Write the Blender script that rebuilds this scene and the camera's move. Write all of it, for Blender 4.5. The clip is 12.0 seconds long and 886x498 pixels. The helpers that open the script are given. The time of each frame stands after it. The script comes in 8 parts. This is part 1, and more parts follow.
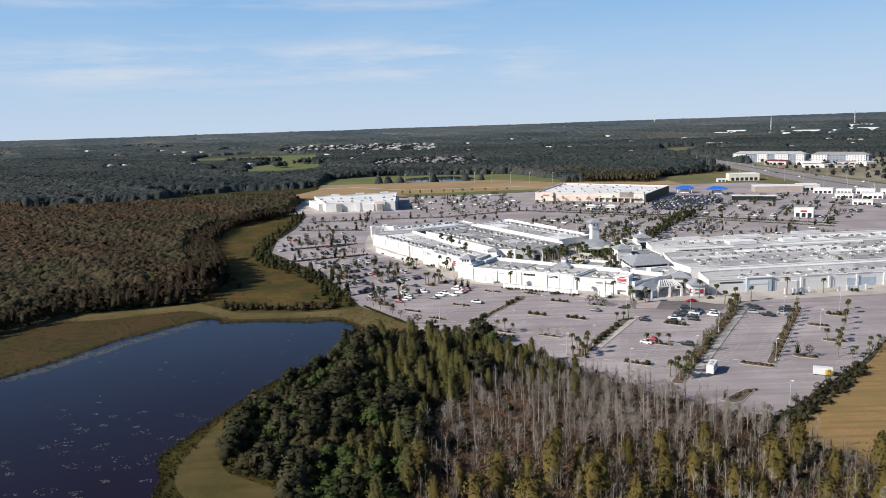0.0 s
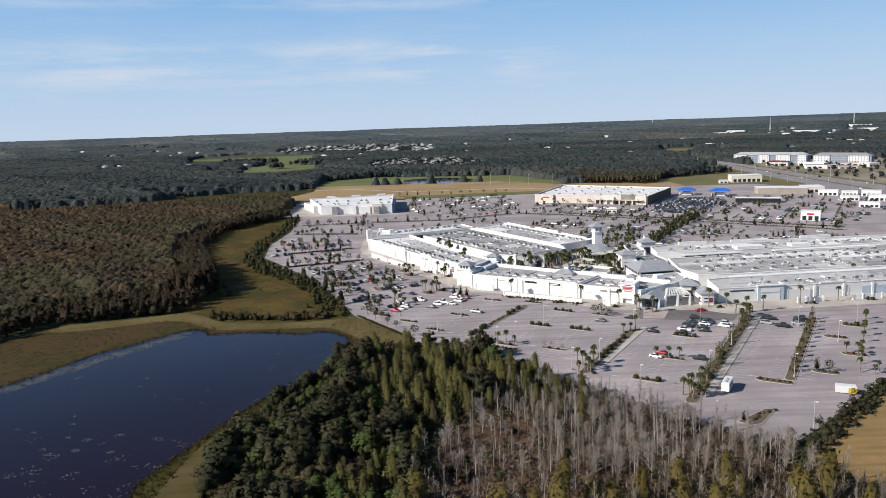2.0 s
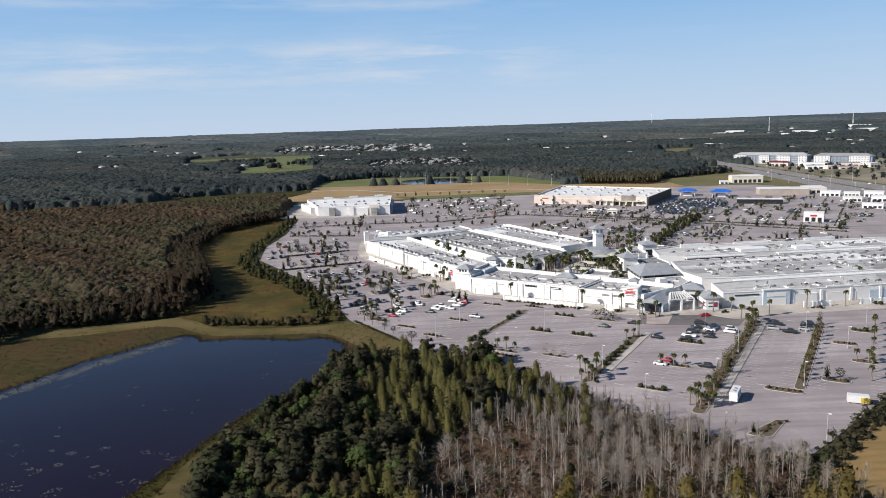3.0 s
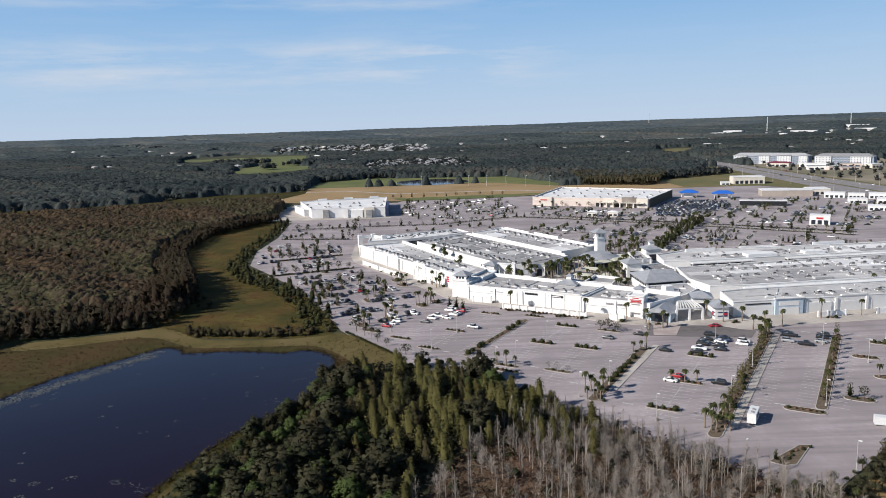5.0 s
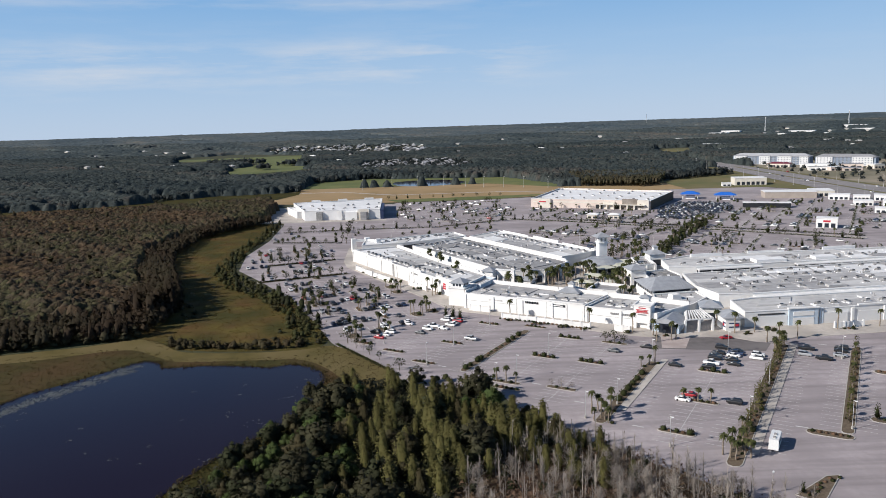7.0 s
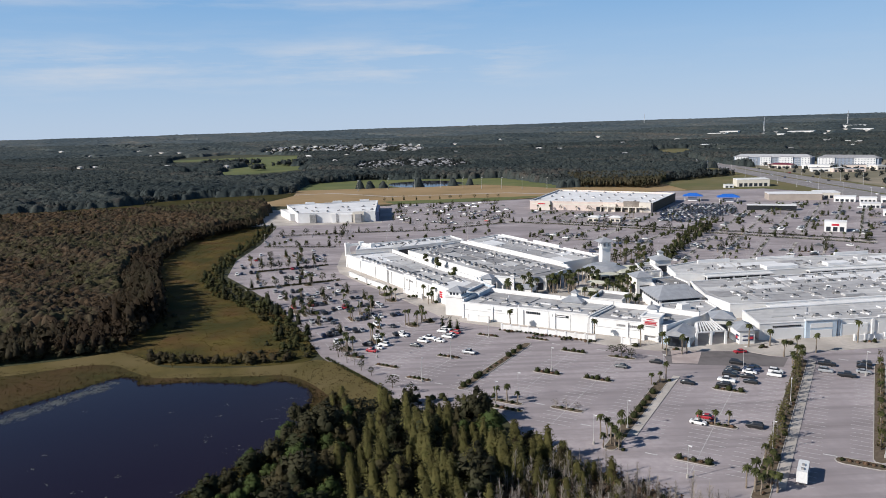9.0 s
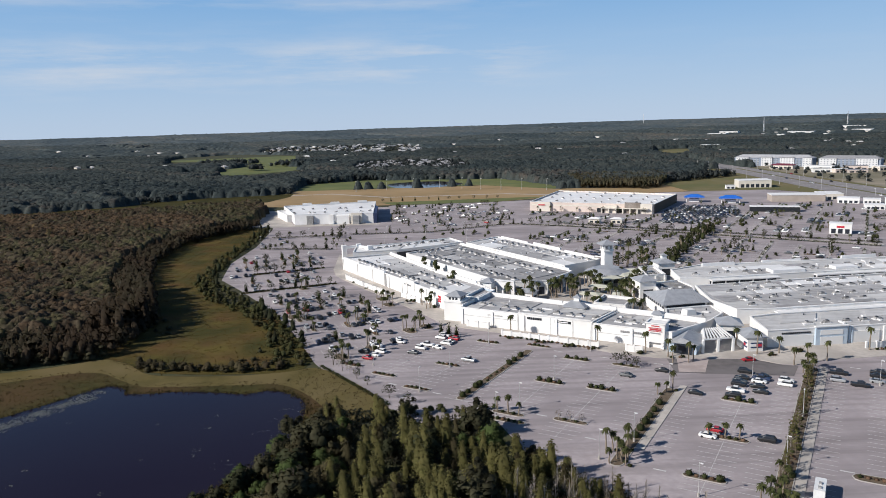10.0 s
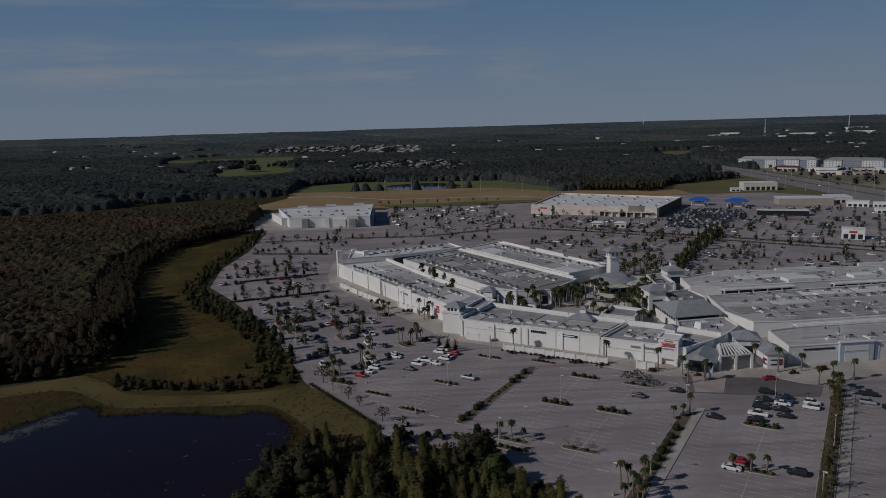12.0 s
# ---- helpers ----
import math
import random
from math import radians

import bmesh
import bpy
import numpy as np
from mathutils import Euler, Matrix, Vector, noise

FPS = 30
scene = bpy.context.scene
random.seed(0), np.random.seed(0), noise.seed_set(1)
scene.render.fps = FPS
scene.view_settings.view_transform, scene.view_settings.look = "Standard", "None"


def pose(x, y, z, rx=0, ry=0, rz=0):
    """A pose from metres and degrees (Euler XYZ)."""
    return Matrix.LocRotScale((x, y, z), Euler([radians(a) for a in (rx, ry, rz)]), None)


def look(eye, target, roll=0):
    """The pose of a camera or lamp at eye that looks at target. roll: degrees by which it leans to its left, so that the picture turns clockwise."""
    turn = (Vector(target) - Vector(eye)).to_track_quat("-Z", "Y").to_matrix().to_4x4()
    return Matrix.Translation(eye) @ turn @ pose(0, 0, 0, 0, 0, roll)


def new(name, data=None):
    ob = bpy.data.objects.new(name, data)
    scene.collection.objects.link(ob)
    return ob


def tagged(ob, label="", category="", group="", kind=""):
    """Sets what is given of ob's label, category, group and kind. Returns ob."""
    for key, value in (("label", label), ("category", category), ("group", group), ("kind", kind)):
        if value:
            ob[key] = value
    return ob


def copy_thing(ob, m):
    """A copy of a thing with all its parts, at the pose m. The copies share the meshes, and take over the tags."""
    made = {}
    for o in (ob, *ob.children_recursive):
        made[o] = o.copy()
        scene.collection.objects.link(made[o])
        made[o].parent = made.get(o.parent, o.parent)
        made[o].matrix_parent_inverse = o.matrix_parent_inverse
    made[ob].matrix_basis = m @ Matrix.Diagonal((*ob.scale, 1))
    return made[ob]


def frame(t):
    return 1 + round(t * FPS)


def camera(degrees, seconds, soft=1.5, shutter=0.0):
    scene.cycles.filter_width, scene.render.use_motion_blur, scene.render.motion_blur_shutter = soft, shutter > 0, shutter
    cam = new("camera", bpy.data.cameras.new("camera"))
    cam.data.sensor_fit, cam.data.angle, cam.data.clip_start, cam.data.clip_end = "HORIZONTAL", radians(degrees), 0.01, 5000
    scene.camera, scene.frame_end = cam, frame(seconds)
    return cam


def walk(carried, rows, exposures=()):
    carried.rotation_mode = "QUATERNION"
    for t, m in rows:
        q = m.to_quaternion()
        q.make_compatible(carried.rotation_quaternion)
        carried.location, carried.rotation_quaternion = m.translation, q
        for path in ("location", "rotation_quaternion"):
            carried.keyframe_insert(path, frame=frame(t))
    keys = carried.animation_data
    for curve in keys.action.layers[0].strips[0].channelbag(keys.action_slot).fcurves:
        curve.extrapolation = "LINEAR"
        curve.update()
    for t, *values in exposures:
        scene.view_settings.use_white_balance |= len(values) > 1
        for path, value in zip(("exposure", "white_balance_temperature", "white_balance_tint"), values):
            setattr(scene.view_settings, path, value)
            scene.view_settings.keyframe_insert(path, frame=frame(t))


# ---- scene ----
cam = camera(62.19, 12.0, soft=0.6)
PATH = [
    (0.0, (0.00, 0.00, 85.00), (0.00, 98.55, 68.03), -1.916),
    (1.0, (0.06, 7.61, 85.22), (0.18, 106.16, 68.28), -1.931),
    (2.0, (0.16, 15.37, 85.42), (0.44, 113.92, 68.49), -1.939),
    (3.0, (0.31, 23.27, 85.59), (0.79, 121.83, 68.66), -1.942),
    (4.0, (0.51, 31.32, 85.74), (1.19, 129.88, 68.79), -1.939),
    (5.0, (0.73, 39.52, 85.86), (1.65, 138.06, 68.89), -1.929),
    (6.0, (0.99, 47.85, 85.95), (2.14, 146.39, 68.96), -1.914),
    (7.0, (1.28, 56.31, 86.03), (2.65, 154.84, 69.01), -1.892),
    (8.0, (1.59, 64.91, 86.07), (3.16, 163.44, 69.05), -1.864),
    (9.0, (1.92, 73.64, 86.10), (3.67, 172.16, 69.07), -1.830),
    (10.0, (2.26, 82.49, 86.10), (4.15, 181.01, 69.08), -1.791),
    (11.0, (2.62, 91.46, 86.07), (4.60, 189.99, 69.09), -1.745),
    (12.0, (2.98, 100.56, 86.02), (4.99, 199.10, 69.11), -1.693),
]
walk(cam, [(t, look(eye, target, roll)) for t, eye, target, roll in PATH],
     exposures=[(0.0, 0.30, 6600, 10), (5.0, 0.21, 6480, 10), (10.0, 0.12, 6400, 10), (10.6, 0.10, 6400, 10), (11.0, -0.20, 6380, 11), (11.5, -0.78, 6350, 12), (12.0, -1.56, 6330, 12)])

# ---- light ----
SUN_FROM = 200.0      # degrees, counted from +x towards +y
SUN_UP = 32.0
world = bpy.data.worlds.new("sky")
scene.world = world
world.use_nodes = True
wn, wl = world.node_tree.nodes, world.node_tree.links
wn.clear()
sky = wn.new("ShaderNodeTexSky")
sky.sky_type = "NISHITA"
sky.sun_disc = False
sky.sun_elevation = radians(SUN_UP)
sky.sun_rotation = radians(90.0 - SUN_FROM)
sky.air_density, sky.dust_density, sky.ozone_density = 1.0, 0.3, 3.0
bg = wn.new("ShaderNodeBackground")
bg.inputs[1].default_value = 0.06
wout = wn.new("ShaderNodeOutputWorld")
# thin high cloud, low over the horizon
wtc, wmap, wnoise, wsep = (wn.new("ShaderNode" + k) for k in ("TexCoord", "Mapping", "TexNoise", "SeparateXYZ"))
wmap.inputs["Scale"].default_value = (3.6, 3.6, 30.0)
wmap.inputs["Location"].default_value = (1.9, 0.6, 0.4)
wnoise.inputs["Scale"].default_value, wnoise.inputs["Detail"].default_value, wnoise.inputs["Roughness"].default_value = 1.35, 9.0, 0.6
wl.new(wtc.outputs["Generated"], wmap.inputs["Vector"])
wl.new(wmap.outputs["Vector"], wnoise.inputs["Vector"])
wl.new(wtc.outputs["Generated"], wsep.inputs[0])
thin = wn.new("ShaderNodeMapRange")
for k, v in (("From Min", 0.44), ("From Max", 0.70), ("To Min", 0.0), ("To Max", 0.85)):
    thin.inputs[k].default_value = v
wl.new(wnoise.outputs["Fac"], thin.inputs["Value"])
band = wn.new("ShaderNodeValToRGB")
band.color_ramp.elements[0].position, band.color_ramp.elements[0].color = 0.035, (0, 0, 0, 1)
band.color_ramp.elements[1].position, band.color_ramp.elements[1].color = 0.30, (0.15, 0.15, 0.15, 1)
for p, v in ((0.06, 0.75), (0.09, 1.0), (0.112, 0.25), (0.14, 0.1), (0.153, 0.6), (0.17, 0.15)):
    band.color_ramp.elements.new(p).color = (v, v, v, 1)
wl.new(wsep.outputs["Z"], band.inputs[0])
cover = wn.new("ShaderNodeMath")
cover.operation = "MULTIPLY"
wl.new(thin.outputs["Result"], cover.inputs[0])
wl.new(band.outputs["Color"], cover.inputs[1])
clouded = wn.new("ShaderNodeMix")
clouded.data_type = "RGBA"
clouded.inputs[7].default_value = (10.2, 10.5, 11.1, 1)
# the cloud thins out to both sides
sides = wn.new("ShaderNodeValToRGB")
for k, (p, v) in enumerate(((0.20, 0.15), (0.28, 0.9))):
    sides.color_ramp.elements[k].position, sides.color_ramp.elements[k].color = p, (v, v, v, 1)
for p, v in ((0.40, 0.75), (0.48, 1.0), (0.55, 0.9), (0.60, 0.12)):
    sides.color_ramp.elements.new(p).color = (v, v, v, 1)
half = wn.new("ShaderNodeMath")
half.operation, half.inputs[1].default_value, half.inputs[2].default_value = "MULTIPLY_ADD", 0.5, 0.5
wl.new(wsep.outputs["X"], half.inputs[0])
wl.new(half.outputs[0], sides.inputs[0])
veil = wn.new("ShaderNodeMath")
veil.operation = "MULTIPLY"
wl.new(cover.outputs[0], veil.inputs[0])
wl.new(sides.outputs["Color"], veil.inputs[1])
wl.new(veil.outputs[0], clouded.inputs["Factor"])
haze = wn.new("ShaderNodeValToRGB")
for p, c in ((0.10, (0.29, 0.45, 0.665)), (0.20, (0.135, 0.335, 0.62)), (0.42, (0.035, 0.085, 0.20))):
    haze.color_ramp.elements.new(p).color = (*c, 1)
haze.color_ramp.elements[0].position, haze.color_ramp.elements[0].color = 0.0, (0.42, 0.53, 0.68, 1)
haze.color_ramp.elements[-1].position, haze.color_ramp.elements[-1].color = 1.0, (0.018, 0.045, 0.12, 1)
wl.new(wsep.outputs["Z"], haze.inputs[0])
lift = wn.new("ShaderNodeVectorMath")
lift.operation = "SCALE"
lift.inputs["Scale"].default_value = 1.08 / 0.06
wl.new(haze.outputs["Color"], lift.inputs[0])
hazed = wn.new("ShaderNodeMix")
hazed.data_type = "RGBA"
hazed.inputs["Factor"].default_value = 0.88
wl.new(sky.outputs[0], hazed.inputs[6])
wl.new(lift.outputs["Vector"], hazed.inputs[7])
wl.new(hazed.outputs[2], clouded.inputs[6])
wl.new(clouded.outputs[2], bg.inputs[0])
wl.new(bg.outputs[0], wout.inputs[0])
sun_data = bpy.data.lights.new("sun", "SUN")
sun_data.energy, sun_data.angle, sun_data.color = 5.0, radians(0.53), (1.0, 0.945, 0.875)
sun = new("sun", sun_data)
a = radians(SUN_FROM)
toward = Vector((math.cos(a) * math.cos(radians(SUN_UP)), math.sin(a) * math.cos(radians(SUN_UP)), math.sin(radians(SUN_UP))))
sun.matrix_basis = look(toward * 800, (0, 0, 0))

# ---- helpers of this scene ----
rng = np.random.default_rng(7)
UP = Vector((0, 0, 1))


def surface(name, c1, c2, scale=1.0, rough=0.85, c3=None, scale3=0.1, bump=0.0, bump_scale=None, metal=0.0, vary=0.0, island=0.0, spec=0.3, streak=None):
    """A procedural surface: two colours by a fine noise, a third by a coarse one, relief, and a spread by object or by island."""
    m = bpy.data.materials.new(name)
    m.use_nodes = True
    n, l = m.node_tree.nodes, m.node_tree.links
    b = n["Principled BSDF"]
    b.inputs["Roughness"].default_value, b.inputs["Metallic"].default_value = rough, metal
    b.inputs["Specular IOR Level"].default_value = spec
    tc = n.new("ShaderNodeTexCoord")

    def tone(s, detail=4.0):
        t = n.new("ShaderNodeTexNoise")
        t.inputs["Scale"].default_value, t.inputs["Detail"].default_value = s, detail
        l.new(tc.outputs["Object"], t.inputs["Vector"])
        r = n.new("ShaderNodeMapRange")
        r.inputs["From Min"].default_value, r.inputs["From Max"].default_value = 0.36, 0.64
        l.new(t.outputs["Fac"], r.inputs["Value"])
        return r.outputs["Result"]

    def mixed(fac, a, c):
        x = n.new("ShaderNodeMix")
        x.data_type = "RGBA"
        l.new(fac, x.inputs["Factor"])
        for k, v in ((6, a), (7, c)):
            if isinstance(v, tuple):
                x.inputs[k].default_value = (*v, 1)
            else:
                l.new(v, x.inputs[k])
        return x.outputs[2]

    col = mixed(tone(scale), c1, c2)
    if c3:
        col = mixed(tone(scale3, 3.0), col, c3)
    if streak:
        turn, across, amount, colour = streak
        mp = n.new("ShaderNodeMapping")
        mp.inputs["Rotation"].default_value = (0, 0, radians(-turn))
        mp.inputs["Scale"].default_value = (across * 0.06, across, 1)
        t = n.new("ShaderNodeTexNoise")
        t.inputs["Scale"].default_value, t.inputs["Detail"].default_value = 1.0, 5.0
        l.new(tc.outputs["Object"], mp.inputs["Vector"])
        l.new(mp.outputs["Vector"], t.inputs["Vector"])
        r = n.new("ShaderNodeMapRange")
        r.inputs["From Min"].default_value, r.inputs["From Max"].default_value, r.inputs["To Max"].default_value = 0.42, 0.70, amount
        l.new(t.outputs["Fac"], r.inputs["Value"])
        col = mixed(r.outputs["Result"], col, colour)
    for amount, source in ((vary, "object"), (island, "island")):
        if amount:
            src = n.new("ShaderNodeObjectInfo") if source == "object" else n.new("ShaderNodeNewGeometry")
            out = src.outputs["Random"] if source == "object" else src.outputs["Random Per Island"]
            r = n.new("ShaderNodeMapRange")
            r.inputs["To Min"].default_value, r.inputs["To Max"].default_value = 1 - amount, 1 + amount
            l.new(out, r.inputs["Value"])
            h = n.new("ShaderNodeHueSaturation")
            l.new(r.outputs["Result"], h.inputs["Value"])
            l.new(col, h.inputs["Color"])
            col = h.outputs["Color"]
    l.new(col, b.inputs["Base Color"])
    if bump:
        t = n.new("ShaderNodeTexNoise")
        t.inputs["Scale"].default_value, t.inputs["Detail"].default_value = bump_scale or scale * 4, 5.0
        l.new(tc.outputs["Object"], t.inputs["Vector"])
        bp = n.new("ShaderNodeBump")
        bp.inputs["Strength"].default_value, bp.inputs["Distance"].default_value = 0.6, bump
        l.new(t.outputs["Fac"], bp.inputs["Height"])
        l.new(bp.outputs["Normal"], b.inputs["Normal"])
    return m


class Shape:
    """Collects the points and faces of one mesh."""

    def __init__(self):
        self.v, self.f = [], []

    def add(self, pts, faces):
        k = len(self.v)
        self.v += [tuple(p) for p in pts]
        self.f += [tuple(i + k for i in q) for q in faces]
        return self

    def box(self, c, s, turn=0.0, taper=1.0):
        """A box with its base centred at c, of size s, turned about z; taper scales its top."""
        co, si = math.cos(radians(turn)), math.sin(radians(turn))
        pts = []
        for z, k in ((0, 1.0), (s[2], taper)):
            for x, y in ((-1, -1), (1, -1), (1, 1), (-1, 1)):
                x, y = x * s[0] / 2 * k, y * s[1] / 2 * k
                pts.append((c[0] + x * co - y * si, c[1] + x * si + y * co, c[2] + z))
        return self.add(pts, [(3, 2, 1, 0), (4, 5, 6, 7), (0, 1, 5, 4), (1, 2, 6, 5), (2, 3, 7, 6), (3, 0, 4, 7)])

    def prism(self, poly, z0, z1, inset=0.0):
        """An upright prism over a ground outline; inset draws the top in towards the middle."""
        n = len(poly)
        mx, my = sum(p[0] for p in poly) / n, sum(p[1] for p in poly) / n
        top = []
        for x, y in poly:
            d = math.hypot(x - mx, y - my) or 1
            k = max(0.0, 1 - inset / d)
            top.append((mx + (x - mx) * k, my + (y - my) * k, z1))
        pts = [(x, y, z0) for x, y in poly] + top
        return self.add(pts, [tuple(range(n - 1, -1, -1)), tuple(range(n, 2 * n))] + [(i, (i + 1) % n, n + (i + 1) % n, n + i) for i in range(n)])

    def bar(self, a, b, w, h):
        """A straight bar from a to b, w wide and h high, standing on the line a-b."""
        a, b = Vector(a), Vector(b)
        d = (b - a)
        side = Vector((-d.y, d.x, 0)).normalized() * w / 2
        up = Vector((0, 0, h))
        p = [a - side, a + side, b + side, b - side]
        return self.add(p + [q + up for q in p], [(0, 1, 2, 3), (7, 6, 5, 4), (1, 0, 4, 5), (2, 1, 5, 6), (3, 2, 6, 7), (0, 3, 7, 4)])

    def tube(self, a, b, r0, r1, sides=6):
        a, b = Vector(a), Vector(b)
        d = (b - a).normalized()
        s = d.orthogonal().normalized()
        t = d.cross(s)
        pts = [p + (s * math.cos(2 * math.pi * i / sides) + t * math.sin(2 * math.pi * i / sides)) * r for p, r in ((a, r0), (b, r1)) for i in range(sides)]
        return self.add(pts, [(i, (i + 1) % sides, sides + (i + 1) % sides, sides + i) for i in range(sides)] + [tuple(range(2 * sides - 1, sides - 1, -1))])

    def sheet(self, poly, z):
        return self.add([(x, y, z) for x, y in poly], [tuple(range(len(poly)))])

    def mesh(self, name):
        m = bpy.data.meshes.new(name)
        m.from_pydata(self.v, [], self.f)
        return m


def mesh_from(name, v, f, away_from=None):
    """A mesh from number arrays: v (n, 3), f (m, 3 or 4). away_from: for leaves, the middle of the crown or bough that each point belongs to, from which its normal points."""
    m = bpy.data.meshes.new(name)
    k = f.shape[1]
    if away_from is not None:
        v = np.asarray(v, float)
        d = v - away_from
        d /= np.maximum(np.linalg.norm(d, axis=1, keepdims=True), 1e-6)
        inward = np.sum(np.cross(v[f[:, 1]] - v[f[:, 0]], v[f[:, 2]] - v[f[:, 0]]) * d[f[:, 0]], axis=1) < 0
        f = np.where(inward[:, None], f[:, ::-1], f)
    m.vertices.add(len(v))
    m.vertices.foreach_set("co", np.asarray(v, dtype=np.float32).ravel())
    m.loops.add(f.size)
    m.loops.foreach_set("vertex_index", f.ravel().astype(np.int32))
    m.polygons.add(len(f))
    m.polygons.foreach_set("loop_start", np.arange(0, f.size, k, dtype=np.int32))
    m.update(calc_edges=True)
    if away_from is not None:
        m.polygons.foreach_set("use_smooth", [True] * len(f))
        m.normals_split_custom_set_from_vertices(d.tolist())
    else:
        m.validate()
    return m


def part(name, shape, material, parent=None, label="", smooth=False):
    """One mesh object under a thing or a part."""
    me = shape.mesh(name) if isinstance(shape, Shape) else shape
    if material and not me.materials:
        me.materials.append(material)
    if smooth:
        me.polygons.foreach_set("use_smooth", [True] * len(me.polygons))
    ob = new(name, me)
    ob.parent = parent
    if label:
        tagged(ob, label)
    return ob


def inside(x, y, poly):
    """Which of the points lie in the outline."""
    x, y = np.asarray(x, float), np.asarray(y, float)
    hit = np.zeros(x.shape, bool)
    n = len(poly)
    for i in range(n):
        (x0, y0), (x1, y1) = poly[i], poly[(i + 1) % n]
        if y0 == y1:
            continue
        c = ((y0 > y) != (y1 > y)) & (x < (x1 - x0) * (y - y0) / (y1 - y0) + x0)
        hit ^= c
    return hit


def rounded(poly, steps=4):
    """A smooth closed line through the corners of an outline."""
    out, n = [], len(poly)
    for i in range(n):
        p0, p1, p2, p3 = (Vector(poly[(i + k) % n]) for k in (-1, 0, 1, 2))
        for s in range(steps):
            t = s / steps
            q = 0.5 * (2 * p1 + (p2 - p0) * t + (2 * p0 - 5 * p1 + 4 * p2 - p3) * t * t + (3 * p1 - p0 - 3 * p2 + p3) * t ** 3)
            out.append((q.x, q.y))
    return out


def terrain(x, y):
    """The land is level and rises gently far off."""
    d = np.hypot(x, y)
    s = np.clip((d - 2300) / 2450, 0, 1)
    return 49.0 * s * s * (3 - 2 * s)


# ---- materials ----
M_soil = surface("woodland_floor", (0.035, 0.04, 0.018), (0.07, 0.06, 0.03), 0.15, 0.95, (0.05, 0.055, 0.022), 0.01)
M_asphalt = surface("worn_asphalt", (0.372, 0.326, 0.330), (0.432, 0.380, 0.384), 0.5, 0.9, (0.285, 0.250, 0.253), 0.03, bump=0.02, bump_scale=8, streak=(58.5, 0.30, 0.7, (0.215, 0.189, 0.19)))
M_road = surface("dark_asphalt", (0.125, 0.112, 0.11), (0.155, 0.14, 0.137), 0.4, 0.9, (0.18, 0.163, 0.16), 0.05)
M_paint = surface("road_paint", (0.62, 0.61, 0.59), (0.46, 0.45, 0.44), 1.5, 0.8)
M_concrete = surface("pale_concrete", (0.45, 0.41, 0.37), (0.53, 0.48, 0.43), 0.6, 0.9, (0.37, 0.335, 0.30), 0.08)
M_paver = surface("pinkish_pavers", (0.42, 0.35, 0.325), (0.48, 0.405, 0.38), 1.5, 0.9, (0.36, 0.30, 0.28), 0.2)
M_kerb = surface("kerb_concrete", (0.36, 0.34, 0.31), (0.45, 0.42, 0.39), 1.2, 0.9)
M_mulch = surface("mulch", (0.105, 0.078, 0.052), (0.15, 0.115, 0.08), 1.2, 0.95)
M_grass_levee = surface("bank_grass_ground", (0.058, 0.052, 0.017), (0.036, 0.034, 0.012), 0.22, 0.95, (0.070, 0.045, 0.020), 0.04, bump=0.15, bump_scale=2, spec=0.1)
M_marsh = surface("marsh_grass", (0.112, 0.088, 0.024), (0.100, 0.058, 0.023), 0.07, 0.95, (0.052, 0.049, 0.015), 0.045, bump=0.3, bump_scale=0.8, spec=0.1)
M_meadow = surface("tan_field", (0.30, 0.20, 0.095), (0.24, 0.17, 0.08), 0.06, 0.95, (0.34, 0.235, 0.12), 0.012)
M_green_field = surface("green_field", (0.12, 0.14, 0.045), (0.16, 0.16, 0.055), 0.05, 0.95, (0.10, 0.12, 0.04), 0.015)
M_rough = surface("dry_ground", (0.32, 0.195, 0.08), (0.26, 0.165, 0.068), 0.3, 0.95, (0.24, 0.165, 0.066), 0.06, bump=0.15, bump_scale=1.5, streak=(41, 0.5, 0.85, (0.19, 0.125, 0.045)))
M_white = surface("white_stucco", (0.77, 0.76, 0.745), (0.82, 0.815, 0.80), 0.25, 0.85, (0.72, 0.705, 0.68), 0.06)
M_cream = surface("cream_stucco", (0.62, 0.57, 0.50), (0.68, 0.63, 0.55), 0.25, 0.85)
M_roof = surface("roof_membrane", (0.27, 0.262, 0.265), (0.40, 0.39, 0.39), 0.3, 0.8, (0.46, 0.45, 0.445), 0.05, streak=(-30, 0.9, 0.5, (0.20, 0.195, 0.195)), vary=0.15)
M_roof_light = surface("pale_roof_membrane", (0.42, 0.41, 0.405), (0.55, 0.54, 0.53), 0.3, 0.8, (0.60, 0.59, 0.575), 0.05, streak=(-30, 0.9, 0.5, (0.32, 0.31, 0.305)), vary=0.1)
M_roof_grey = surface("grey_roof_membrane", (0.20, 0.197, 0.2), (0.30, 0.295, 0.295), 0.3, 0.8, (0.25, 0.245, 0.245), 0.05, streak=(25, 0.9, 0.6, (0.42, 0.41, 0.405)), vary=0.15)
M_roof_white = surface("white_roof_membrane", (0.74, 0.735, 0.73), (0.82, 0.815, 0.81), 0.3, 0.8, (0.66, 0.655, 0.65), 0.05)
M_metal_roof = surface("grey_metal_roof", (0.33, 0.34, 0.36), (0.40, 0.41, 0.43), 0.5, 0.5, metal=0.2)
M_dark = surface("dark_opening", (0.02, 0.022, 0.026), (0.03, 0.032, 0.036), 1.0, 0.4)
M_glass = surface("dark_glass", (0.02, 0.025, 0.035), (0.03, 0.035, 0.045), 1.0, 0.28, spec=0.4)
# pale blue panels, and shade put into colour on front, porch and link
M_blue_panel_shade = surface("pale_blue_panel_and_shade", (0.42, 0.50, 0.58), (0.48, 0.56, 0.63), 0.5, 0.8)
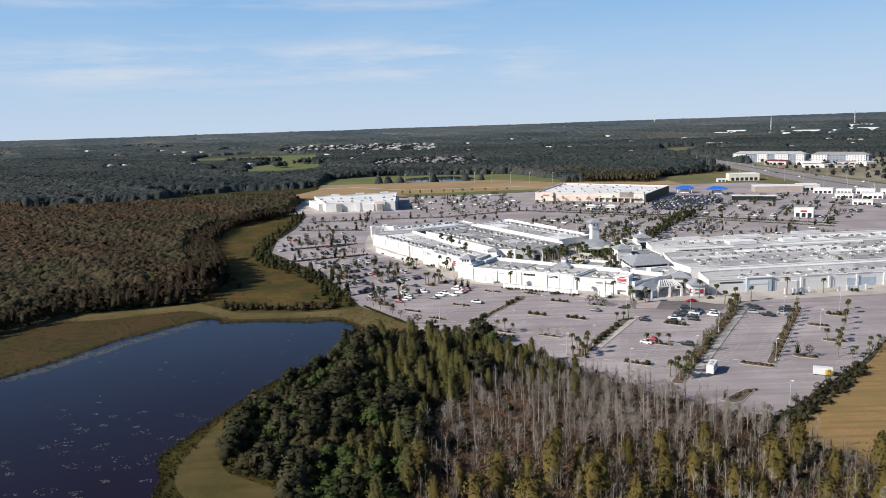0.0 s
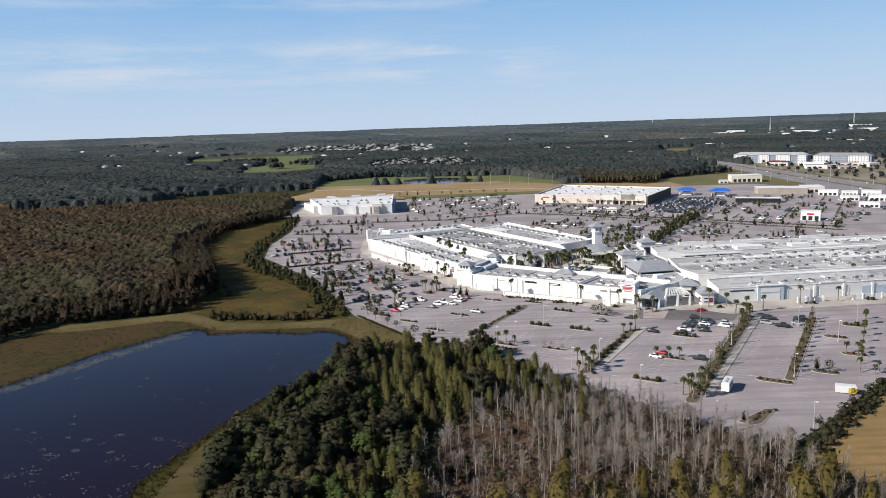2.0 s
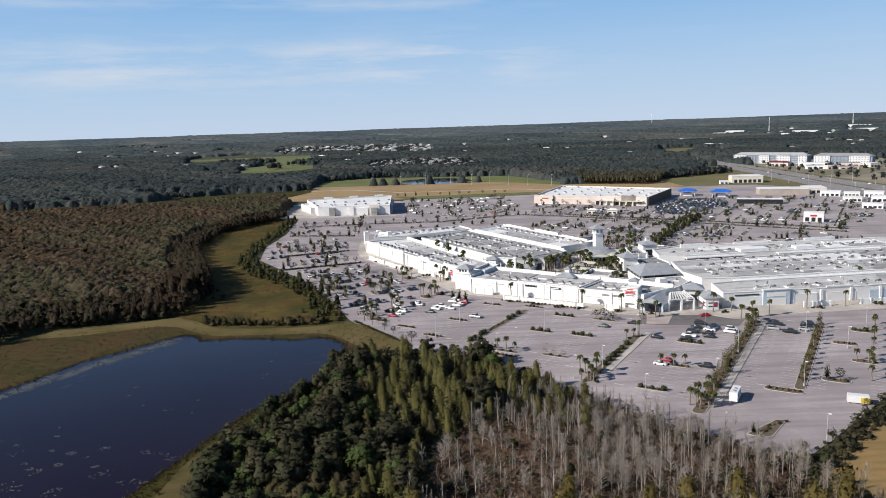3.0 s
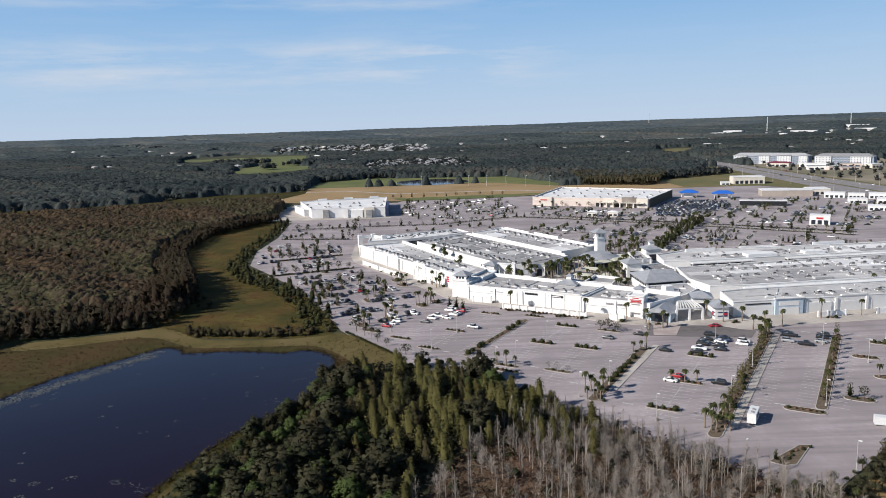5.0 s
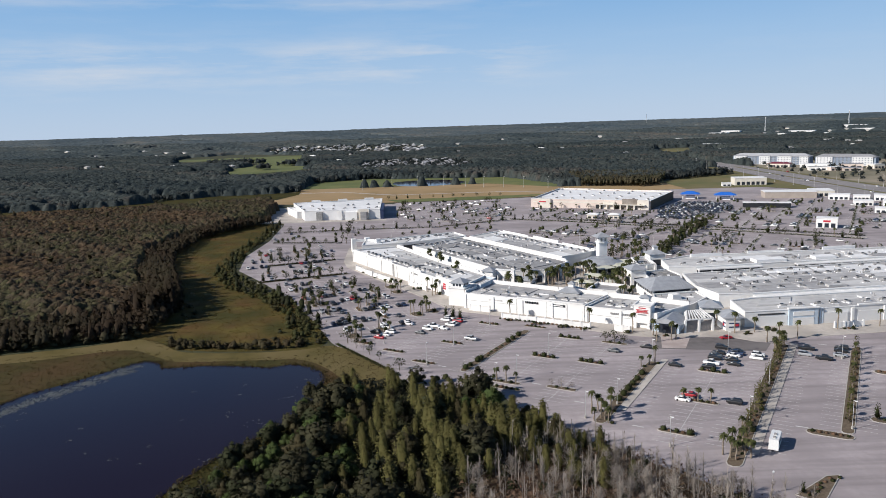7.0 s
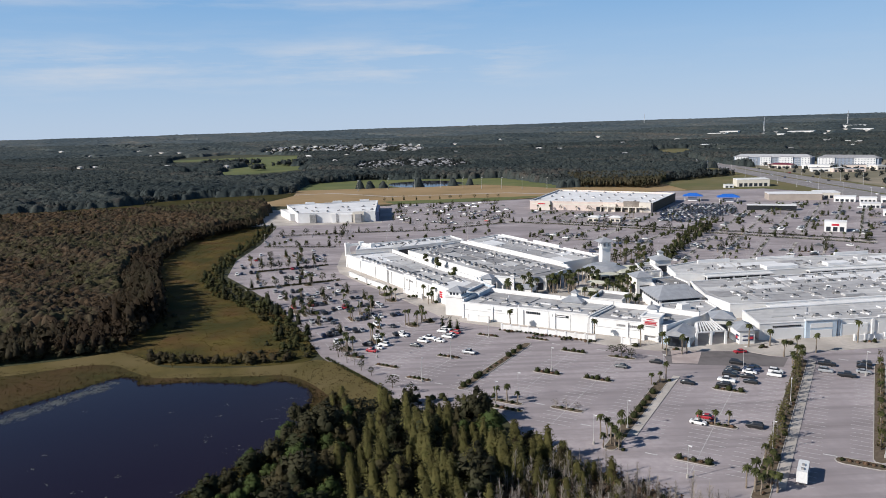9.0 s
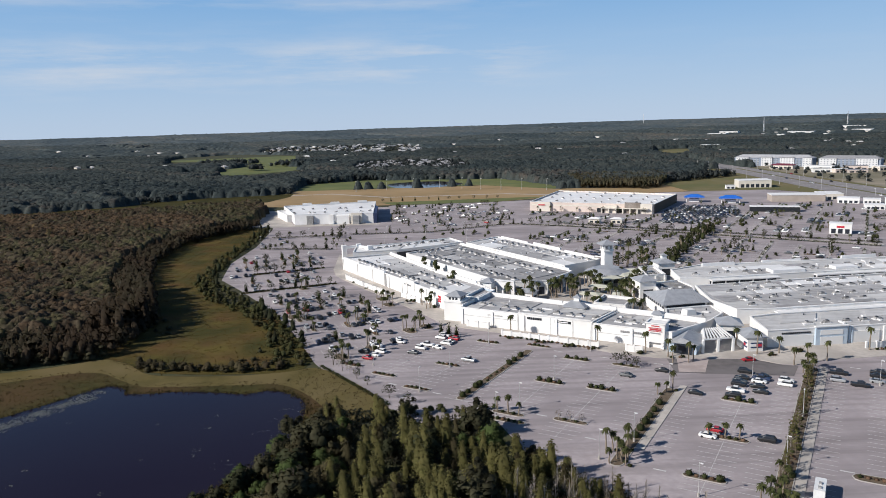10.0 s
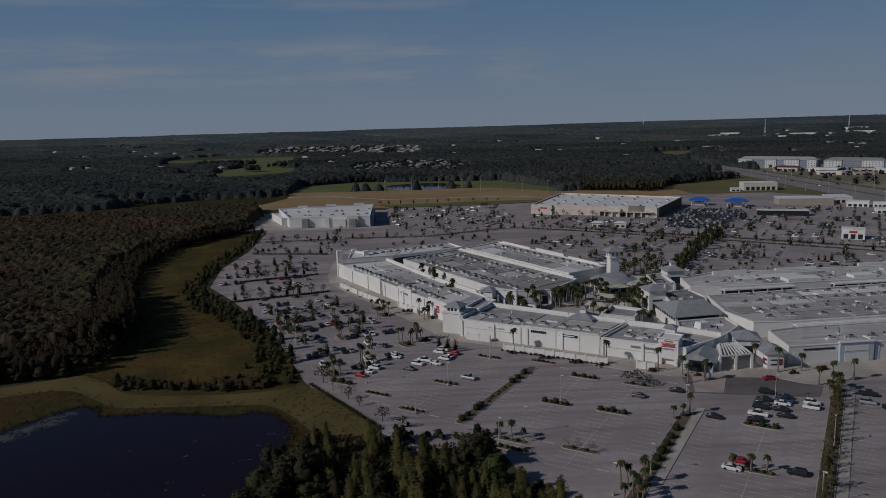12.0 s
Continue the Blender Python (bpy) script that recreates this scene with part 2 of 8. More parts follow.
M_navy = surface("navy_cladding", (0.03, 0.045, 0.10), (0.04, 0.055, 0.12), 0.3, 0.6)
M_tan_wall = surface("tan_stucco", (0.62, 0.52, 0.46), (0.68, 0.58, 0.52), 0.2, 0.85)
M_unit = surface("rooftop_unit_metal", (0.24, 0.235, 0.23), (0.36, 0.35, 0.34), 0.8, 0.6, vary=0.3)
M_bark = surface("grey_bark", (0.27, 0.235, 0.205), (0.41, 0.365, 0.325), 1.5, 0.95, (0.20, 0.168, 0.14), 0.08, vary=0.3)
M_bark_dark = surface("brown_bark", (0.09, 0.07, 0.05), (0.14, 0.11, 0.08), 2.0, 0.95)
M_sign_red = surface("faded_red_sign", (0.42, 0.05, 0.06), (0.5, 0.08, 0.09), 1.0, 0.7)
M_litter = surface("russet_leaf_litter", (0.185, 0.118, 0.080), (0.135, 0.090, 0.060), 0.5, 0.95, (0.105, 0.080, 0.048), 0.07, bump=0.15, bump_scale=3)
M_grass_olive = surface("olive_grass", (0.046, 0.041, 0.010), (0.064, 0.053, 0.013), 0.3, 0.95, (0.034, 0.032, 0.009), 0.05, bump=0.2, bump_scale=2, spec=0.1)
M_mown = surface("mown_track_grass", (0.120, 0.095, 0.036), (0.088, 0.073, 0.026), 0.2, 0.95, (0.140, 0.109, 0.049), 0.05, spec=0.1)
M_track = surface("worn_track_grass", (0.086, 0.070, 0.025), (0.062, 0.054, 0.018), 0.35, 0.95, (0.108, 0.083, 0.036), 0.08, bump=0.1, bump_scale=2, streak=(70, 0.5, 0.6, (0.055, 0.05, 0.019)), spec=0.1)
M_palm_trunk = surface("palm_trunk", (0.20, 0.16, 0.12), (0.28, 0.23, 0.18), 3.0, 0.95)


def leaves(name, c1, c2, c3, vary=0.2, gloss=0.15):
    m = surface(name, c1, c2, 0.5, 0.8, c3, 0.06, vary=vary, island=0.18, spec=gloss)
    n, l = m.node_tree.nodes, m.node_tree.links
    b = n["Principled BSDF"]
    thin, mix = n.new("ShaderNodeBsdfTranslucent"), n.new("ShaderNodeMixShader")
    l.new(b.inputs["Base Color"].links[0].from_socket, thin.inputs["Color"])
    mix.inputs["Fac"].default_value = 0.3
    l.new(b.outputs[0], mix.inputs[1])
    l.new(thin.outputs[0], mix.inputs[2])
    l.new(mix.outputs[0], n["Material Output"].inputs["Surface"])
    return m


M_leaf = leaves("broad_leaves", (0.029, 0.037, 0.017), (0.048, 0.054, 0.024), (0.038, 0.038, 0.021))
M_leaf2 = leaves("fresh_leaves", (0.056, 0.086, 0.026), (0.080, 0.108, 0.034), (0.058, 0.072, 0.026))
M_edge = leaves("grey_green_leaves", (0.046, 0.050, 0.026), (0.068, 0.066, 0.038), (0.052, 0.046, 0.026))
M_olive = leaves("olive_leaves", (0.058, 0.056, 0.026), (0.078, 0.068, 0.034), (0.068, 0.052, 0.029))
# leaves coloured near black to carry the shade below and between trees
M_shade_leaf = leaves("shade_dark_leaves", (0.024, 0.029, 0.018), (0.040, 0.042, 0.028), (0.032, 0.03, 0.021))
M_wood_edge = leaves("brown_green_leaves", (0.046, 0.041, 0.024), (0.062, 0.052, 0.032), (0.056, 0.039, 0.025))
M_cypress = leaves("cypress_leaves", (0.100, 0.106, 0.034), (0.145, 0.136, 0.046), (0.118, 0.100, 0.040))
M_gold = leaves("turning_leaves", (0.150, 0.122, 0.036), (0.120, 0.106, 0.032), (0.135, 0.092, 0.034))
M_twig = leaves("bare_twigs", (0.22, 0.19, 0.165), (0.28, 0.245, 0.215), (0.19, 0.155, 0.125))
M_scrub = leaves("dry_undergrowth", (0.200, 0.118, 0.080), (0.250, 0.160, 0.110), (0.135, 0.09, 0.055))
# distant leaves tinted blue: the haze of the air is in their colour
M_hazed_leaf = leaves("hazed_leaves", (0.036, 0.046, 0.046), (0.050, 0.059, 0.056), (0.043, 0.048, 0.046), gloss=0.18)
M_gold_far = leaves("pale_olive_leaves", (0.105, 0.100, 0.056), (0.085, 0.086, 0.048), (0.12, 0.098, 0.06))
M_palm_leaf = leaves("palm_fronds", (0.055, 0.072, 0.026), (0.09, 0.10, 0.036), (0.075, 0.072, 0.03))
M_shrub = leaves("shrub_leaves", (0.035, 0.048, 0.019), (0.06, 0.068, 0.026), (0.055, 0.055, 0.024))
M_reed = leaves("reeds", (0.108, 0.080, 0.018), (0.084, 0.070, 0.017), (0.125, 0.078, 0.022))
M_belt = leaves("belt_leaves", (0.050, 0.058, 0.022), (0.074, 0.076, 0.028), (0.060, 0.055, 0.024))
M_reed_dark = leaves("shore_reed_leaves", (0.036, 0.033, 0.012), (0.054, 0.044, 0.015), (0.064, 0.046, 0.017))
M_grass_tuft = leaves("bank_grass", (0.060, 0.051, 0.017), (0.078, 0.062, 0.020), (0.066, 0.042, 0.018))
M_dry_tuft = leaves("dry_grass", (0.31, 0.20, 0.08), (0.25, 0.165, 0.068), (0.21, 0.155, 0.062))
M_lily = surface("lily_pads", (0.075, 0.08, 0.07), (0.125, 0.125, 0.11), 0.8, 0.5, island=0.3)


def water_material():
    m = bpy.data.materials.new("lake_water")
    m.use_nodes = True
    n, l = m.node_tree.nodes, m.node_tree.links
    b = n["Principled BSDF"]
    b.inputs["Base Color"].default_value = (0.014, 0.0105, 0.021, 1)
    b.inputs["Roughness"].default_value, b.inputs["IOR"].default_value = 0.08, 1.33
    b.inputs["Specular IOR Level"].default_value = 0.17
    tc, t, bp = n.new("ShaderNodeTexCoord"), n.new("ShaderNodeTexNoise"), n.new("ShaderNodeBump")
    t.inputs["Scale"].default_value, t.inputs["Detail"].default_value = 0.9, 4.0
    bp.inputs["Strength"].default_value, bp.inputs["Distance"].default_value = 0.2, 0.03
    l.new(tc.outputs["Object"], t.inputs["Vector"])
    l.new(t.outputs["Fac"], bp.inputs["Height"])
    l.new(bp.outputs["Normal"], b.inputs["Normal"])
    return m


M_highway = surface("highway_asphalt", (0.20, 0.185, 0.18), (0.24, 0.22, 0.215), 0.4, 0.9, (0.27, 0.25, 0.245), 0.05)
M_verge = surface("dry_verge_grass", (0.15, 0.125, 0.052), (0.19, 0.15, 0.07), 0.05, 0.95, (0.115, 0.115, 0.042), 0.015)
M_sand = surface("sandy_ground", (0.27, 0.23, 0.17), (0.33, 0.28, 0.21), 0.05, 0.95, (0.17, 0.155, 0.10), 0.012)
M_water = water_material()


def cloud(pos, height, radius, count, leaf, cone=0.0, low=0.25, r=None):
    """Crowns of many small leaf clumps: for each tree, count three-cornered clumps on an uneven ellipsoid (cone: 1 draws the top to a point)."""
    r = r or rng
    n = len(pos)
    d = r.normal(size=(n, count, 3))
    d /= np.linalg.norm(d, axis=2, keepdims=True)
    k = 0.55 + 0.5 * r.random((n, count, 1)) ** 0.7
    lump = 1 + 0.25 * np.sin(3.1 * d[..., :1] * 2 + r.random((n, 1, 1)) * 6) * np.cos(2.7 * d[..., 1:2] * 2 + r.random((n, 1, 1)) * 6)
    p = d * k * lump
    up = (p[..., 2] + 1) / 2
    z = height[:, None] * (low + (1 - low) * np.clip(up, 0, 1.1))
    w = radius[:, None] * (1 - cone * np.clip(up, 0, 1) * 0.85)
    if cone:
        ang = r.random((n, count)) * 2 * math.pi
        rr = np.sqrt(r.random((n, count))) * 0.5 + 0.5
        z = height[:, None] * (low + (1 - low) * r.random((n, count)) ** 1.2)
        w = radius[:, None] * (1.02 - cone * (z / height[:, None] - low) / (1 - low)) * rr
        c = np.stack([pos[:, None, 0] + w * np.cos(ang), pos[:, None, 1] + w * np.sin(ang), pos[:, None, 2] + z], -1)
    else:
        c = np.stack([pos[:, None, 0] + p[..., 0] * w, pos[:, None, 1] + p[..., 1] * w, pos[:, None, 2] + z], -1)
    size = leaf * (0.7 + 0.6 * r.random((n, count, 1, 1)))
    tri = c[:, :, None, :] + r.normal(size=(n, count, 3, 3)) * size * 0.62
    v = tri.reshape(-1, 3)
    return v, np.arange(len(v)).reshape(-1, 3)


def scatter(poly, spacing, holes=(), r=None):
    """Jittered points in an outline, clear of the holes."""
    r = r or rng
    xs, ys = [p[0] for p in poly], [p[1] for p in poly]
    gx, gy = np.meshgrid(np.arange(min(xs), max(xs), spacing), np.arange(min(ys), max(ys), spacing))
    x = (gx + r.uniform(-0.5, 0.5, gx.shape) * spacing).ravel()
    y = (gy + r.uniform(-0.5, 0.5, gy.shape) * spacing).ravel()
    ok = inside(x, y, poly)
    for h in holes:
        ok &= ~inside(x, y, h)
    return x[ok], y[ok]

# ---- ground and water ----
LAKE = rounded([(-250, 130), (-190, 205), (-170, 234), (-159.4, 251), (-148.5, 269), (-143.4, 279), (-137.5, 293), (-129.5, 302.5), (-121, 312.5), (-112.5, 323.5), (-107.5, 325.5), (-102.5, 322.5), (-98.5, 317), (-82, 317.5), (-69, 315.5), (-60, 313), (-50, 315), (-38, 302),
                (-40, 270), (-60, 235), (-71, 201), (-76, 182), (-70, 160), (-75, 110), (-130, 70), (-220, 100)])
LEVEE = rounded([(-290, 150), (-240, 230), (-215, 262), (-191, 305), (-185, 317), (-179, 329), (-175, 339), (-160, 343.5), (-142, 348.5), (-125, 356.5), (-118, 354), (-111, 349), (-100.5, 337.5), (-88, 333.5), (-67, 332), (-49, 334), (-40, 337), (-27, 324),
                 (-12, 297), (-22, 286), (-36, 292), (-42, 303), (-60, 300), (-100, 300), (-150, 240), (-220, 150)])
MARSH = rounded([(-121, 354), (-102, 340), (-70, 334), (-44, 338), (-50, 378), (-80, 425), (-104, 448), (-125, 505), (-130, 575), (-130, 640), (-135, 705),
                 (-165, 715), (-210, 650), (-215, 560), (-190, 480), (-165, 410)])
LOT = [(-2, 284), (19, 288), (26, 262), (34, 250), (56, 226), (68, 212), (82, 196), (90, 194), (101, 203), (142, 240), (175, 274), (300, 300), (420, 480),
       (470, 760), (380, 905), (250, 905), (75, 865), (-36, 862), (-40, 850), (-128, 850), (-146, 800), (-130, 702), (-124, 616), (-126, 552), (-118, 500), (-99, 469),
       (-72, 421), (-53, 375), (-41, 342), (-26, 315)]
ROUGH = rounded([(86, 186), (110, 206), (145, 240), (185, 276), (300, 296), (330, 200), (200, 120), (120, 150), (96, 172)])
BANK = rounded([(-38, 300), (-40, 270), (-60, 236), (-72, 201), (-78, 180), (-72, 158), (-77, 112), (-60, 100), (-40, 120), (-40, 168), (-54, 174), (-57, 205), (-50, 232), (-30, 270), (-26, 292)])
TRACK = rounded([(-60, 224), (-67, 207), (-69.5, 184), (-69, 172), (-64, 162), (-56, 154), (-42, 146), (-38, 152), (-41, 162), (-51, 169), (-58, 176), (-62, 198), (-60, 214)])
TAN_FIELD = [(-223, 905), (-150, 880), (-60, 868), (80, 868), (160, 905), (380, 910), (480, 1000), (440, 1090), (290, 1010), (165, 990), (80, 1075), (-100, 1075), (-175, 1100)]
GREEN_FIELD = [(-180, 1075), (-100, 1076), (80, 1076), (160, 992), (180, 1010), (120, 1180), (-100, 1230), (-180, 1190)]
HAY_FIELD = rounded([(-720, 2140), (-740, 2360), (-610, 2500), (-390, 2330), (-355, 2150), (-330, 1900), (-305, 1715), (-240, 1690), (-275, 1530), (-382, 1465), (-420, 1640), (-415, 1850), (-500, 2060), (-600, 2110)])
POND = rounded([(-51, 1150), (13, 1172), (53, 1112), (11, 1068), (-40, 1080)])
CANAL = [(-800, 850), (-470, 866), (-385, 868), (-333, 866), (-267, 916), (-184, 940), (-168, 1000), (-171, 1036), (-289, 1014), (-363, 940), (-432, 908), (-520, 888), (-800, 870)]
DITCH = rounded([(-410, 878), (-333, 872), (-268, 930), (-200, 968), (-206, 980), (-272, 954), (-340, 900), (-404, 890)])
CAR_PACK = [(187, 667), (213, 738), (250, 783), (290, 751), (270, 702), (214, 655)]
PALE_LOT = rounded([(545, 1800), (610, 1930), (655, 1900), (575, 1700), (530, 1690)])
HIGHWAY = [(400, 560), (424, 760), (440, 985), (462, 1240), (470, 1500), (512, 1500), (512, 1240), (500, 990), (500, 770), (486, 560)]
ROADSIDE = [(300, 905), (385, 900), (470, 762), (500, 640), (600, 640), (590, 1000), (540, 1240), (430, 1240), (400, 1120), (300, 1020)]
TOWN = [(500, 560), (512, 990), (520, 1240), (535, 1292), (640, 1330), (900, 1280), (900, 900), (700, 560)]
SUBURB = rounded([(-520, 2460), (-540, 2860), (-60, 2820), (-20, 2200), (-200, 2180), (-330, 2440)])
SUBURB_2 = rounded([(-120, 1400), (-120, 1720), (60, 1700), (80, 1390)])


def ground_sheet():
    radii = [0, 60, 130, 220, 330, 480, 700, 1000, 1400, 1900, 2300, 2600, 2900, 3200, 3500, 3800, 4100, 4400, 4600, 4750, 4850, 4950]
    n = 96
    v = [(0.0, 0.0, 0.0)]
    for r in radii[1:]:
        for i in range(n):
            x, y = r * math.cos(2 * math.pi * i / n), r * math.sin(2 * math.pi * i / n)
            v.append((x, y, float(terrain(x, y))))
    f = [(0, 1 + i, 1 + (i + 1) % n) for i in range(n)]
    for k in range(len(radii) - 2):
        a, b = 1 + k * n, 1 + (k + 1) * n
        f += [(a + i, b + i, b + (i + 1) % n, a + (i + 1) % n) for i in range(n)]
    s = Shape()
    s.add(v, f)
    return tagged(part("ground", s, M_soil), "dark brown and green woodland floor", "ground", kind="structure")


def flat(name, poly, z, material, label, category="ground"):
    s = Shape()
    s.sheet(poly, z)
    me = s.mesh(name)
    b = bmesh.new()
    b.from_mesh(me)
    bmesh.ops.triangulate(b, faces=b.faces)
    b.normal_update()
    for q in b.faces:
        if q.normal.z < 0:
            q.normal_flip()
    b.to_mesh(me)
    b.free()
    return tagged(part(name, me, material), label, category, kind="structure")


ground_sheet()
flat("grass_levee", LEVEE, 0.25, M_grass_levee, "mown yellow-green grass bank round the lake", "grass")
flat("levee_top", rounded([(-175, 338), (-160, 343), (-142, 348), (-125, 356), (-118, 353.5), (-111, 348.5), (-100.5, 337.2), (-88, 333.2), (-67, 331.8), (-49, 334), (-40, 337), (-27, 324), (-12, 297), (-22, 287), (-30, 296), (-40, 312), (-50, 321), (-64, 322), (-84, 322.5), (-97, 324), (-107, 331), (-118, 340), (-130, 340.5), (-153, 332), (-172, 329)]), 0.27, M_mown, "mown tan and green track along the bank", "grass")
flat("lake", LAKE, 0.32, M_water, "dark blue still lake water", "water")
flat("marsh", MARSH, 0.10, M_marsh, "marshy olive and brown meadow beside the wood", "grass")
flat("parking_lot", LOT, 0.15, M_asphalt, "sun-bleached grey asphalt parking lot", "parking lot")
flat("dry_field", ROUGH, 0.12, M_rough, "dry brown mown ground beside the parking lot", "field")
flat("lake_bank", BANK, 0.24, M_grass_olive, "olive grass on the lake bank", "grass")
flat("bank_track", TRACK, 0.28, M_track, "grassy bank track beside the lake", "grass")
flat("tan_field", TAN_FIELD, 0.10, M_meadow, "tan dry grass field", "field")
flat("green_field", GREEN_FIELD, 0.14, M_green_field, "green grass field with a pond", "field")
flat("pond", POND, 0.2, M_water, "small dark blue pond in a green field", "water")
flat("hay_field", HAY_FIELD, 0.3, M_green_field, "pale green open pasture among woods", "field")
flat("canal_bed", DITCH, 0.24, M_grass_olive, "dark wet grass along the canal", "grass")
flat("canal_track", [(-800, 868), (-520, 886), (-432, 906), (-363, 938), (-289, 1012), (-171, 1034), (-171, 1038), (-291, 1017), (-366, 943), (-434, 911), (-520, 891), (-800, 873)], 0.26, M_mown, "pale track along the canal", "road")
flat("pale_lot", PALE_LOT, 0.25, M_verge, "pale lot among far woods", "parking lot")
flat("canal", CANAL, 0.2, M_grass_olive, "grassy canal strip between two woods", "grass")
flat("roadside", ROADSIDE, 0.18, M_verge, "dry olive verge beside the highway", "grass")
flat("highway", HIGHWAY, 0.35, M_highway, "wide grey highway with several lanes", "road")
flat("town_ground", TOWN, 0.25, M_sand, "sandy ground of shops beside the highway", "ground")

# ---- the outlet mall ----
def inset(poly, d):
    """An outline drawn in by d; the corners run counter-clockwise."""
    out, n = [], len(poly)
    for i in range(n):
        p, q, r = Vector(poly[i - 1]), Vector(poly[i]), Vector(poly[(i + 1) % n])
        a, b = (q - p).normalized(), (r - q).normalized()
        na, nb = Vector((-a.y, a.x)), Vector((-b.y, b.x))
        m = na + nb
        k = d / max(0.3, m.length_squared / 2)
        out.append((q.x + m.x * k, q.y + m.y * k))
    return out


def ring(s, outer, inner, z0, z1):
    """An upright wall between two outlines."""
    n = len(outer)
    pts = [(x, y, z) for z in (z0, z1) for o in (outer, inner) for x, y in o]
    A, B, C, D = 0, n, 2 * n, 3 * n
    f = []
    for i in range(n):
        j = (i + 1) % n
        f += [(A + i, A + j, C + j, C + i), (B + j, B + i, D + i, D + j), (C + i, C + j, D + j, D + i), (A + j, A + i, B + i, B + j)]
    return s.add(pts, f)


def wing(poly, h, label, wall=M_white, roof=M_roof, pilasters=(), dividers=(), name="outlet_wing", cap=M_white, parapet=1.0):
    """A flat-roofed shop wing: walls with a raised parapet, a recessed roof, a coping and pilasters on chosen sides.
    pilasters: (side, count); dividers: low parapets across the roof as pairs of points."""
    t = new(name)
    inner = inset(poly, 0.4)
    s = Shape()
    ring(s, poly, inner, 0.0, h)
    part("wall", s, wall, t)
    s = Shape()
    s.prism(inset(poly, 0.41), h - parapet - 0.3, h - parapet)
    part("roof", s, roof, t)
    s = Shape()
    ring(s, inset(poly, -0.15), inset(poly, 0.55), h + 0.003, h + 0.28)
    part("coping", s, cap, t)
    for side, count in pilasters:
        a, b = Vector(poly[side]), Vector(poly[(side + 1) % len(poly)])
        d = (b - a).normalized()
        out = Vector((d.y, -d.x))
        turn = math.degrees(math.atan2(d.y, d.x))
        for i in range(count + 1):
            p = a + (b - a) * (0.012 + 0.976 * i / count) + out * 0.22
            s = Shape()
            s.box((p.x, p.y, 0), (1.1, 0.5, h - 0.35), turn)
            part("pilaster", s, cap, t)
    for a, b in dividers:
        s = Shape()
        s.bar((*a, h - parapet), (*b, h - parapet), 0.35, 0.16)
        part("roof_divider", s, M_roof_light, t)
    return tagged(t, label, "building", group="outlet mall wings")


def panel_on(parent, poly, side, f0, f1, z0, z1, material, name="sign_panel", label="", proud=0.12):
    """A flat panel on a side of a wing, between two fractions of its length."""
    a, b = Vector(poly[side]), Vector(poly[(side + 1) % len(poly)])
    d = (b - a).normalized()
    out = Vector((d.y, -d.x))
    p, q = a + (b - a) * f0 + out * proud / 2, a + (b - a) * f1 + out * proud / 2
    s = Shape()
    s.bar((p.x, p.y, z0), (q.x, q.y, z0), proud, z1 - z0)
    return part(name, s, material, parent, label)


def sign_bars(parent, poly, side, f0, f1, z, h, material, count=7):
    """Lettering too far off to be read: a row of plain bars."""
    for i in range(count):
        w = (f1 - f0) / count
        panel_on(parent, poly, side, f0 + i * w, f0 + (i + 0.72) * w, z, z + h, material, "sign_bar", "dark sign bar", 0.2)


W1 = [(-50, 519), (11, 409), (30, 424), (25.5, 434), (6, 468), (-22, 528)]
W2 = [(15, 389.5), (65, 358.9), (79, 376), (59, 389.5), (28, 412)]
W2B = [(65.3, 358.7), (91, 343), (108, 354.5), (95.5, 365.5), (79.3, 375.8)]
W3 = [(126, 341), (170, 344), (300, 356), (300, 379), (139, 364), (128, 361)]
R2 = [(128, 373), (143, 372.3), (300, 387), (300, 438), (223, 430), (127, 418), (123.8, 390)]
R3 = [(126, 436), (140, 434), (300, 448), (300, 472), (147, 466), (128, 456)]
INNER = [(-12, 530), (33, 447.5), (43, 437.5), (60, 437), (77, 459), (22, 558)]
NE = [(27, 563), (76, 474), (99, 489), (50, 584)]
NW = [(-46, 541), (-19, 545), (14, 561), (25, 568), (17, 587), (-46, 560)]


def across(poly_a, poly_b, count):
    """Pairs of points across a roof, evenly between two sides."""
    (a0, a1), (b0, b1) = poly_a, poly_b
    return [(tuple(Vector(a0).lerp(Vector(a1), (i + 1) / (count + 1))), tuple(Vector(b0).lerp(Vector(b1), (i + 1) / (count + 1)))) for i in range(count)]


def roof_panels(t, quad, nu, nv, z, seed, kinds):
    """Strips of roofing of different age over a four-cornered part of a roof, one for each shop below."""
    r = random.Random(seed)
    a, b, c, d = (Vector(q) for q in quad)
    us = [0.0] + sorted(min(0.97, max(0.03, (i + 1 + r.uniform(-0.3, 0.3)) / nu)) for i in range(nu - 1)) + [1.0]
    for i in range(nu):
        vs = [0.0] + [(k + 1 + r.uniform(-0.25, 0.25)) / nv for k in range(nv - 1)] + [1.0]
        for k in range(nv):
            if r.random() < 0.12:
                continue
            e = 0.006
            q = [a.lerp(b, u).lerp(d.lerp(c, u), v) for u, v in ((us[i] + e, vs[k] + e), (us[i + 1] - e, vs[k] + e), (us[i + 1] - e, vs[k + 1] - e), (us[i] + e, vs[k + 1] - e))]
            s = Shape()
            s.prism([(p.x, p.y) for p in q], z - 0.02, z + r.choice((0.05, 0.08, 0.12, 0.3)))
            part("roof_panel", s, r.choice(kinds), t)


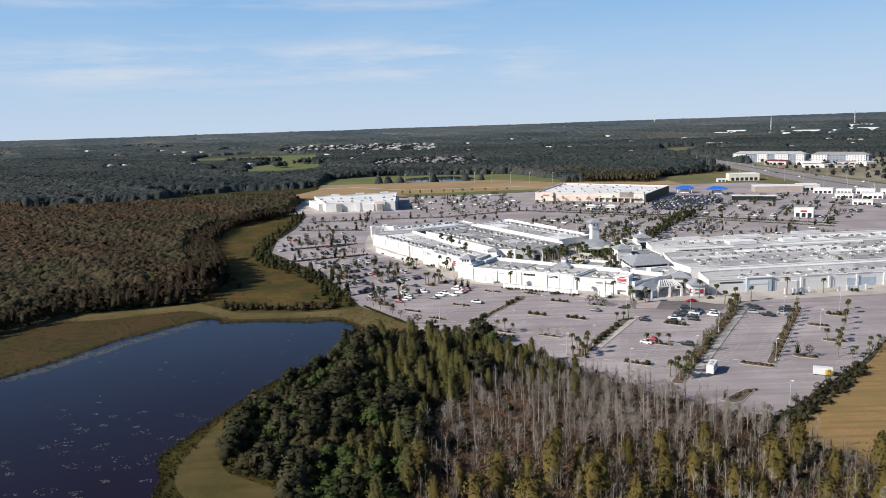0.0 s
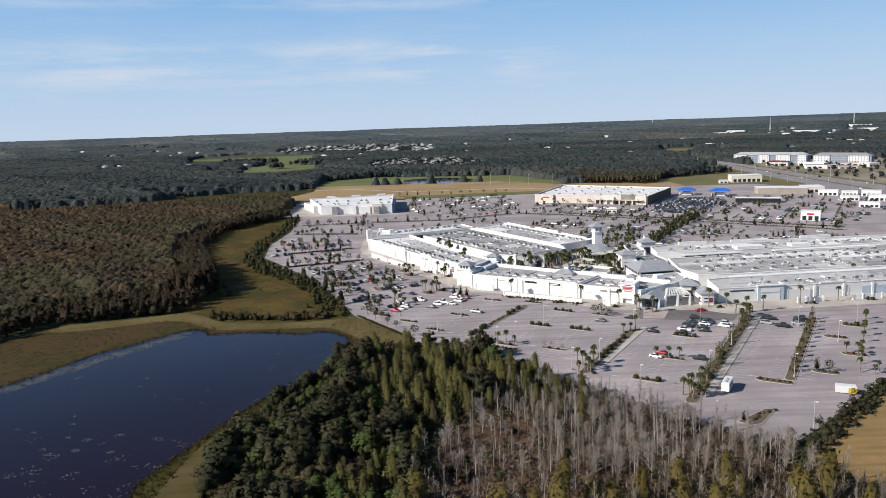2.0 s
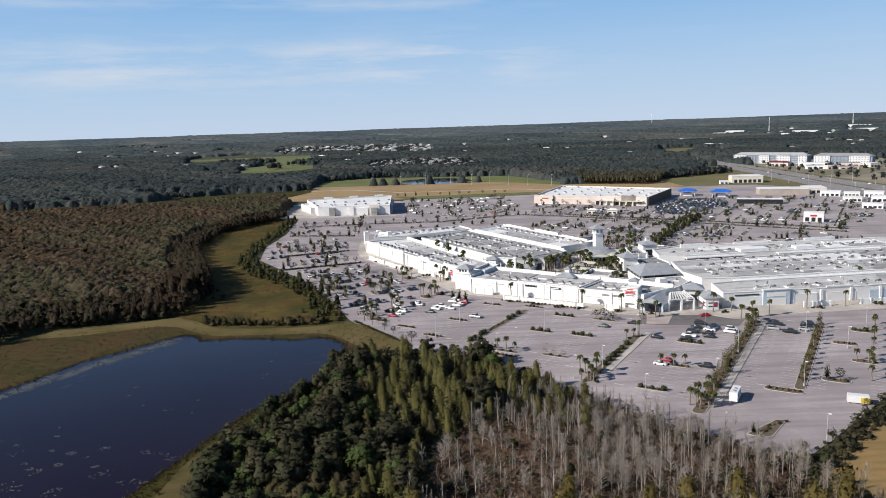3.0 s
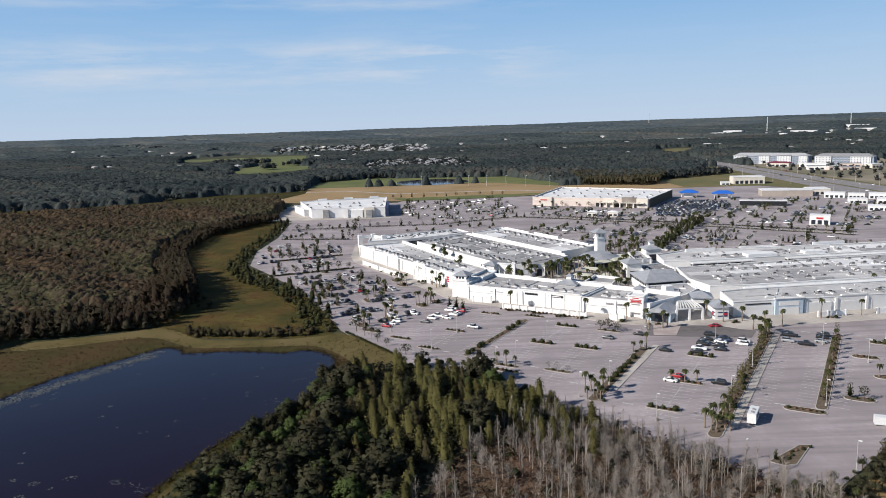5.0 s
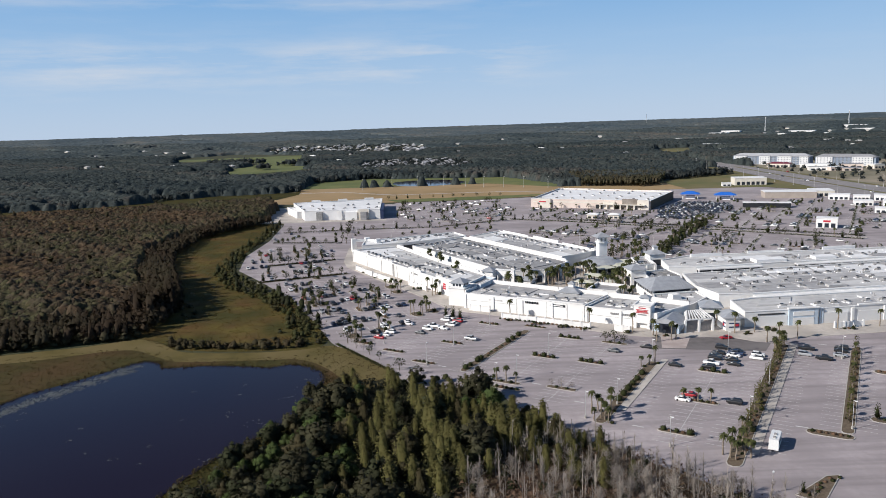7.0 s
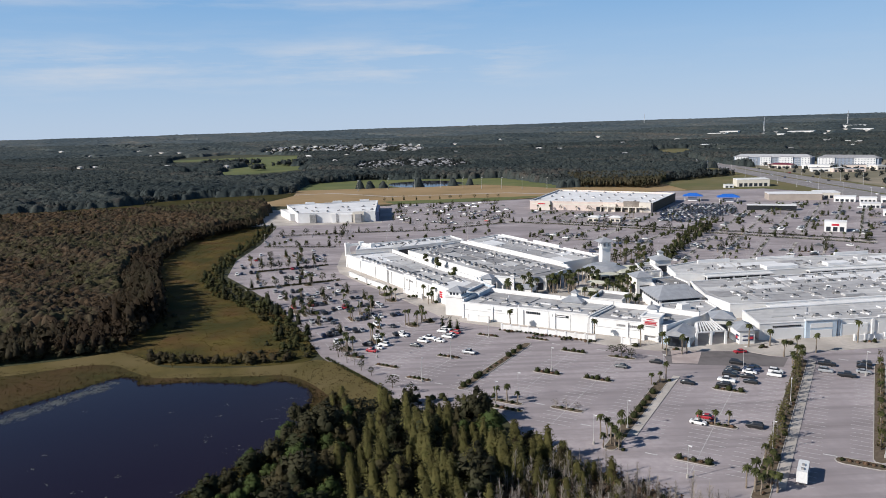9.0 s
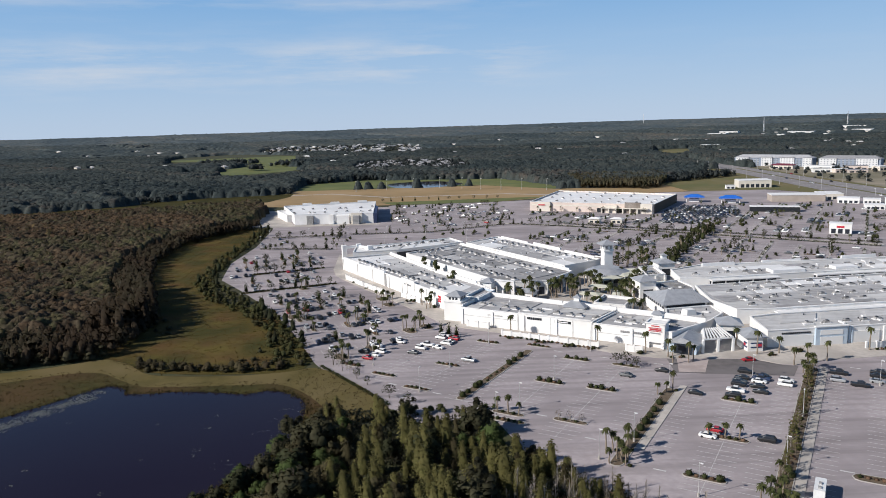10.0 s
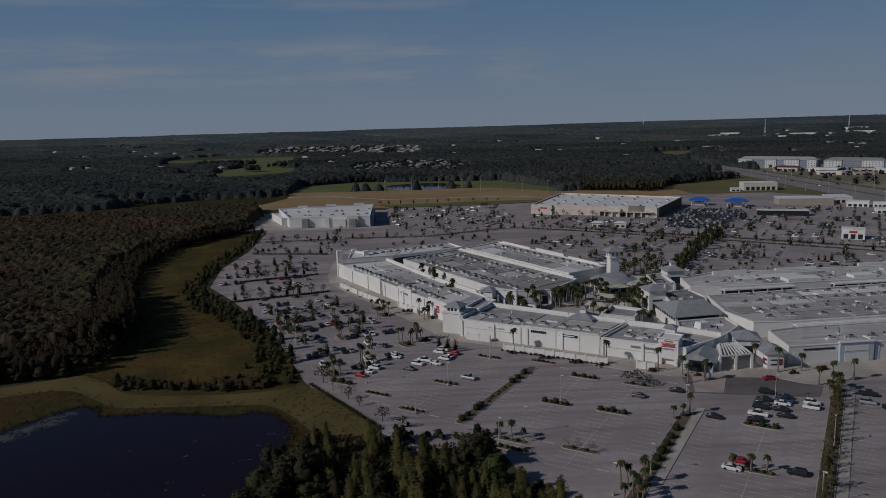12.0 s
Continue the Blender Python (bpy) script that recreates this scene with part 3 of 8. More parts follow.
def roof_clutter(t, quad, n, z, seed):
    """Vents, ducts and hatches on a roof, each a small piece of its own."""
    r = random.Random(seed)
    a, b, c, d = (Vector(q) for q in quad)
    for k in range(n):
        u, v = r.uniform(0.03, 0.97), r.uniform(0.08, 0.92)
        p = a.lerp(b, u).lerp(d.lerp(c, u), v)
        s = Shape()
        turn = math.degrees(math.atan2((b - a).y, (b - a).x)) + r.choice((0, 90))
        kind = r.random()
        if kind < 0.45:
            s.tube((p.x, p.y, z), (p.x, p.y, z + r.uniform(0.6, 1.0)), 0.28, 0.22, 6)
            part("roof_vent", s, r.choice((M_unit, M_roof_white, M_dark)), t)
        elif kind < 0.75:
            s.box((p.x, p.y, z), (r.uniform(2, 5), 0.7, 0.55), turn)
            part("duct", s, r.choice((M_unit, M_roof_white)), t)
        else:
            s.box((p.x, p.y, z), (1.3, 1.1, 0.5), turn, 0.9)
            part("roof_hatch", s, r.choice((M_roof_white, M_roof_grey)), t)


def raised(t, poly, side, f0, f1, z, up, depth=1.0):
    """A stretch of facade that stands higher than the rest."""
    a, b = Vector(poly[side]), Vector(poly[(side + 1) % len(poly)])
    d = (b - a).normalized()
    inn = Vector((-d.y, d.x)) * (depth / 2 - 0.3)
    p, q = a.lerp(b, f0) + inn, a.lerp(b, f1) + inn
    s = Shape()
    s.bar((p.x, p.y, z), (q.x, q.y, z), depth, up)
    part("raised_parapet", s, M_white, t)


M_red = surface("red_sign", (0.45, 0.03, 0.05), (0.5, 0.04, 0.06), 1.0, 0.6)
w1 = wing(W1, 7.4, "long white stucco outlet wing with a grey flat roof", roof=M_roof, pilasters=((0, 6),), parapet=0.55)
roof_panels(w1, [(-48.5, 518), (10.5, 411), (22.5, 430), (-23, 526)], 7, 2, 6.86, 41, (M_roof_light, M_roof_white, M_roof_light, M_roof_white, M_roof))
roof_clutter(w1, [(-46, 517), (10, 414), (22, 430), (-23, 524)], 34, 6.9, 42)
for f0, f1, up in ((0.02, 0.2, 0.5), (0.3, 0.46, 0.7), (0.62, 0.73, 0.9), (0.86, 0.99, 1.2)):
    raised(w1, W1, 0, f0, f1, 7.69, up)
for side in (3, 4):
    raised(w1, W1, side, 0.02, 0.98, 7.69, 1.0, 0.7)
panel_on(w1, W1, 0, 0.455, 0.475, 0.2, 7.2, M_roof_grey, "downpipe_recess", "grey vertical recess")
sign_bars(w1, W1, 0, 0.64, 0.70, 5.4, 0.8, M_roof_grey, 6)
panel_on(w1, W1, 0, 0.62, 0.622, 0.3, 7.2, M_unit, "wall_joint")
panel_on(w1, W1, 0, 0.728, 0.73, 0.3, 7.2, M_unit, "wall_joint")
for k in range(3):
    panel_on(w1, W1, 0, 0.915, 0.935, 3.1 + k * 1.1, 3.9 + k * 1.1, M_red, "sign_panel", "red sign panel", 0.2)
w2 = wing(W2, 7.3, "white stucco outlet wing facing the parking lot", roof=M_roof, pilasters=((0, 4),), parapet=0.5)
roof_panels(w2, [(16.5, 390.5), (64.5, 361), (77, 376), (29, 409)], 6, 2, 6.82, 43, (M_roof, M_roof, M_roof_light))
roof_clutter(w2, [(17, 391), (64, 362), (76, 376), (30, 408)], 16, 6.84, 44)
w2b = wing(W2B, 6.8, "low white outlet wing beside the mall entrance", roof=M_roof, pilasters=((0, 2),), parapet=0.45)
roof_panels(w2b, [(66.2, 359.8), (91, 345), (105.5, 355), (80.5, 373.5)], 4, 2, 6.37, 45, (M_roof, M_roof, M_roof_light))
roof_clutter(w2b, [(66.5, 360), (91, 346), (104, 355), (81, 372)], 10, 6.4, 46)
for t, poly, side, h, up in ((w2, W2, 2, 7.59, 1.0), (w2, W2, 3, 7.59, 1.0), (w2b, W2B, 2, 7.09, 1.3), (w2b, W2B, 3, 7.09, 1.3)):
    raised(t, poly, side, 0.0, 0.98, h, up, 0.7)
raised(w2, W2, 0, 0.46, 0.99, 7.59, 0.35)
raised(w2, W2, 4, 0.05, 0.95, 7.59, 0.8, 0.7)
sign_bars(w2, W2, 0, 0.53, 0.64, 5.6, 0.9, M_dark, 8)
panel_on(w2, W2, 0, 0.73, 0.85, 5.4, 6.4, M_dark, "sign_panel", "dark sign panel")
panel_on(w2, W2, 0, 0.75, 0.83, 5.7, 6.1, M_roof_white, "sign_bar", "white sign bar", 0.2)
sign_bars(w2, W2, 0, 0.22, 0.34, 5.2, 0.5, M_roof_light, 9)
panel_on(w2, W2, 0, 0.03, 0.44, 4.2, 4.4, M_roof_light, "wall_band", "grey wall band")
for f in (0.455, 0.70, 0.86):
    panel_on(w2, W2, 0, f, f + 0.006, 0.3, 7.0, M_roof_light, "wall_joint")
sign_bars(w2b, W2B, 0, 0.36, 0.66, 4.6, 0.8, M_roof_grey, 12)
panel_on(w2b, W2B, 0, 0.02, 0.7, 3.5, 3.65, M_roof_light, "wall_band", "grey wall band")
w3 = wing(W3, 6.6, "white outlet wing with pale blue panels", roof=M_roof_light, pilasters=((1, 9),), parapet=0.4)
roof_panels(w3, [(130, 343.5), (298, 358), (298, 377), (141, 362.5)], 9, 2, 6.22, 47, (M_roof, M_roof_light, M_roof_white, M_roof_white, M_roof_light))
roof_clutter(w3, [(132, 344), (298, 358), (298, 377), (141, 362)], 26, 6.25, 48)
sign_bars(w3, W3, 0, 0.12, 0.38, 5.0, 0.6, M_dark, 14)
panel_on(w3, W3, 0, 0.04, 0.40, 0.3, 4.4, M_white, "wall_panel", "white wall panel")
panel_on(w3, W3, 0, 0.41, 0.69, 0.2, 7.2, M_blue_panel_shade, "portal_frame", "pale blue portal frame", 0.9)
panel_on(w3, W3, 0, 0.45, 0.65, 4.2, 6.0, M_white, "portal_panel", "white portal panel", 1.0)
panel_on(w3, W3, 0, 0.45, 0.65, 0.3, 3.4, M_white, "shutter", "white shutter", 1.0)
panel_on(w3, W3, 0, 0.40, 0.70, 7.2, 7.6, M_white, "portal_cornice", "white portal cornice", 1.3)
panel_on(w3, W3, 0, 0.74, 0.985, 0.3, 4.8, M_white, "shutter", "white shutter", 0.4)
for f in (0.71, 0.735):
    panel_on(w3, W3, 0, f, f + 0.012, 0.2, 6.5, M_blue_panel_shade, "wall_strip", "pale blue wall strip", 0.5)
for k in range(6):
    panel_on(w3, W3, 1, 0.03 + k * 0.16, 0.14 + k * 0.16, 0.3, 4.6, M_blue_panel_shade if k % 3 == 1 else M_white, "wall_panel", "pale wall panel")
    raised(w3, W3, 1, 0.03 + k * 0.16, 0.12 + k * 0.16, 6.89, (0.5, 0.0, 0.9)[k % 3] + 0.1)
r2 = wing(R2, 6.4, "wide white outlet block with a pale flat roof", parapet=0.3, roof=M_roof)
roof_panels(r2, [(129, 374.5), (298, 388.5), (298, 412), (126, 396)], 8, 2, 6.12, 49, (M_roof, M_roof_light, M_roof, M_roof_grey))
roof_panels(r2, [(126.5, 397.5), (298, 413.5), (298, 436), (128.5, 416.5)], 8, 2, 6.12, 50, (M_roof, M_roof_light, M_roof, M_roof_white))
roof_clutter(r2, [(128, 376), (298, 390), (298, 436), (129, 417)], 70, 6.2, 51)
r3 = wing(R3, 6.4, "white outlet block with a pale flat roof", roof=M_roof_light, parapet=0.3)
roof_panels(r3, [(129, 437), (298, 449.5), (298, 470.5), (131, 456)], 9, 2, 6.12, 52, (M_roof_light, M_roof_white, M_roof_light, M_roof, M_roof_white))
roof_clutter(r3, [(131, 438), (298, 450), (298, 470), (132, 456)], 34, 6.2, 53)
for t, poly, side, f0, f1 in ((r2, R2, 1, 0.0, 1.0), (r3, R3, 1, 0.0, 0.22), (r3, R3, 1, 0.34, 1.0)):
    # a covered walk along the shop fronts: a white fascia on posts; the dark strip behind is windows and the walk's
    # shade in one colour
    a, b = Vector(poly[side]).lerp(Vector(poly[side + 1]), f0), Vector(poly[side]).lerp(Vector(poly[side + 1]), f1)
    d = (b - a).normalized()
    out = Vector((d.y, -d.x))
    s = Shape()
    p, q = a + out * 1.7, b + out * 1.7
    s.bar((p.x, p.y, 5.1), (q.x, q.y, 5.1), 3.2, 0.5)
    part("walk_canopy", s, M_roof_white, t)
    panel_on(t, poly, side, f0 + 0.002, f1 - 0.002, 0.4, 4.6, M_glass, "shop_window", "dark shop windows")
    n = int((b - a).length / 6)
    for k in range(n + 1):
        p = a.lerp(b, k / n) + out * 2.9
        s = Shape()
        s.box((p.x, p.y, 0.3), (0.5, 0.5, 4.797), math.degrees(math.atan2(d.y, d.x)))
        part("post", s, M_white, t)
for x, y, w, d, h in ((182, 442.5, 17, 7, 1.9), (214, 447, 12, 6, 1.5), (156, 463.5, 18, 1.2, 1.7), (192, 468, 22, 1.0, 1.3), (236, 471, 20, 1.0, 1.9)):
    s = Shape()
    s.box((x, y, 6.1), (w, d, h), 5)
    part("raised_roof", s, M_roof_white, r3)
for x, y, w, d, h in ((185, 381, 9, 3, 1.2), (215, 398, 10, 6, 1.0), (250, 405, 12, 6, 1.2), (160, 412, 8, 4, 0.9), (262, 432, 24, 1.0, 1.6)):
    s = Shape()
    s.box((x, y, 6.1), (w, d, h), 5)
    part("raised_roof", s, M_roof_light, r2)
w_in = wing(INNER, 6.9, "white outlet block with a darker grey roof", roof=M_roof_grey, pilasters=((3, 3),), parapet=0.4)
roof_panels(w_in, [(-10, 529), (34, 449), (55, 445), (6, 543)], 8, 2, 6.53, 54, (M_roof, M_roof_light, M_roof_grey, M_roof))
roof_panels(w_in, [(7, 544), (56, 446), (75, 459), (22, 555.5)], 8, 2, 6.53, 55, (M_roof_grey, M_roof, M_roof_grey, M_roof_light))
roof_clutter(w_in, [(-8, 529), (36, 449), (74, 459), (22, 554)], 60, 6.6, 56)
raised(w_in, INNER, 4, 0.02, 0.98, 7.19, 0.9, 0.7)
for k in range(3):
    panel_on(w_in, INNER, 2, 0.06 + k * 0.32, 0.28 + k * 0.32, 0.4, 4.2, M_glass, "shop_window", "dark shop window")
    panel_on(w_in, INNER, 3, 0.06 + k * 0.32, 0.28 + k * 0.32, 0.4, 4.2, M_glass, "shop_window", "dark shop window")
w_ne = wing(NE, 6.8, "narrow white outlet wing on the far side", pilasters=((0, 6),), parapet=0.4, roof=M_roof_light)
roof_panels(w_ne, [(28.5, 563), (76.5, 476), (97.5, 489), (50, 582)], 7, 2, 6.43, 57, (M_roof_light, M_roof, M_roof_white, M_roof))
roof_clutter(w_ne, [(29, 563), (77, 477), (97, 489), (50, 581)], 26, 6.5, 58)
for f0, f1, up in ((0.05, 0.3, 0.8), (0.34, 0.6, 1.4), (0.66, 0.95, 0.8)):
    raised(w_ne, NE, 2, f0, f1, 7.09, up, 0.8)
w_nw = wing(NW, 6.6, "white outlet wing at the far end of the mall", roof=M_roof_white, parapet=0.4)
roof_panels(w_nw, [(-44, 542.5), (-18, 546.5), (-12, 570), (-44, 559)], 3, 1, 6.23, 59, (M_roof_white, M_roof_light))
roof_panels(w_nw, [(-17, 547), (22, 567), (16, 585), (-11, 571)], 4, 1, 6.23, 60, (M_roof_white, M_roof_white, M_roof_light))
roof_clutter(w_nw, [(-42, 544), (20, 569), (15, 583), (-42, 559)], 18, 6.3, 61)
panel_on(w_nw, NW, 1, 0.02, 0.98, 0.4, 5.0, M_glass, "shop_window", "dark shop windows")


def arch_wall(a, b, h, thick, arches, label):
    """A white gateway wall with round-headed openings: arches as centre and width along it, springing height."""
    t = new("arched_gateway")
    a, b = Vector(a), Vector(b)
    L = (b - a).length
    cuts = [0.0, L]
    for c, w, spring in arches:
        cuts += [c - w / 2 + w * k / 10 for k in range(11)]
    cuts = sorted(cuts)
    s = Shape()
    for x0, x1 in zip(cuts, cuts[1:]):
        m, low = (x0 + x1) / 2, 0.0
        for c, w, spring in arches:
            if abs(m - c) < w / 2:
                low = spring + math.sqrt(max(0, w * w / 4 - (m - c) ** 2))
        p, q = a.lerp(b, x0 / L), a.lerp(b, x1 / L)
        s.bar((p.x, p.y, low), (q.x, q.y, low), thick, h - low)
    part("wall", s, M_white, t)
    s = Shape()
    s.bar((a.x, a.y, h + 0.003), (b.x, b.y, h + 0.003), thick + 0.5, 0.35)
    part("cornice", s, M_white, t)
    return tagged(t, label, "gateway")


arch_wall((27.5, 441), (43.5, 432.5), 8.2, 1.4, ((4, 4.2, 3.4), (9.3, 4.6, 3.6), (14.4, 4.2, 3.4)), "white gateway wall with three round arches into the mall")


def hip_roof(s, c, w, d, z, rise, turn=0.0, over=0.8, ridge=0.0):
    """A hipped roof with an eave board: w and d at the eaves, ridge its length along the first axis."""
    co, si = math.cos(radians(turn)), math.sin(radians(turn))

    def at(x, y, zz):
        return (c[0] + x * co - y * si, c[1] + x * si + y * co, zz)
    a, b = w / 2 + over, d / 2 + over
    low = [at(-a, -b, z), at(a, -b, z), at(a, b, z), at(-a, b, z)]
    mid = [at(-a, -b, z + 0.25), at(a, -b, z + 0.25), at(a, b, z + 0.25), at(-a, b, z + 0.25)]
    top = [at(-ridge / 2 - 0.05, 0, z + rise), at(ridge / 2 + 0.05, 0, z + rise)]
    return s.add(low + mid + top, [(3, 2, 1, 0), (0, 1, 5, 4), (1, 2, 6, 5), (2, 3, 7, 6), (3, 0, 4, 7), (4, 5, 9, 8), (6, 7, 8, 9), (5, 6, 9), (7, 4, 8)])


def pavilion(c, w, d, h, rise, label, turn=0.0, roof=M_metal_roof, cupola=True, open_sides=False, name="pavilion"):
    """A square shop pavilion with a hipped metal roof and a small cupola."""
    t = new(name)
    s = Shape()
    if open_sides:
        for x in (-1, 1):
            for y in (-1, 1):
                co, si = math.cos(radians(turn)), math.sin(radians(turn))
                q = Shape()
                px, py = x * (w / 2 - 0.4), y * (d / 2 - 0.4)
                q.box((c[0] + px * co - py * si, c[1] + px * si + py * co, 0), (0.7, 0.7, h), turn)
                part("column", q, M_white, t)
    else:
        s.box((c[0], c[1], 0), (w, d, h), turn)
        part("wall", s, M_white, t)
        for k in range(4):
            ang = radians(turn + 90 * k)
            r = (w if k % 2 == 0 else d) / 2 + 0.03
            q = Shape()
            q.box((c[0] + math.cos(ang) * r, c[1] + math.sin(ang) * r, 0.6), (0.12, (d if k % 2 == 0 else w) * 0.6, h * 0.5), turn + 90 * k)
            part("shop_window", q, M_glass, t, "dark shop window")
    s = Shape()
    hip_roof(s, c, w, d, h, rise, turn)
    part("roof", s, roof, t)
    if cupola:
        z = h + rise * 0.62
        s = Shape()
        s.box((c[0], c[1], z), (w * 0.28, w * 0.28, rise * 0.38 + 1.0), turn)
        cp = part("cupola", s, M_white, t)
        s = Shape()
        hip_roof(s, c, w * 0.28, w * 0.28, h + rise + 1.0, 1.3, turn, 0.4)
        part("cupola_roof", s, roof, cp)
    return tagged(t, label, "pavilion", group="mall pavilions")


pavilion((64.5, 385.5), 8.6, 8.6, 7.6, 2.4, "white pavilion with a hipped grey metal roof and cupola", -30)
pavilion((104.5, 423.5), 8, 9, 9.0, 2.6, "tall white corner pavilion with a hipped roof", 8, cupola=False)
pavilion((130.0, 474), 9, 9, 7.0, 2.8, "white pavilion with a hipped grey roof behind the shops", 5)
pavilion((118.4, 358.0), 8, 9, 5.6, 2.6, "white pavilion with a hipped grey roof beside the pergola", -14, cupola=False)
pavilion((49, 428), 8, 6, 4.2, 1.8, "small grey-roofed kiosk in the shopping street", -30, cupola=False)
pavilion((31, 437.5), 6, 6, 7.8, 2.0, "white pavilion with a hipped roof beside the arched gateway", -30, cupola=False)


def ribbed_hip(s, eaves, ridge, z, top):
    """A hipped roof over four uneven corners, with a ridge between two points and an eave board."""
    low = [(x, y, z) for x, y in eaves]
    mid = [(x, y, z + 0.3) for x, y in eaves]
    s.add(low + mid + [(*ridge[0], top), (*ridge[1], top)], [(3, 2, 1, 0), (0, 1, 5, 4), (1, 2, 6, 5), (2, 3, 7, 6), (3, 0, 4, 7), (4, 5, 9, 8), (5, 6, 9), (6, 7, 8, 9), (7, 4, 8)])


hip = new("hall")
HALL = [(100.8, 384), (122.5, 387.5), (123.4, 405), (99.8, 410)]
s = Shape()
s.prism(inset(HALL, 1.0), 0, 6.1)
part("wall", s, M_white, hip)
a, b = Vector(inset(HALL, 1.0)[3]), Vector(inset(HALL, 1.0)[0])
for k in range(9):
    p = a.lerp(b, (k + 0.5) / 9)
    s = Shape()
    s.box((p.x - 0.04, p.y, 4.4), (0.3, 1.7, 1.5), 2)
    part("window", s, M_glass, hip, "dark clerestory window")
a, b = Vector(inset(HALL, 1.0)[0]), Vector(inset(HALL, 1.0)[1])
s = Shape()
s.bar((a.x + 1, a.y - 0.05, 5.0), (b.x - 1, b.y - 0.05, 5.0), 0.3, 0.9)
part("window_band", s, M_glass, hip, "dark clerestory band")
s = Shape()
ribbed_hip(s, HALL, ((107.0, 397), (117.5, 397)), 6.103, 10.2)
part("roof", s, M_metal_roof, hip)
for k in range(18):
    f = (k + 0.5) / 18
    p = Vector(HALL[0]).lerp(Vector(HALL[1]), f)
    g = min(1.0, f / 0.3, (1 - f) / 0.25)
    q = Vector((min(117.5, max(107.0, p.x)), 397))
    e = p.lerp(q, g)
    s = Shape()
    s.bar((p.x, p.y, 6.42), (p.x + 0.01, p.y + 0.4, 6.45), 0.12, 0.05)
    s.add([(p.x - 0.06, p.y, 6.43), (p.x + 0.06, p.y, 6.43), (e.x + 0.06, e.y, 6.45 + 3.78 * g), (e.x - 0.06, e.y, 6.45 + 3.78 * g)], [(0, 1, 2, 3)])
    part("roof_seam", s, M_roof_grey, hip)
tagged(hip, "white food hall with a broad hipped grey metal roof", "building")
front_block = wing([(97.5, 368), (108.5, 359), (113.5, 363.5), (122.8, 374), (122.4, 386.2), (101.5, 383)], 5.0, "low white block before the food hall", roof=M_roof, parapet=0.4)
roof_clutter(front_block, [(101, 370), (112, 365), (121, 384), (103, 381)], 12, 4.62, 62)
s = Shape()
s.box((108.5, 374.5, 4.6), (5, 4, 2.4), 20, 0.8)
part("roof_dormer", s, M_white, front_block)
back_block = wing([(108, 411), (123, 407), (126.2, 418), (124, 433), (110, 428)], 6.0, "grey-roofed block behind the food hall", roof=M_roof_grey, parapet=0.4)
roof_clutter(back_block, [(110, 412), (122, 409), (123, 430), (111, 426)], 14, 5.65, 63)

# the clock tower and its round hall
tower = new("clock_tower")
s = Shape()
s.box((100.6, 481, 0), (5.0, 5.0, 13.2), 10, 0.96)
part("shaft", s, M_white, tower)
s = Shape()
s.box((100.6, 481, 13.203), (6.0, 6.0, 0.5), 10)
part("cornice", s, M_white, tower)
s = Shape()
s.box((100.6, 481, 13.706), (5.2, 5.2, 3.1), 10)
belfry = part("belfry", s, M_white, tower)
for k in range(4):
    for off in (-1.2, 1.2):
        ang = radians(10 + 90 * k)
        x, y = 100.6 + math.cos(ang) * 2.62 - math.sin(ang) * off, 481 + math.sin(ang) * 2.62 + math.cos(ang) * off
        s = Shape()
        s.box((x, y, 14.3), (0.1, 1.1, 1.9), 10 + 90 * k)
        part("louvre", s, M_roof_grey, belfry)
s = Shape()
hip_roof(s, (100.6, 481), 5.2, 5.2, 16.81, 2.6, 10, 1.9)
part("roof", s, M_metal_roof, tower)
tagged(tower, "white square clock tower with a hipped grey roof", "tower")
rot = new("rotunda")
poly = [(97 + 10.5 * math.cos(2 * math.pi * k / 16), 466 + 10.5 * math.sin(2 * math.pi * k / 16)) for k in range(16)]
# a solid dark drum paints the shade of the open space below the roof
s = Shape()
s.prism(poly, 0, 4.8)
part("wall", s, M_dark, rot, "dark drum in place of the shaded space under the roof")
s = Shape()
s.prism([(97 + 12 * math.cos(2 * math.pi * k / 16), 466 + 12 * math.sin(2 * math.pi * k / 16)) for k in range(16)], 4.803, 6.8, 5.0)
part("roof", s, M_metal_roof, rot)
for k in range(16):
    s = Shape()
    s.tube((97 + 11.3 * math.cos(2 * math.pi * k / 16), 466 + 11.3 * math.sin(2 * math.pi * k / 16), 0), (97 + 11.3 * math.cos(2 * math.pi * k / 16), 466 + 11.3 * math.sin(2 * math.pi * k / 16), 4.8), 0.3, 0.3, 6)
    part("column", s, M_white, rot)
tagged(rot, "round hall with a grey roof and a dark core at the tower's foot", "building")

# corner tower between the two front wings
ct = new("corner_tower")
s = Shape()
s.box((13.5, 397.5, 0), (8.2, 8.2, 9.2), -28)
part("wall", s, M_white, ct)
s = Shape()
s.box((13.5, 397.5, 9.203), (6.4, 6.4, 1.8), -28)
part("lantern", s, M_white, ct)
for k in range(4):
    ang = radians(-28 + 90 * k)
    for off in (-1.6, 0, 1.6):
        s = Shape()
        s.box((13.5 + math.cos(ang) * 3.22 - math.sin(ang) * off, 397.5 + math.sin(ang) * 3.22 + math.cos(ang) * off, 9.5), (0.1, 1.0, 1.1), -28 + 90 * k)
        part("window", s, M_glass, ct)
s = Shape()
hip_roof(s, (13.5, 397.5), 6.4, 6.4, 11.0, 2.2, -28, 0.7)
part("roof", s, M_metal_roof, ct)
s = Shape()
s.box((13.5, 397.5, 8.6), (8.9, 8.9, 0.5), -28)
part("cornice", s, M_white, ct)
tagged(ct, "square white corner tower with a hipped grey roof", "tower")
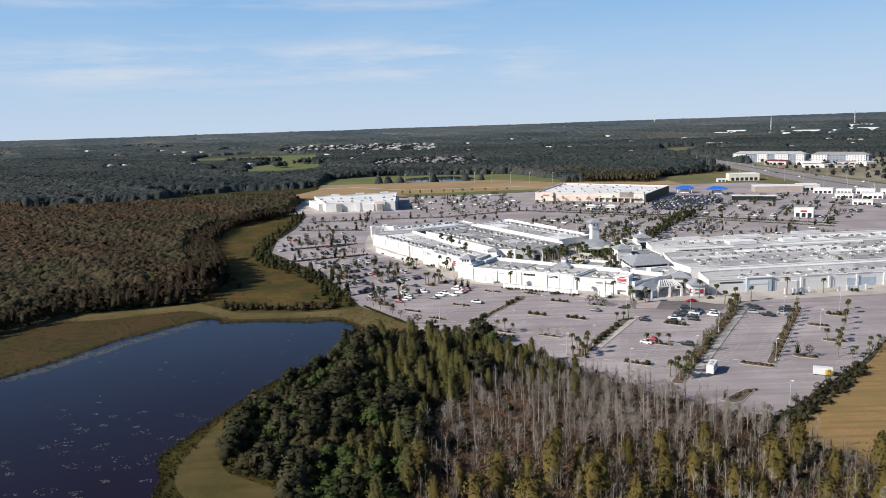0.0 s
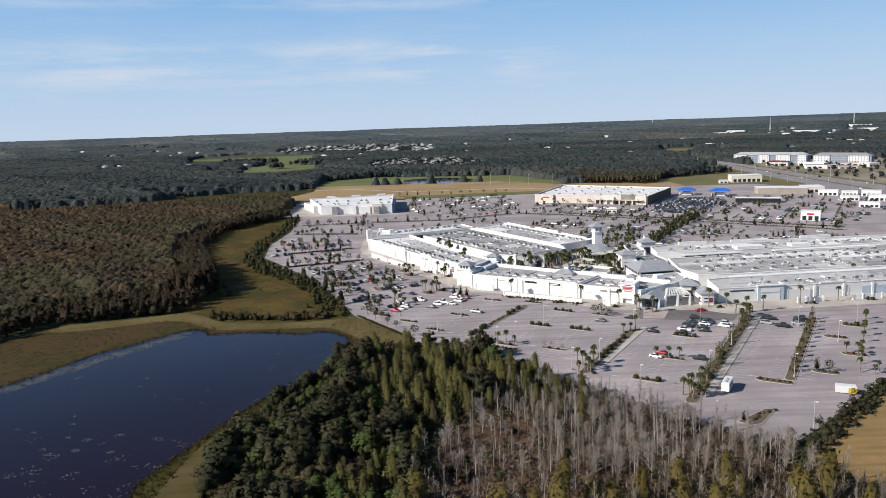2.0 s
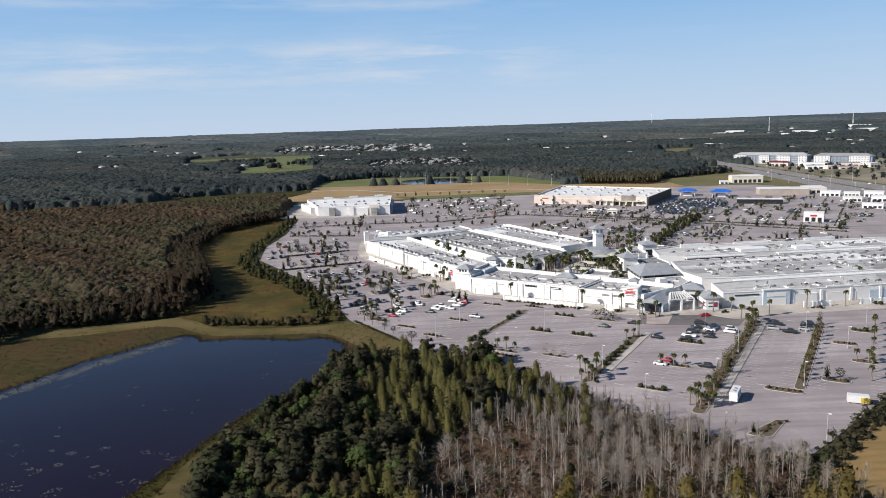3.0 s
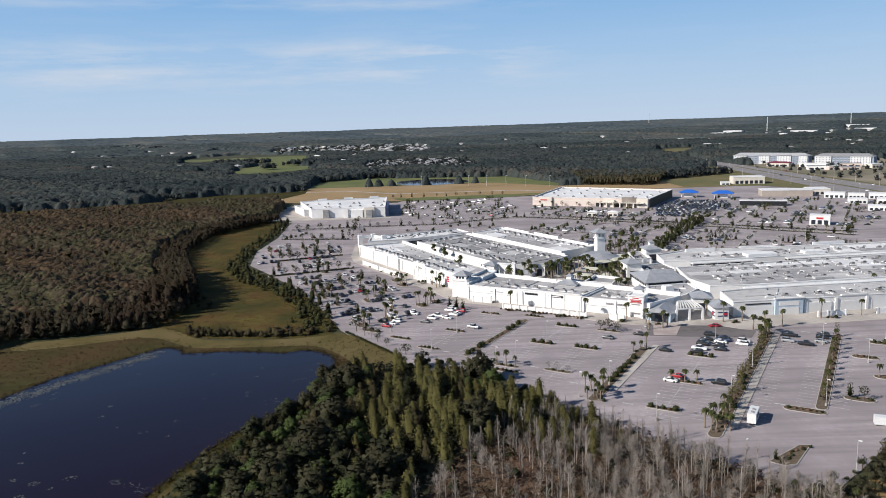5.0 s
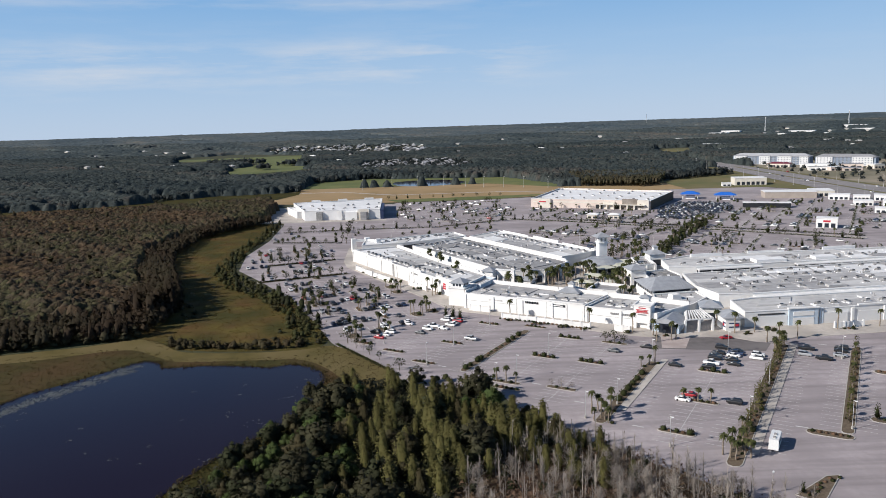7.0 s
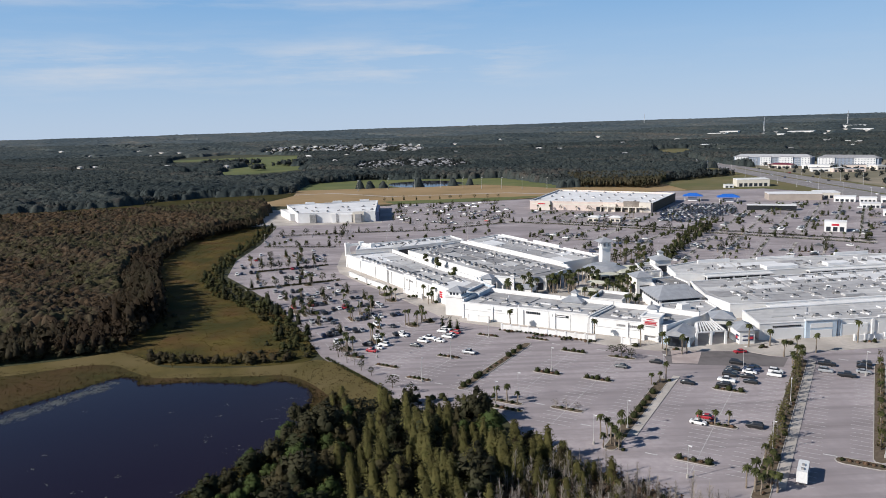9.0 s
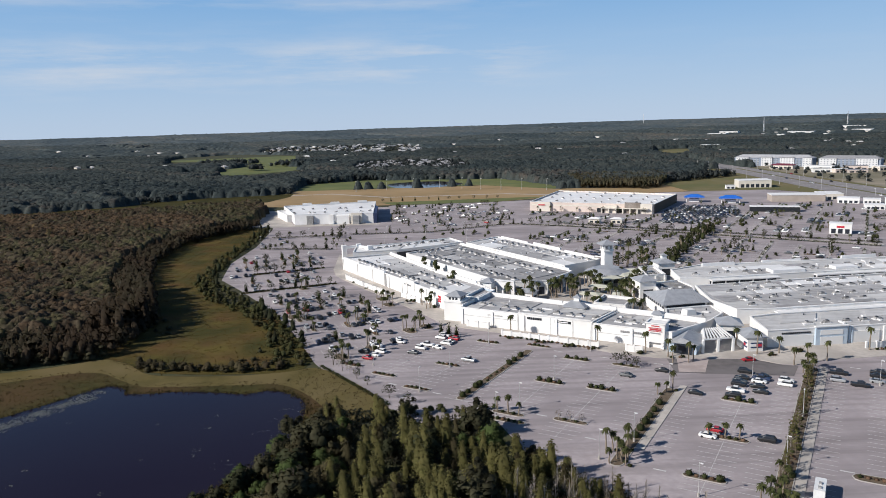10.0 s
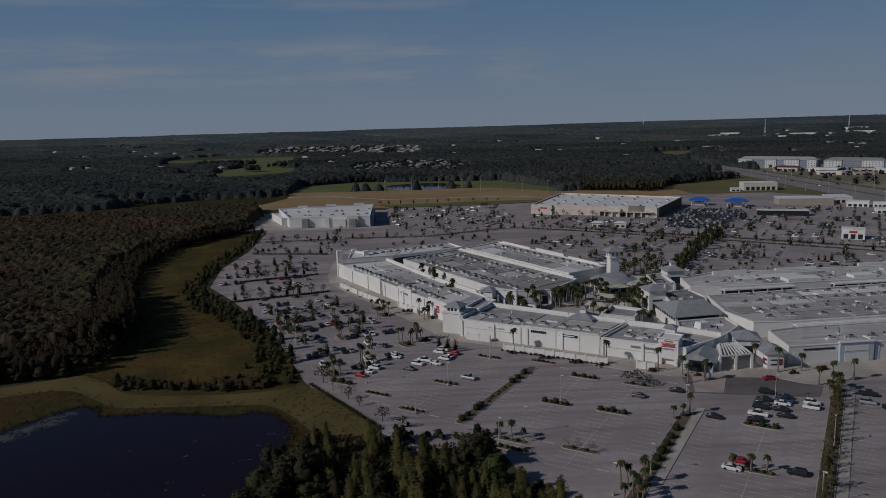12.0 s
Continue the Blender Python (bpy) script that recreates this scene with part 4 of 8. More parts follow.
# pale blue colours the link's walls as if they lay in shade
link = wing([(17.5, 404), (23.5, 399.5), (32, 414), (27, 421)], 8.6, "link building beside the corner tower, its shade coloured pale blue", wall=M_blue_panel_shade)

# the gate at the far end of the first wing
gate = new("entrance_gate")
for x, y in ((-53, 556), (-44, 560), (-36, 552)):
    s = Shape()
    s.box((x, y, 0), (3.0, 3.0, 9.0), 20)
    part("pier", s, M_white, gate)
s = Shape()
s.bar((-53, 556, 6.6), (-44, 560, 6.6), 1.2, 1.6)
part("beam", s, M_white, gate)
s = Shape()
s.bar((-44, 560, 6.6), (-36, 552, 6.6), 1.2, 1.6)
part("beam", s, M_white, gate)
tagged(gate, "white arched gateway at the end of the mall", "gate")

# the entrance: sign block, gabled porch, pergola and flagged pavilion
sb = new("sign_block")
sb_poly = [(82.4, 346.6), (88.2, 342.9), (91.6, 348.4), (85.8, 352.1)]
s = Shape()
s.prism(sb_poly, 2.6, 9.8)
part("wall", s, M_white, sb)
for p in inset(sb_poly, 0.7):
    s = Shape()
    s.box((p[0], p[1], 0), (1.2, 1.2, 2.6), -35)
    part("pier", s, M_white, sb)
s = Shape()
ring(s, inset(sb_poly, -0.4), inset(sb_poly, 0.3), 9.803, 10.2)
part("cornice", s, M_white, sb)
a, b = Vector(sb_poly[0]), Vector(sb_poly[1])
d = (b - a).normalized()
out = Vector((d.y, -d.x)) * 0.12
for z0, z1, f0, f1, mat in ((8.8, 9.15, 0.3, 0.72, M_sign_red), (8.1, 8.3, 0.14, 0.88, M_sign_red), (7.3, 7.9, 0.2, 0.82, M_sign_red), (6.9, 7.1, 0.14, 0.88, M_sign_red), (6.0, 6.4, 0.25, 0.78, M_roof_grey)):
    p, q = a.lerp(b, f0) + out, a.lerp(b, f1) + out
    s = Shape()
    s.bar((p.x, p.y, z0), (q.x, q.y, z0), 0.15, z1 - z0)
    part("sign_bar", s, mat, sb)
tagged(sb, "white sign block with faded red sign bars", "sign")
cup = new("roof_cupola")
s = Shape()
s.box((90.5, 357.5, 6.8), (3.6, 3.6, 3.4), -30)
part("wall", s, M_white, cup)
s = Shape()
hip_roof(s, (90.5, 357.5), 3.6, 3.6, 10.203, 1.4, -30, 0.5)
part("roof", s, M_metal_roof, cup)
tagged(cup, "small white cupola with a hipped roof on the wing", "cupola")

porch = new("entrance_porch")
s = Shape()
s.prism([(88.5, 341), (97.5, 335.5), (105, 349), (99, 352), (93, 350)], 0, 4.0)
# the blue of the porch wall is its shade, put into the colour
part("wall", s, M_blue_panel_shade, porch, "porch wall with its shade coloured pale blue")
s = Shape()
s.add([(88.0, 340.5, 4.0), (98.2, 334.6, 4.0), (93.1, 337.6, 6.2), (94.5, 351.5, 4.0), (104.8, 345.5, 4.0), (99.6, 348.6, 6.2)], [(0, 1, 2), (4, 3, 5), (0, 2, 5, 3), (2, 1, 4, 5), (1, 0, 3, 4)])
part("roof", s, M_metal_roof, porch)
s = Shape()
s.bar((90.5, 338.9, 0.2), (95.9, 335.8, 0.2), 0.6, 3.6)
part("doorway", s, M_glass, porch, "dark glazed doorway")
tagged(porch, "gabled entrance porch with a dark doorway", "porch")

perg = new("pergola")
cols = [(100.6, 337.4), (106.4, 338.1), (112.2, 338.8), (105.0, 350.0), (112.4, 351.0)]
for x, y in cols:
    s = Shape()
    s.box((x, y, 0), (0.8, 0.8, 5.1))
    part("column", s, M_white, perg)
for (x0, y0), (x1, y1) in ((cols[0], cols[2]), (cols[3], cols[4]), (cols[0], cols[3]), (cols[2], cols[4])):
    s = Shape()
    s.bar((x0, y0, 5.103), (x1, y1, 5.103), 0.5, 0.5)
    part("beam", s, M_white, perg)
for k in range(9):
    f = (k + 0.5) / 9
    p, q = Vector(cols[0]).lerp(Vector(cols[2]), f), Vector(cols[3]).lerp(Vector(cols[4]), f)
    s = Shape()
    s.bar((p.x, p.y, 5.61), (q.x, q.y, 5.61), 0.4, 0.35)
    part("slat", s, M_white, perg)
tagged(perg, "white slatted pergola over the mall entrance", "pergola")

fp = new("flag_pavilion")
fpoly = [(116.9, 337.2), (122.6, 337.2), (125.0, 346.5), (116.4, 347.0)]
s = Shape()
s.prism(fpoly, 0, 5.4)
part("wall", s, M_white, fp)
s = Shape()
hip_roof(s, (120.2, 342.0), 9.8, 7.2, 5.403, 2.3, 86, 0.6, 3.0)
part("roof", s, M_metal_roof, fp)
for side, f0, f1, z0, z1, mat in ((0, 0.2, 0.9, 1.6, 2.1, M_navy), (0, 0.2, 0.55, 2.1, 3.1, M_roof_white), (0, 0.55, 0.9, 2.1, 3.1, M_red), (0, 0.2, 0.9, 3.1, 3.6, M_navy), (3, 0.72, 0.96, 1.6, 2.1, M_navy), (3, 0.72, 0.84, 2.1, 3.1, M_red), (3, 0.72, 0.96, 3.1, 3.6, M_navy)):
    panel_on(fp, fpoly, side, f0, f1, z0, z1, mat, "sign_panel", "", 0.15)
tagged(fp, "white hip-roofed pavilion with navy and red sign panels", "pavilion")
# shade canopies and kiosks of the shopping streets
def shade_sail(x, y, w, d, h, turn, label):
    t = new("shade_canopy")
    co, si = math.cos(radians(turn)), math.sin(radians(turn))
    for a in (-0.45, 0.45):
        for b in (-0.4, 0.4):
            q = Shape()
            q.tube((x + a * w * co - b * d * si, y + a * w * si + b * d * co, 0.3), (x + a * w * co - b * d * si, y + a * w * si + b * d * co, h), 0.14, 0.14, 6)
            part("post", q, M_white, t)
    q = Shape()
    hip_roof(q, (x, y), w, d, h, 0.9, turn, 0.4, w * 0.5)
    part("cover", q, M_sail, t)
    return tagged(t, label, "canopy", group="shade canopies")


M_sail = surface("pale_canvas", (0.5, 0.49, 0.40), (0.58, 0.57, 0.47), 0.4, 0.9)
for x, y, w, d, h, turn in ((93, 450, 14, 8, 4.4, 20), (106, 458, 12, 8, 4.4, 30), (86, 434, 10, 6, 4.0, -30), (90, 416, 10, 5, 3.8, 70), (78, 420, 9, 5, 3.8, -30), (110, 470, 10, 6, 4.0, 0), (116, 436, 9, 6, 4.2, 10)):
    shade_sail(x, y, w, d, h, turn, "pale canvas canopy over the shopping street")
wing([(112, 444), (122, 446), (123, 468), (114, 466)], 6.4, "small white shop block between streets", pilasters=((0, 2),))
wing([(74, 396), (86, 389), (93, 402), (82, 410)], 5.6, "small white shop block beside the food hall", pilasters=((0, 2),))

# rooftop units
unit = new("rooftop_unit")
s = Shape()
s.box((0, 0, 0), (2.0, 1.5, 1.15))
s.box((-1.4, 0, 0), (0.8, 0.7, 0.8))
part("casing", s, M_unit, unit)
s = Shape()
s.box((0.1, 0, 0.0), (3.2, 2.2, 0.35))
part("curb", s, M_roof_white, unit, "white roof curb")
s = Shape()
s.box((0.4, 0, 1.153), (1.0, 1.1, 0.22), 0, 0.9)
part("fan_cowl", s, M_dark, unit, "dark fan cowl")
tagged(unit, "boxy grey rooftop air unit with a dark fan", "rooftop unit", group="rooftop units")
first = True
ru = random.Random(3)
for (x0, y0), (x1, y1), n, z, turn in (((-40, 511), (10, 424), 19, 6.85, -60), ((10, 508), (46, 443), 14, 6.5, -58), ((20, 540), (68, 456), 15, 6.5, -60), ((0, 524), (38, 452), 12, 6.5, -58), ((-5, 530), (13, 543), 5, 6.5, 35),
                                       ((45, 573), (94, 486), 15, 6.4, -62), ((22, 396), (70, 364), 10, 6.8, -30), ((66, 366), (97, 352), 5, 6.35, -30), ((141, 349), (290, 362), 20, 6.2, 5), ((136, 404), (290, 418), 24, 6.1, 5), ((132, 380), (290, 394), 15, 6.1, 5),
                                       ((133, 390), (290, 404), 21, 6.1, 5), ((134, 443), (290, 457), 20, 6.1, 5), ((-38, 551), (15, 578), 11, 6.2, 28), ((-5, 470), (18, 432), 6, 6.85, -60), ((140, 416), (290, 430), 16, 6.1, 5)):
    for i in range(n):
        f = (i + 0.5 + ru.uniform(-0.18, 0.18)) / n
        m = pose(x0 + (x1 - x0) * f + ru.uniform(-0.5, 0.5), y0 + (y1 - y0) * f + ru.uniform(-0.5, 0.5), z, 0, 0, turn + ru.choice((0, 0, 180)))
        if first:
            unit.matrix_basis, first = m, False
        else:
            copy_thing(unit, m)

# low white screen walls with planting in front of the wings
def screen_wall(a, b, h, label="low white stucco screen wall beside the mall"):
    t = new("screen_wall")
    a, b = Vector(a), Vector(b)
    s = Shape()
    s.bar((*a, 0.15), (*b, 0.15), 0.35, h)
    part("wall", s, M_white, t)
    n = max(2, int((b - a).length / 4))
    for i in range(n + 1):
        p = a.lerp(b, i / n)
        s = Shape()
        s.box((p.x, p.y, 0.15), (0.7, 0.7, h + 0.35), math.degrees(math.atan2((b - a).y, (b - a).x)))
        part("pier", s, M_white, t)
    return tagged(t, label, "wall", group="screen walls")


for a, b, h in (((-45, 490), (-34, 470), 2.6), ((-33, 468), (-21, 449), 2.6), ((-12, 442), (-3, 428), 2.4), ((17.5, 384.6), (26, 379.6), 2.6), ((30.6, 369), (64.8, 348.2), 2.2), ((74, 343), (79, 340), 2.6),
                ((160, 336), (172, 337), 2.4), ((186, 338), (200, 339.5), 2.4)):
    screen_wall(a, b, h)

BED_SHRUBS = [(30 + 34.5 * f, 367.6 - 20.8 * f) for f in (k / 22 for k in range(23))]

# pavements round the mall
def slab(name, poly, z0, z1, material, label, category="pavement"):
    s = Shape()
    s.prism(poly, z0, z1)
    me = s.mesh(name)
    b = bmesh.new()
    b.from_mesh(me)
    bmesh.ops.triangulate(b, faces=[q for q in b.faces if len(q.verts) > 4])
    bmesh.ops.recalc_face_normals(b, faces=b.faces)
    b.to_mesh(me)
    b.free()
    return tagged(part(name, me, material), label, category, kind="structure")


slab("pavement", [(-56, 520), (-52, 500), (-40, 476), (-16, 434), (-4, 412), (9, 386), (28, 374), (58, 350), (70, 340.5), (84, 333.5), (101, 331.5), (115, 329.5), (122, 323), (128, 321.5), (138, 325), (156, 326.5), (300, 339),
                  (300, 480), (128, 468), (100, 500), (50, 590), (15, 600), (-58, 570)], 0.0, 0.30, M_concrete, "pale concrete pavement round the outlet mall")
flat("entrance_road", [(86, 333), (101, 331), (115, 329), (122, 322.5), (127, 320), (121, 311), (108, 313.5), (95, 316), (84, 318.5)], 0.205, M_road, "dark new asphalt before the entrance", "road")
flat("crosswalk", [(85.5, 319), (94, 317.5), (100.5, 331.4), (89.5, 332.8)], 0.215, M_paver, "pale pinkish paved crossing before the entrance", "pavement")
flat("ring_road", [(-62, 500), (-44, 462), (-20, 420), (2, 378), (22, 364), (62, 339), (80, 330), (100, 326), (118, 325), (134, 320), (150, 324), (300, 338), (300, 349), (150, 333), (134, 330),
                   (120, 331), (100, 331), (86, 335), (66, 346.5), (28, 373), (8, 385), (-17, 433), (-41, 475), (-54, 500)], 0.19, M_asphalt, "grey asphalt ring road round the mall", "road")


# ---- the big stores ----
def store(poly, h, label, wall, roof, piers, units, band=None):
    t = wing(poly, h, label, wall, roof, name="big_store", cap=M_roof_white)
    t["category"], t["group"] = "store", "big stores"
    for side, f0, f1, hh, mat in piers:
        a, b = Vector(poly[side]), Vector(poly[(side + 1) % len(poly)])
        d = (b - a).normalized()
        out = Vector((d.y, -d.x))
        p, q = a.lerp(b, f0) + out * 1.2, a.lerp(b, f1) + out * 1.2
        s = Shape()
        s.bar((p.x, p.y, 0), (q.x, q.y, 0), 2.4, hh)
        part("facade_bay", s, mat, t)
    if band:
        panel_on(t, poly, band[0], band[1], band[2], h * 0.62, h * 0.75, band[3], "wall_band", "coloured wall band", 0.1)
    for i in range(units):
        f = (i % 8 + 0.5) / 8
        g = (i // 8 + 0.7) / (units // 8 + 1)
        p = Vector(poly[0]).lerp(Vector(poly[1]), f).lerp(Vector(poly[3]).lerp(Vector(poly[2]), f), g)
        copy_thing(unit, pose(p.x + ru.uniform(-3, 3), p.y + ru.uniform(-3, 3), h - 1.0, 0, 0, ru.uniform(0, 180)))
    return t


BIG = [(100, 780), (203, 726), (250, 805), (146, 880)]
bs = store(BIG, 8.5, "long tan store with a bright white flat roof", M_tan_wall, M_roof_white,
           ((0, 0.08, 0.18, 8.8, M_cream), (0, 0.62, 0.72, 7.0, M_cream), (0, 0.78, 0.9, 9.8, M_bark), (0, 0.9, 0.99, 9.0, M_cream)), 30, (0, 0.02, 0.6, M_cream))
panel_on(bs, BIG, 1, 0.0, 1.0, 0.2, 8.3, M_bark_dark, "side_wall", "dark brown panel over the side wall", 0.3)
for f0, f1 in ((0.56, 0.64), (0.66, 0.76), (0.8, 0.88)):
    panel_on(bs, BIG, 0, f0, f1, 0.3, 4.0, M_dark, "entrance", "dark entrance opening", 0.4)
panel_on(bs, BIG, 0, 0.08, 0.14, 5.6, 6.6, M_red, "sign_panel", "red sign panel", 2.7)
for k in range(6):
    panel_on(bs, BIG, 0, 0.6 + k * 0.055, 0.61 + k * 0.055, 0.2, 4.4, M_cream, "column", "", 5.0)
s = Shape()
s.bar((161, 745, 4.4), (198, 725.5, 4.4), 5.0, 0.5)
part("canopy", s, M_cream, bs)
LEFT = [(-116, 733), (-46, 728), (-50, 826), (-140, 810)]
ls = store(LEFT, 9.0, "white store with a navy end wall beside the field", M_roof_white, M_roof_white,
           ((0, 0.16, 0.24, 8.0, M_unit), (0, 0.44, 0.50, 8.4, M_white), (0, 0.54, 0.7, 7.6, M_white), (0, 0.72, 0.86, 9.6, M_cream), (2, 0.1, 0.2, 10.6, M_white), (2, 0.4, 0.5, 10.6, M_white), (2, 0.7, 0.8, 10.6, M_white)), 16)
panel_on(ls, LEFT, 1, 0.0, 0.6, 0.2, 8.8, M_navy, "end_wall", "navy end wall", 3.0)
panel_on(ls, LEFT, 0, 0.75, 0.83, 0.3, 7.5, M_roof_grey, "entrance", "grey entrance front", 5.2)
wing([(-143, 792), (-126, 750), (-118, 753), (-134, 796)], 6.6, "white loading annex beside the store", roof=M_roof_white)
APRON = [(-156, 722), (-119, 718), (-40, 716), (-40, 726), (-117, 731), (-142, 812), (-146, 848), (-162, 846)]
slab("pavement", APRON, 0.0, 0.22, M_concrete, "pale concrete apron beside the store")

# ---- plants, lamps and cars: one of each kind, to be copied ----
pick = random.Random(11)
AX_C, AX_S = math.cos(radians(58.5)), math.sin(radians(58.5))
LOT_Z = 0.15


def at_lot(u, v):
    """From the parking lot's own axes (u along the rows, v across them) to the plan."""
    return u * AX_C + v * AX_S, u * AX_S - v * AX_C


def at_west(a, b):
    """The same for the lot beside the first wing, whose rows lie at 20 degrees."""
    c, s = math.cos(radians(20)), math.sin(radians(20))
    return a * c - b * s, a * s + b * c


class Kind:
    """A thing built once and then copied to its places."""

    def __init__(self, builder):
        self.builder, self.first = builder, None

    def put(self, m, scale=1.0):
        if self.first is None:
            self.first = self.builder()
            ob = self.first
            ob.matrix_basis = m
        else:
            ob = copy_thing(self.first, m)
        ob.scale = (scale, scale, scale)
        return ob


def frond_crown(z, n, length, droop, width, seed):
    r = random.Random(seed)
    s = Shape()
    for i in range(n):
        ang = 2 * math.pi * (i + r.uniform(-0.3, 0.3)) / n * 1.618
        lift = r.uniform(-0.5, 1.0)
        d = Vector((math.cos(ang), math.sin(ang), 0))
        side = Vector((-d.y, d.x, 0))
        pts, L = [], length * r.uniform(0.8, 1.1)
        for k in range(4):
            f = k / 3
            w = width * (0.25, 1.0, 0.8, 0.1)[k]
            p = Vector((0, 0, z)) + d * L * f * (1 - 0.18 * f) + Vector((0, 0, L * (lift * f * 0.75 - droop * f * f)))
            pts += [p - side * w, p + side * w + Vector((0, 0, 0.12 * r.uniform(-1, 1)))]
        s.add(pts, [(0, 1, 3, 2), (2, 3, 5, 4), (4, 5, 7, 6)])
    return s


def palm_maker(height, n, length, seed, label):
    def make():
        t = new("palm_tree")
        r = random.Random(seed)
        s = Shape()
        p = Vector((0, 0, 0))
        for k in range(4):
            q = Vector((r.uniform(-0.12, 0.12), r.uniform(-0.12, 0.12), height * (k + 1) / 4))
            s.tube(p, q, 0.24 - 0.02 * k, 0.22 - 0.02 * k, 6)
            p = q
        part("trunk", s, M_palm_trunk, t)
        part("crown", frond_crown(height, n, length, 0.75, 0.25, seed), M_palm_leaf, t)
        return tagged(t, label, "palm tree", group="palms of the parking lot")
    return Kind(make)


PALMS = [palm_maker(4.2, 34, 1.45, 1, "short sabal palm with a round green crown"), palm_maker(5.6, 36, 1.6, 2, "sabal palm with a drooping green crown"), palm_maker(7.2, 36, 1.7, 3, "tall slender palm with a shaggy crown")]


def leafy_mesh(name, h, rad, count, leaf, cone, low, seed):
    r = np.random.default_rng(seed)
    v, f = cloud(np.array([[0.0, 0.0, 0.0]]), np.array([h]), np.array([rad]), count, leaf, cone, low, r)
    if cone > 0.4:
        n = 9
        q = np.array([(0.62 * rad * math.cos(2 * math.pi * i / n) * r.uniform(0.8, 1.1), 0.62 * rad * math.sin(2 * math.pi * i / n) * r.uniform(0.8, 1.1), h * (low + 0.03)) for i in range(n)] + [(0, 0, h * 0.9), (0, 0, h * low)])
        f = np.concatenate([f, np.array([(i, (i + 1) % n, n) for i in range(n)] + [((i + 1) % n, i, n + 1) for i in range(n)]) + len(v)])
        v = np.concatenate([v, q])
    if name == "shrub":
        a = np.arange(8) * math.pi / 4
        q = np.array([(0.8 * rad * math.cos(t) * w, 0.8 * rad * math.sin(t) * w, z * h) for z, w in ((0.0, 0.8), (0.3, 1.0), (0.65, 0.8)) for t in a] + [(0, 0, 0.88 * h)])
        g = [(8 * k + i, 8 * k + (i + 1) % 8, 8 * k + 8 + i) for k in range(2) for i in range(8)] + [(8 * k + (i + 1) % 8, 8 * k + 8 + (i + 1) % 8, 8 * k + 8 + i) for k in range(2) for i in range(8)] + [(16 + i, 16 + (i + 1) % 8, 24) for i in range(8)]
        f = np.concatenate([f, np.array(g) + len(v)])
        v = np.concatenate([v, q])
    return mesh_from(name, v, f, np.repeat([[0.0, 0.0, h * (low + (1 - low) * 0.35)]], len(v), axis=0))


def tree_maker(name, h, rad, count, leaf, cone, low, seed, material, label, bark=M_bark_dark, group="trees of the parking lot", trunk_r=0.16):
    def make():
        t = new(name)
        r = random.Random(seed)
        s = Shape()
        top = h * (0.85 if cone else 0.6)
        s.tube((0, 0, 0), (r.uniform(-0.1, 0.1), r.uniform(-0.1, 0.1), top), trunk_r, trunk_r * 0.35, 6)
        for k in range(6):
            z = h * r.uniform(low + 0.08, 0.6)
            ang = r.uniform(0, 6.28)
            s.tube((0, 0, z), (math.cos(ang) * rad * 0.6, math.sin(ang) * rad * 0.6, z + rad * r.uniform(0.2, 0.7)), trunk_r * 0.4, 0.03, 4)
        part("trunk", s, bark, t)
        part("crown", leafy_mesh("crown", h, rad, count, leaf, cone, low, seed), material, t)
        return tagged(t, label, "tree", group=group)
    return Kind(make)


LOT_TREES = [tree_maker("lot_tree", 4.8, 1.5, 150, 0.32, 0.0, 0.28, 21, M_shrub, "small dark green tree with an upright crown"),
             tree_maker("lot_tree", 6.2, 1.5, 150, 0.32, 0.6, 0.15, 22, M_shrub, "young evergreen tree with a pointed crown"),
             tree_maker("lot_tree", 5.2, 2.2, 190, 0.35, 0.0, 0.35, 23, M_leaf, "spreading young oak with dark leaves")]
SLIM_TREE = tree_maker("slim_tree", 6.4, 1.25, 170, 0.30, 0.35, 0.16, 25, M_cypress, "slim young tree with thin yellow-green leaves")
BARE_LOT_TREE = tree_maker("lot_tree", 4.6, 1.9, 90, 0.28, 0.0, 0.3, 24, M_twig, "nearly leafless young crape myrtle", M_bark)


SHRUB_COUNT = [0]
SHRUB_REST = {}


class ShrubKind(Kind):
    """A shrub; past the nearest few hundred the rest join one mesh for each look."""
    size = (1.0, 1.0)
    look = None

    def put(self, m, scale=1.0):
        SHRUB_COUNT[0] += 1
        if SHRUB_COUNT[0] <= 285 or self.first is None:
            return Kind.put(self, m, scale)
        p = m.translation
        SHRUB_REST.setdefault(self.look, []).append((p.x, p.y, p.z, self.size[0] * scale, self.size[1] * scale))


def shrub_maker(h, rad, count, leaf, seed, material, label):
    def make():
        ob = new("shrub", leafy_mesh("shrub", h, rad, count, leaf, 0.0, 0.02, seed))
        ob.data.materials.append(material)
        return tagged(ob, label, "shrub", group="shrubs of the parking lot")
    k = ShrubKind(make)
    k.size, k.look = (h, rad), material.name
    return k


ROUND_BUSH = shrub_maker(2.6, 1.6, 260, 0.24, 31, M_shrub, "large round clipped bush")
SHRUBS = [shrub_maker(0.7, 0.7, 60, 0.18, 32, M_shrub, "low green shrub on a planting island"), shrub_maker(0.6, 0.75, 60, 0.18, 33, M_scrub, "low brown ornamental grass clump"), shrub_maker(1.4, 1.0, 90, 0.22, 34, M_shrub, "dark green shrub on a planting bed")]


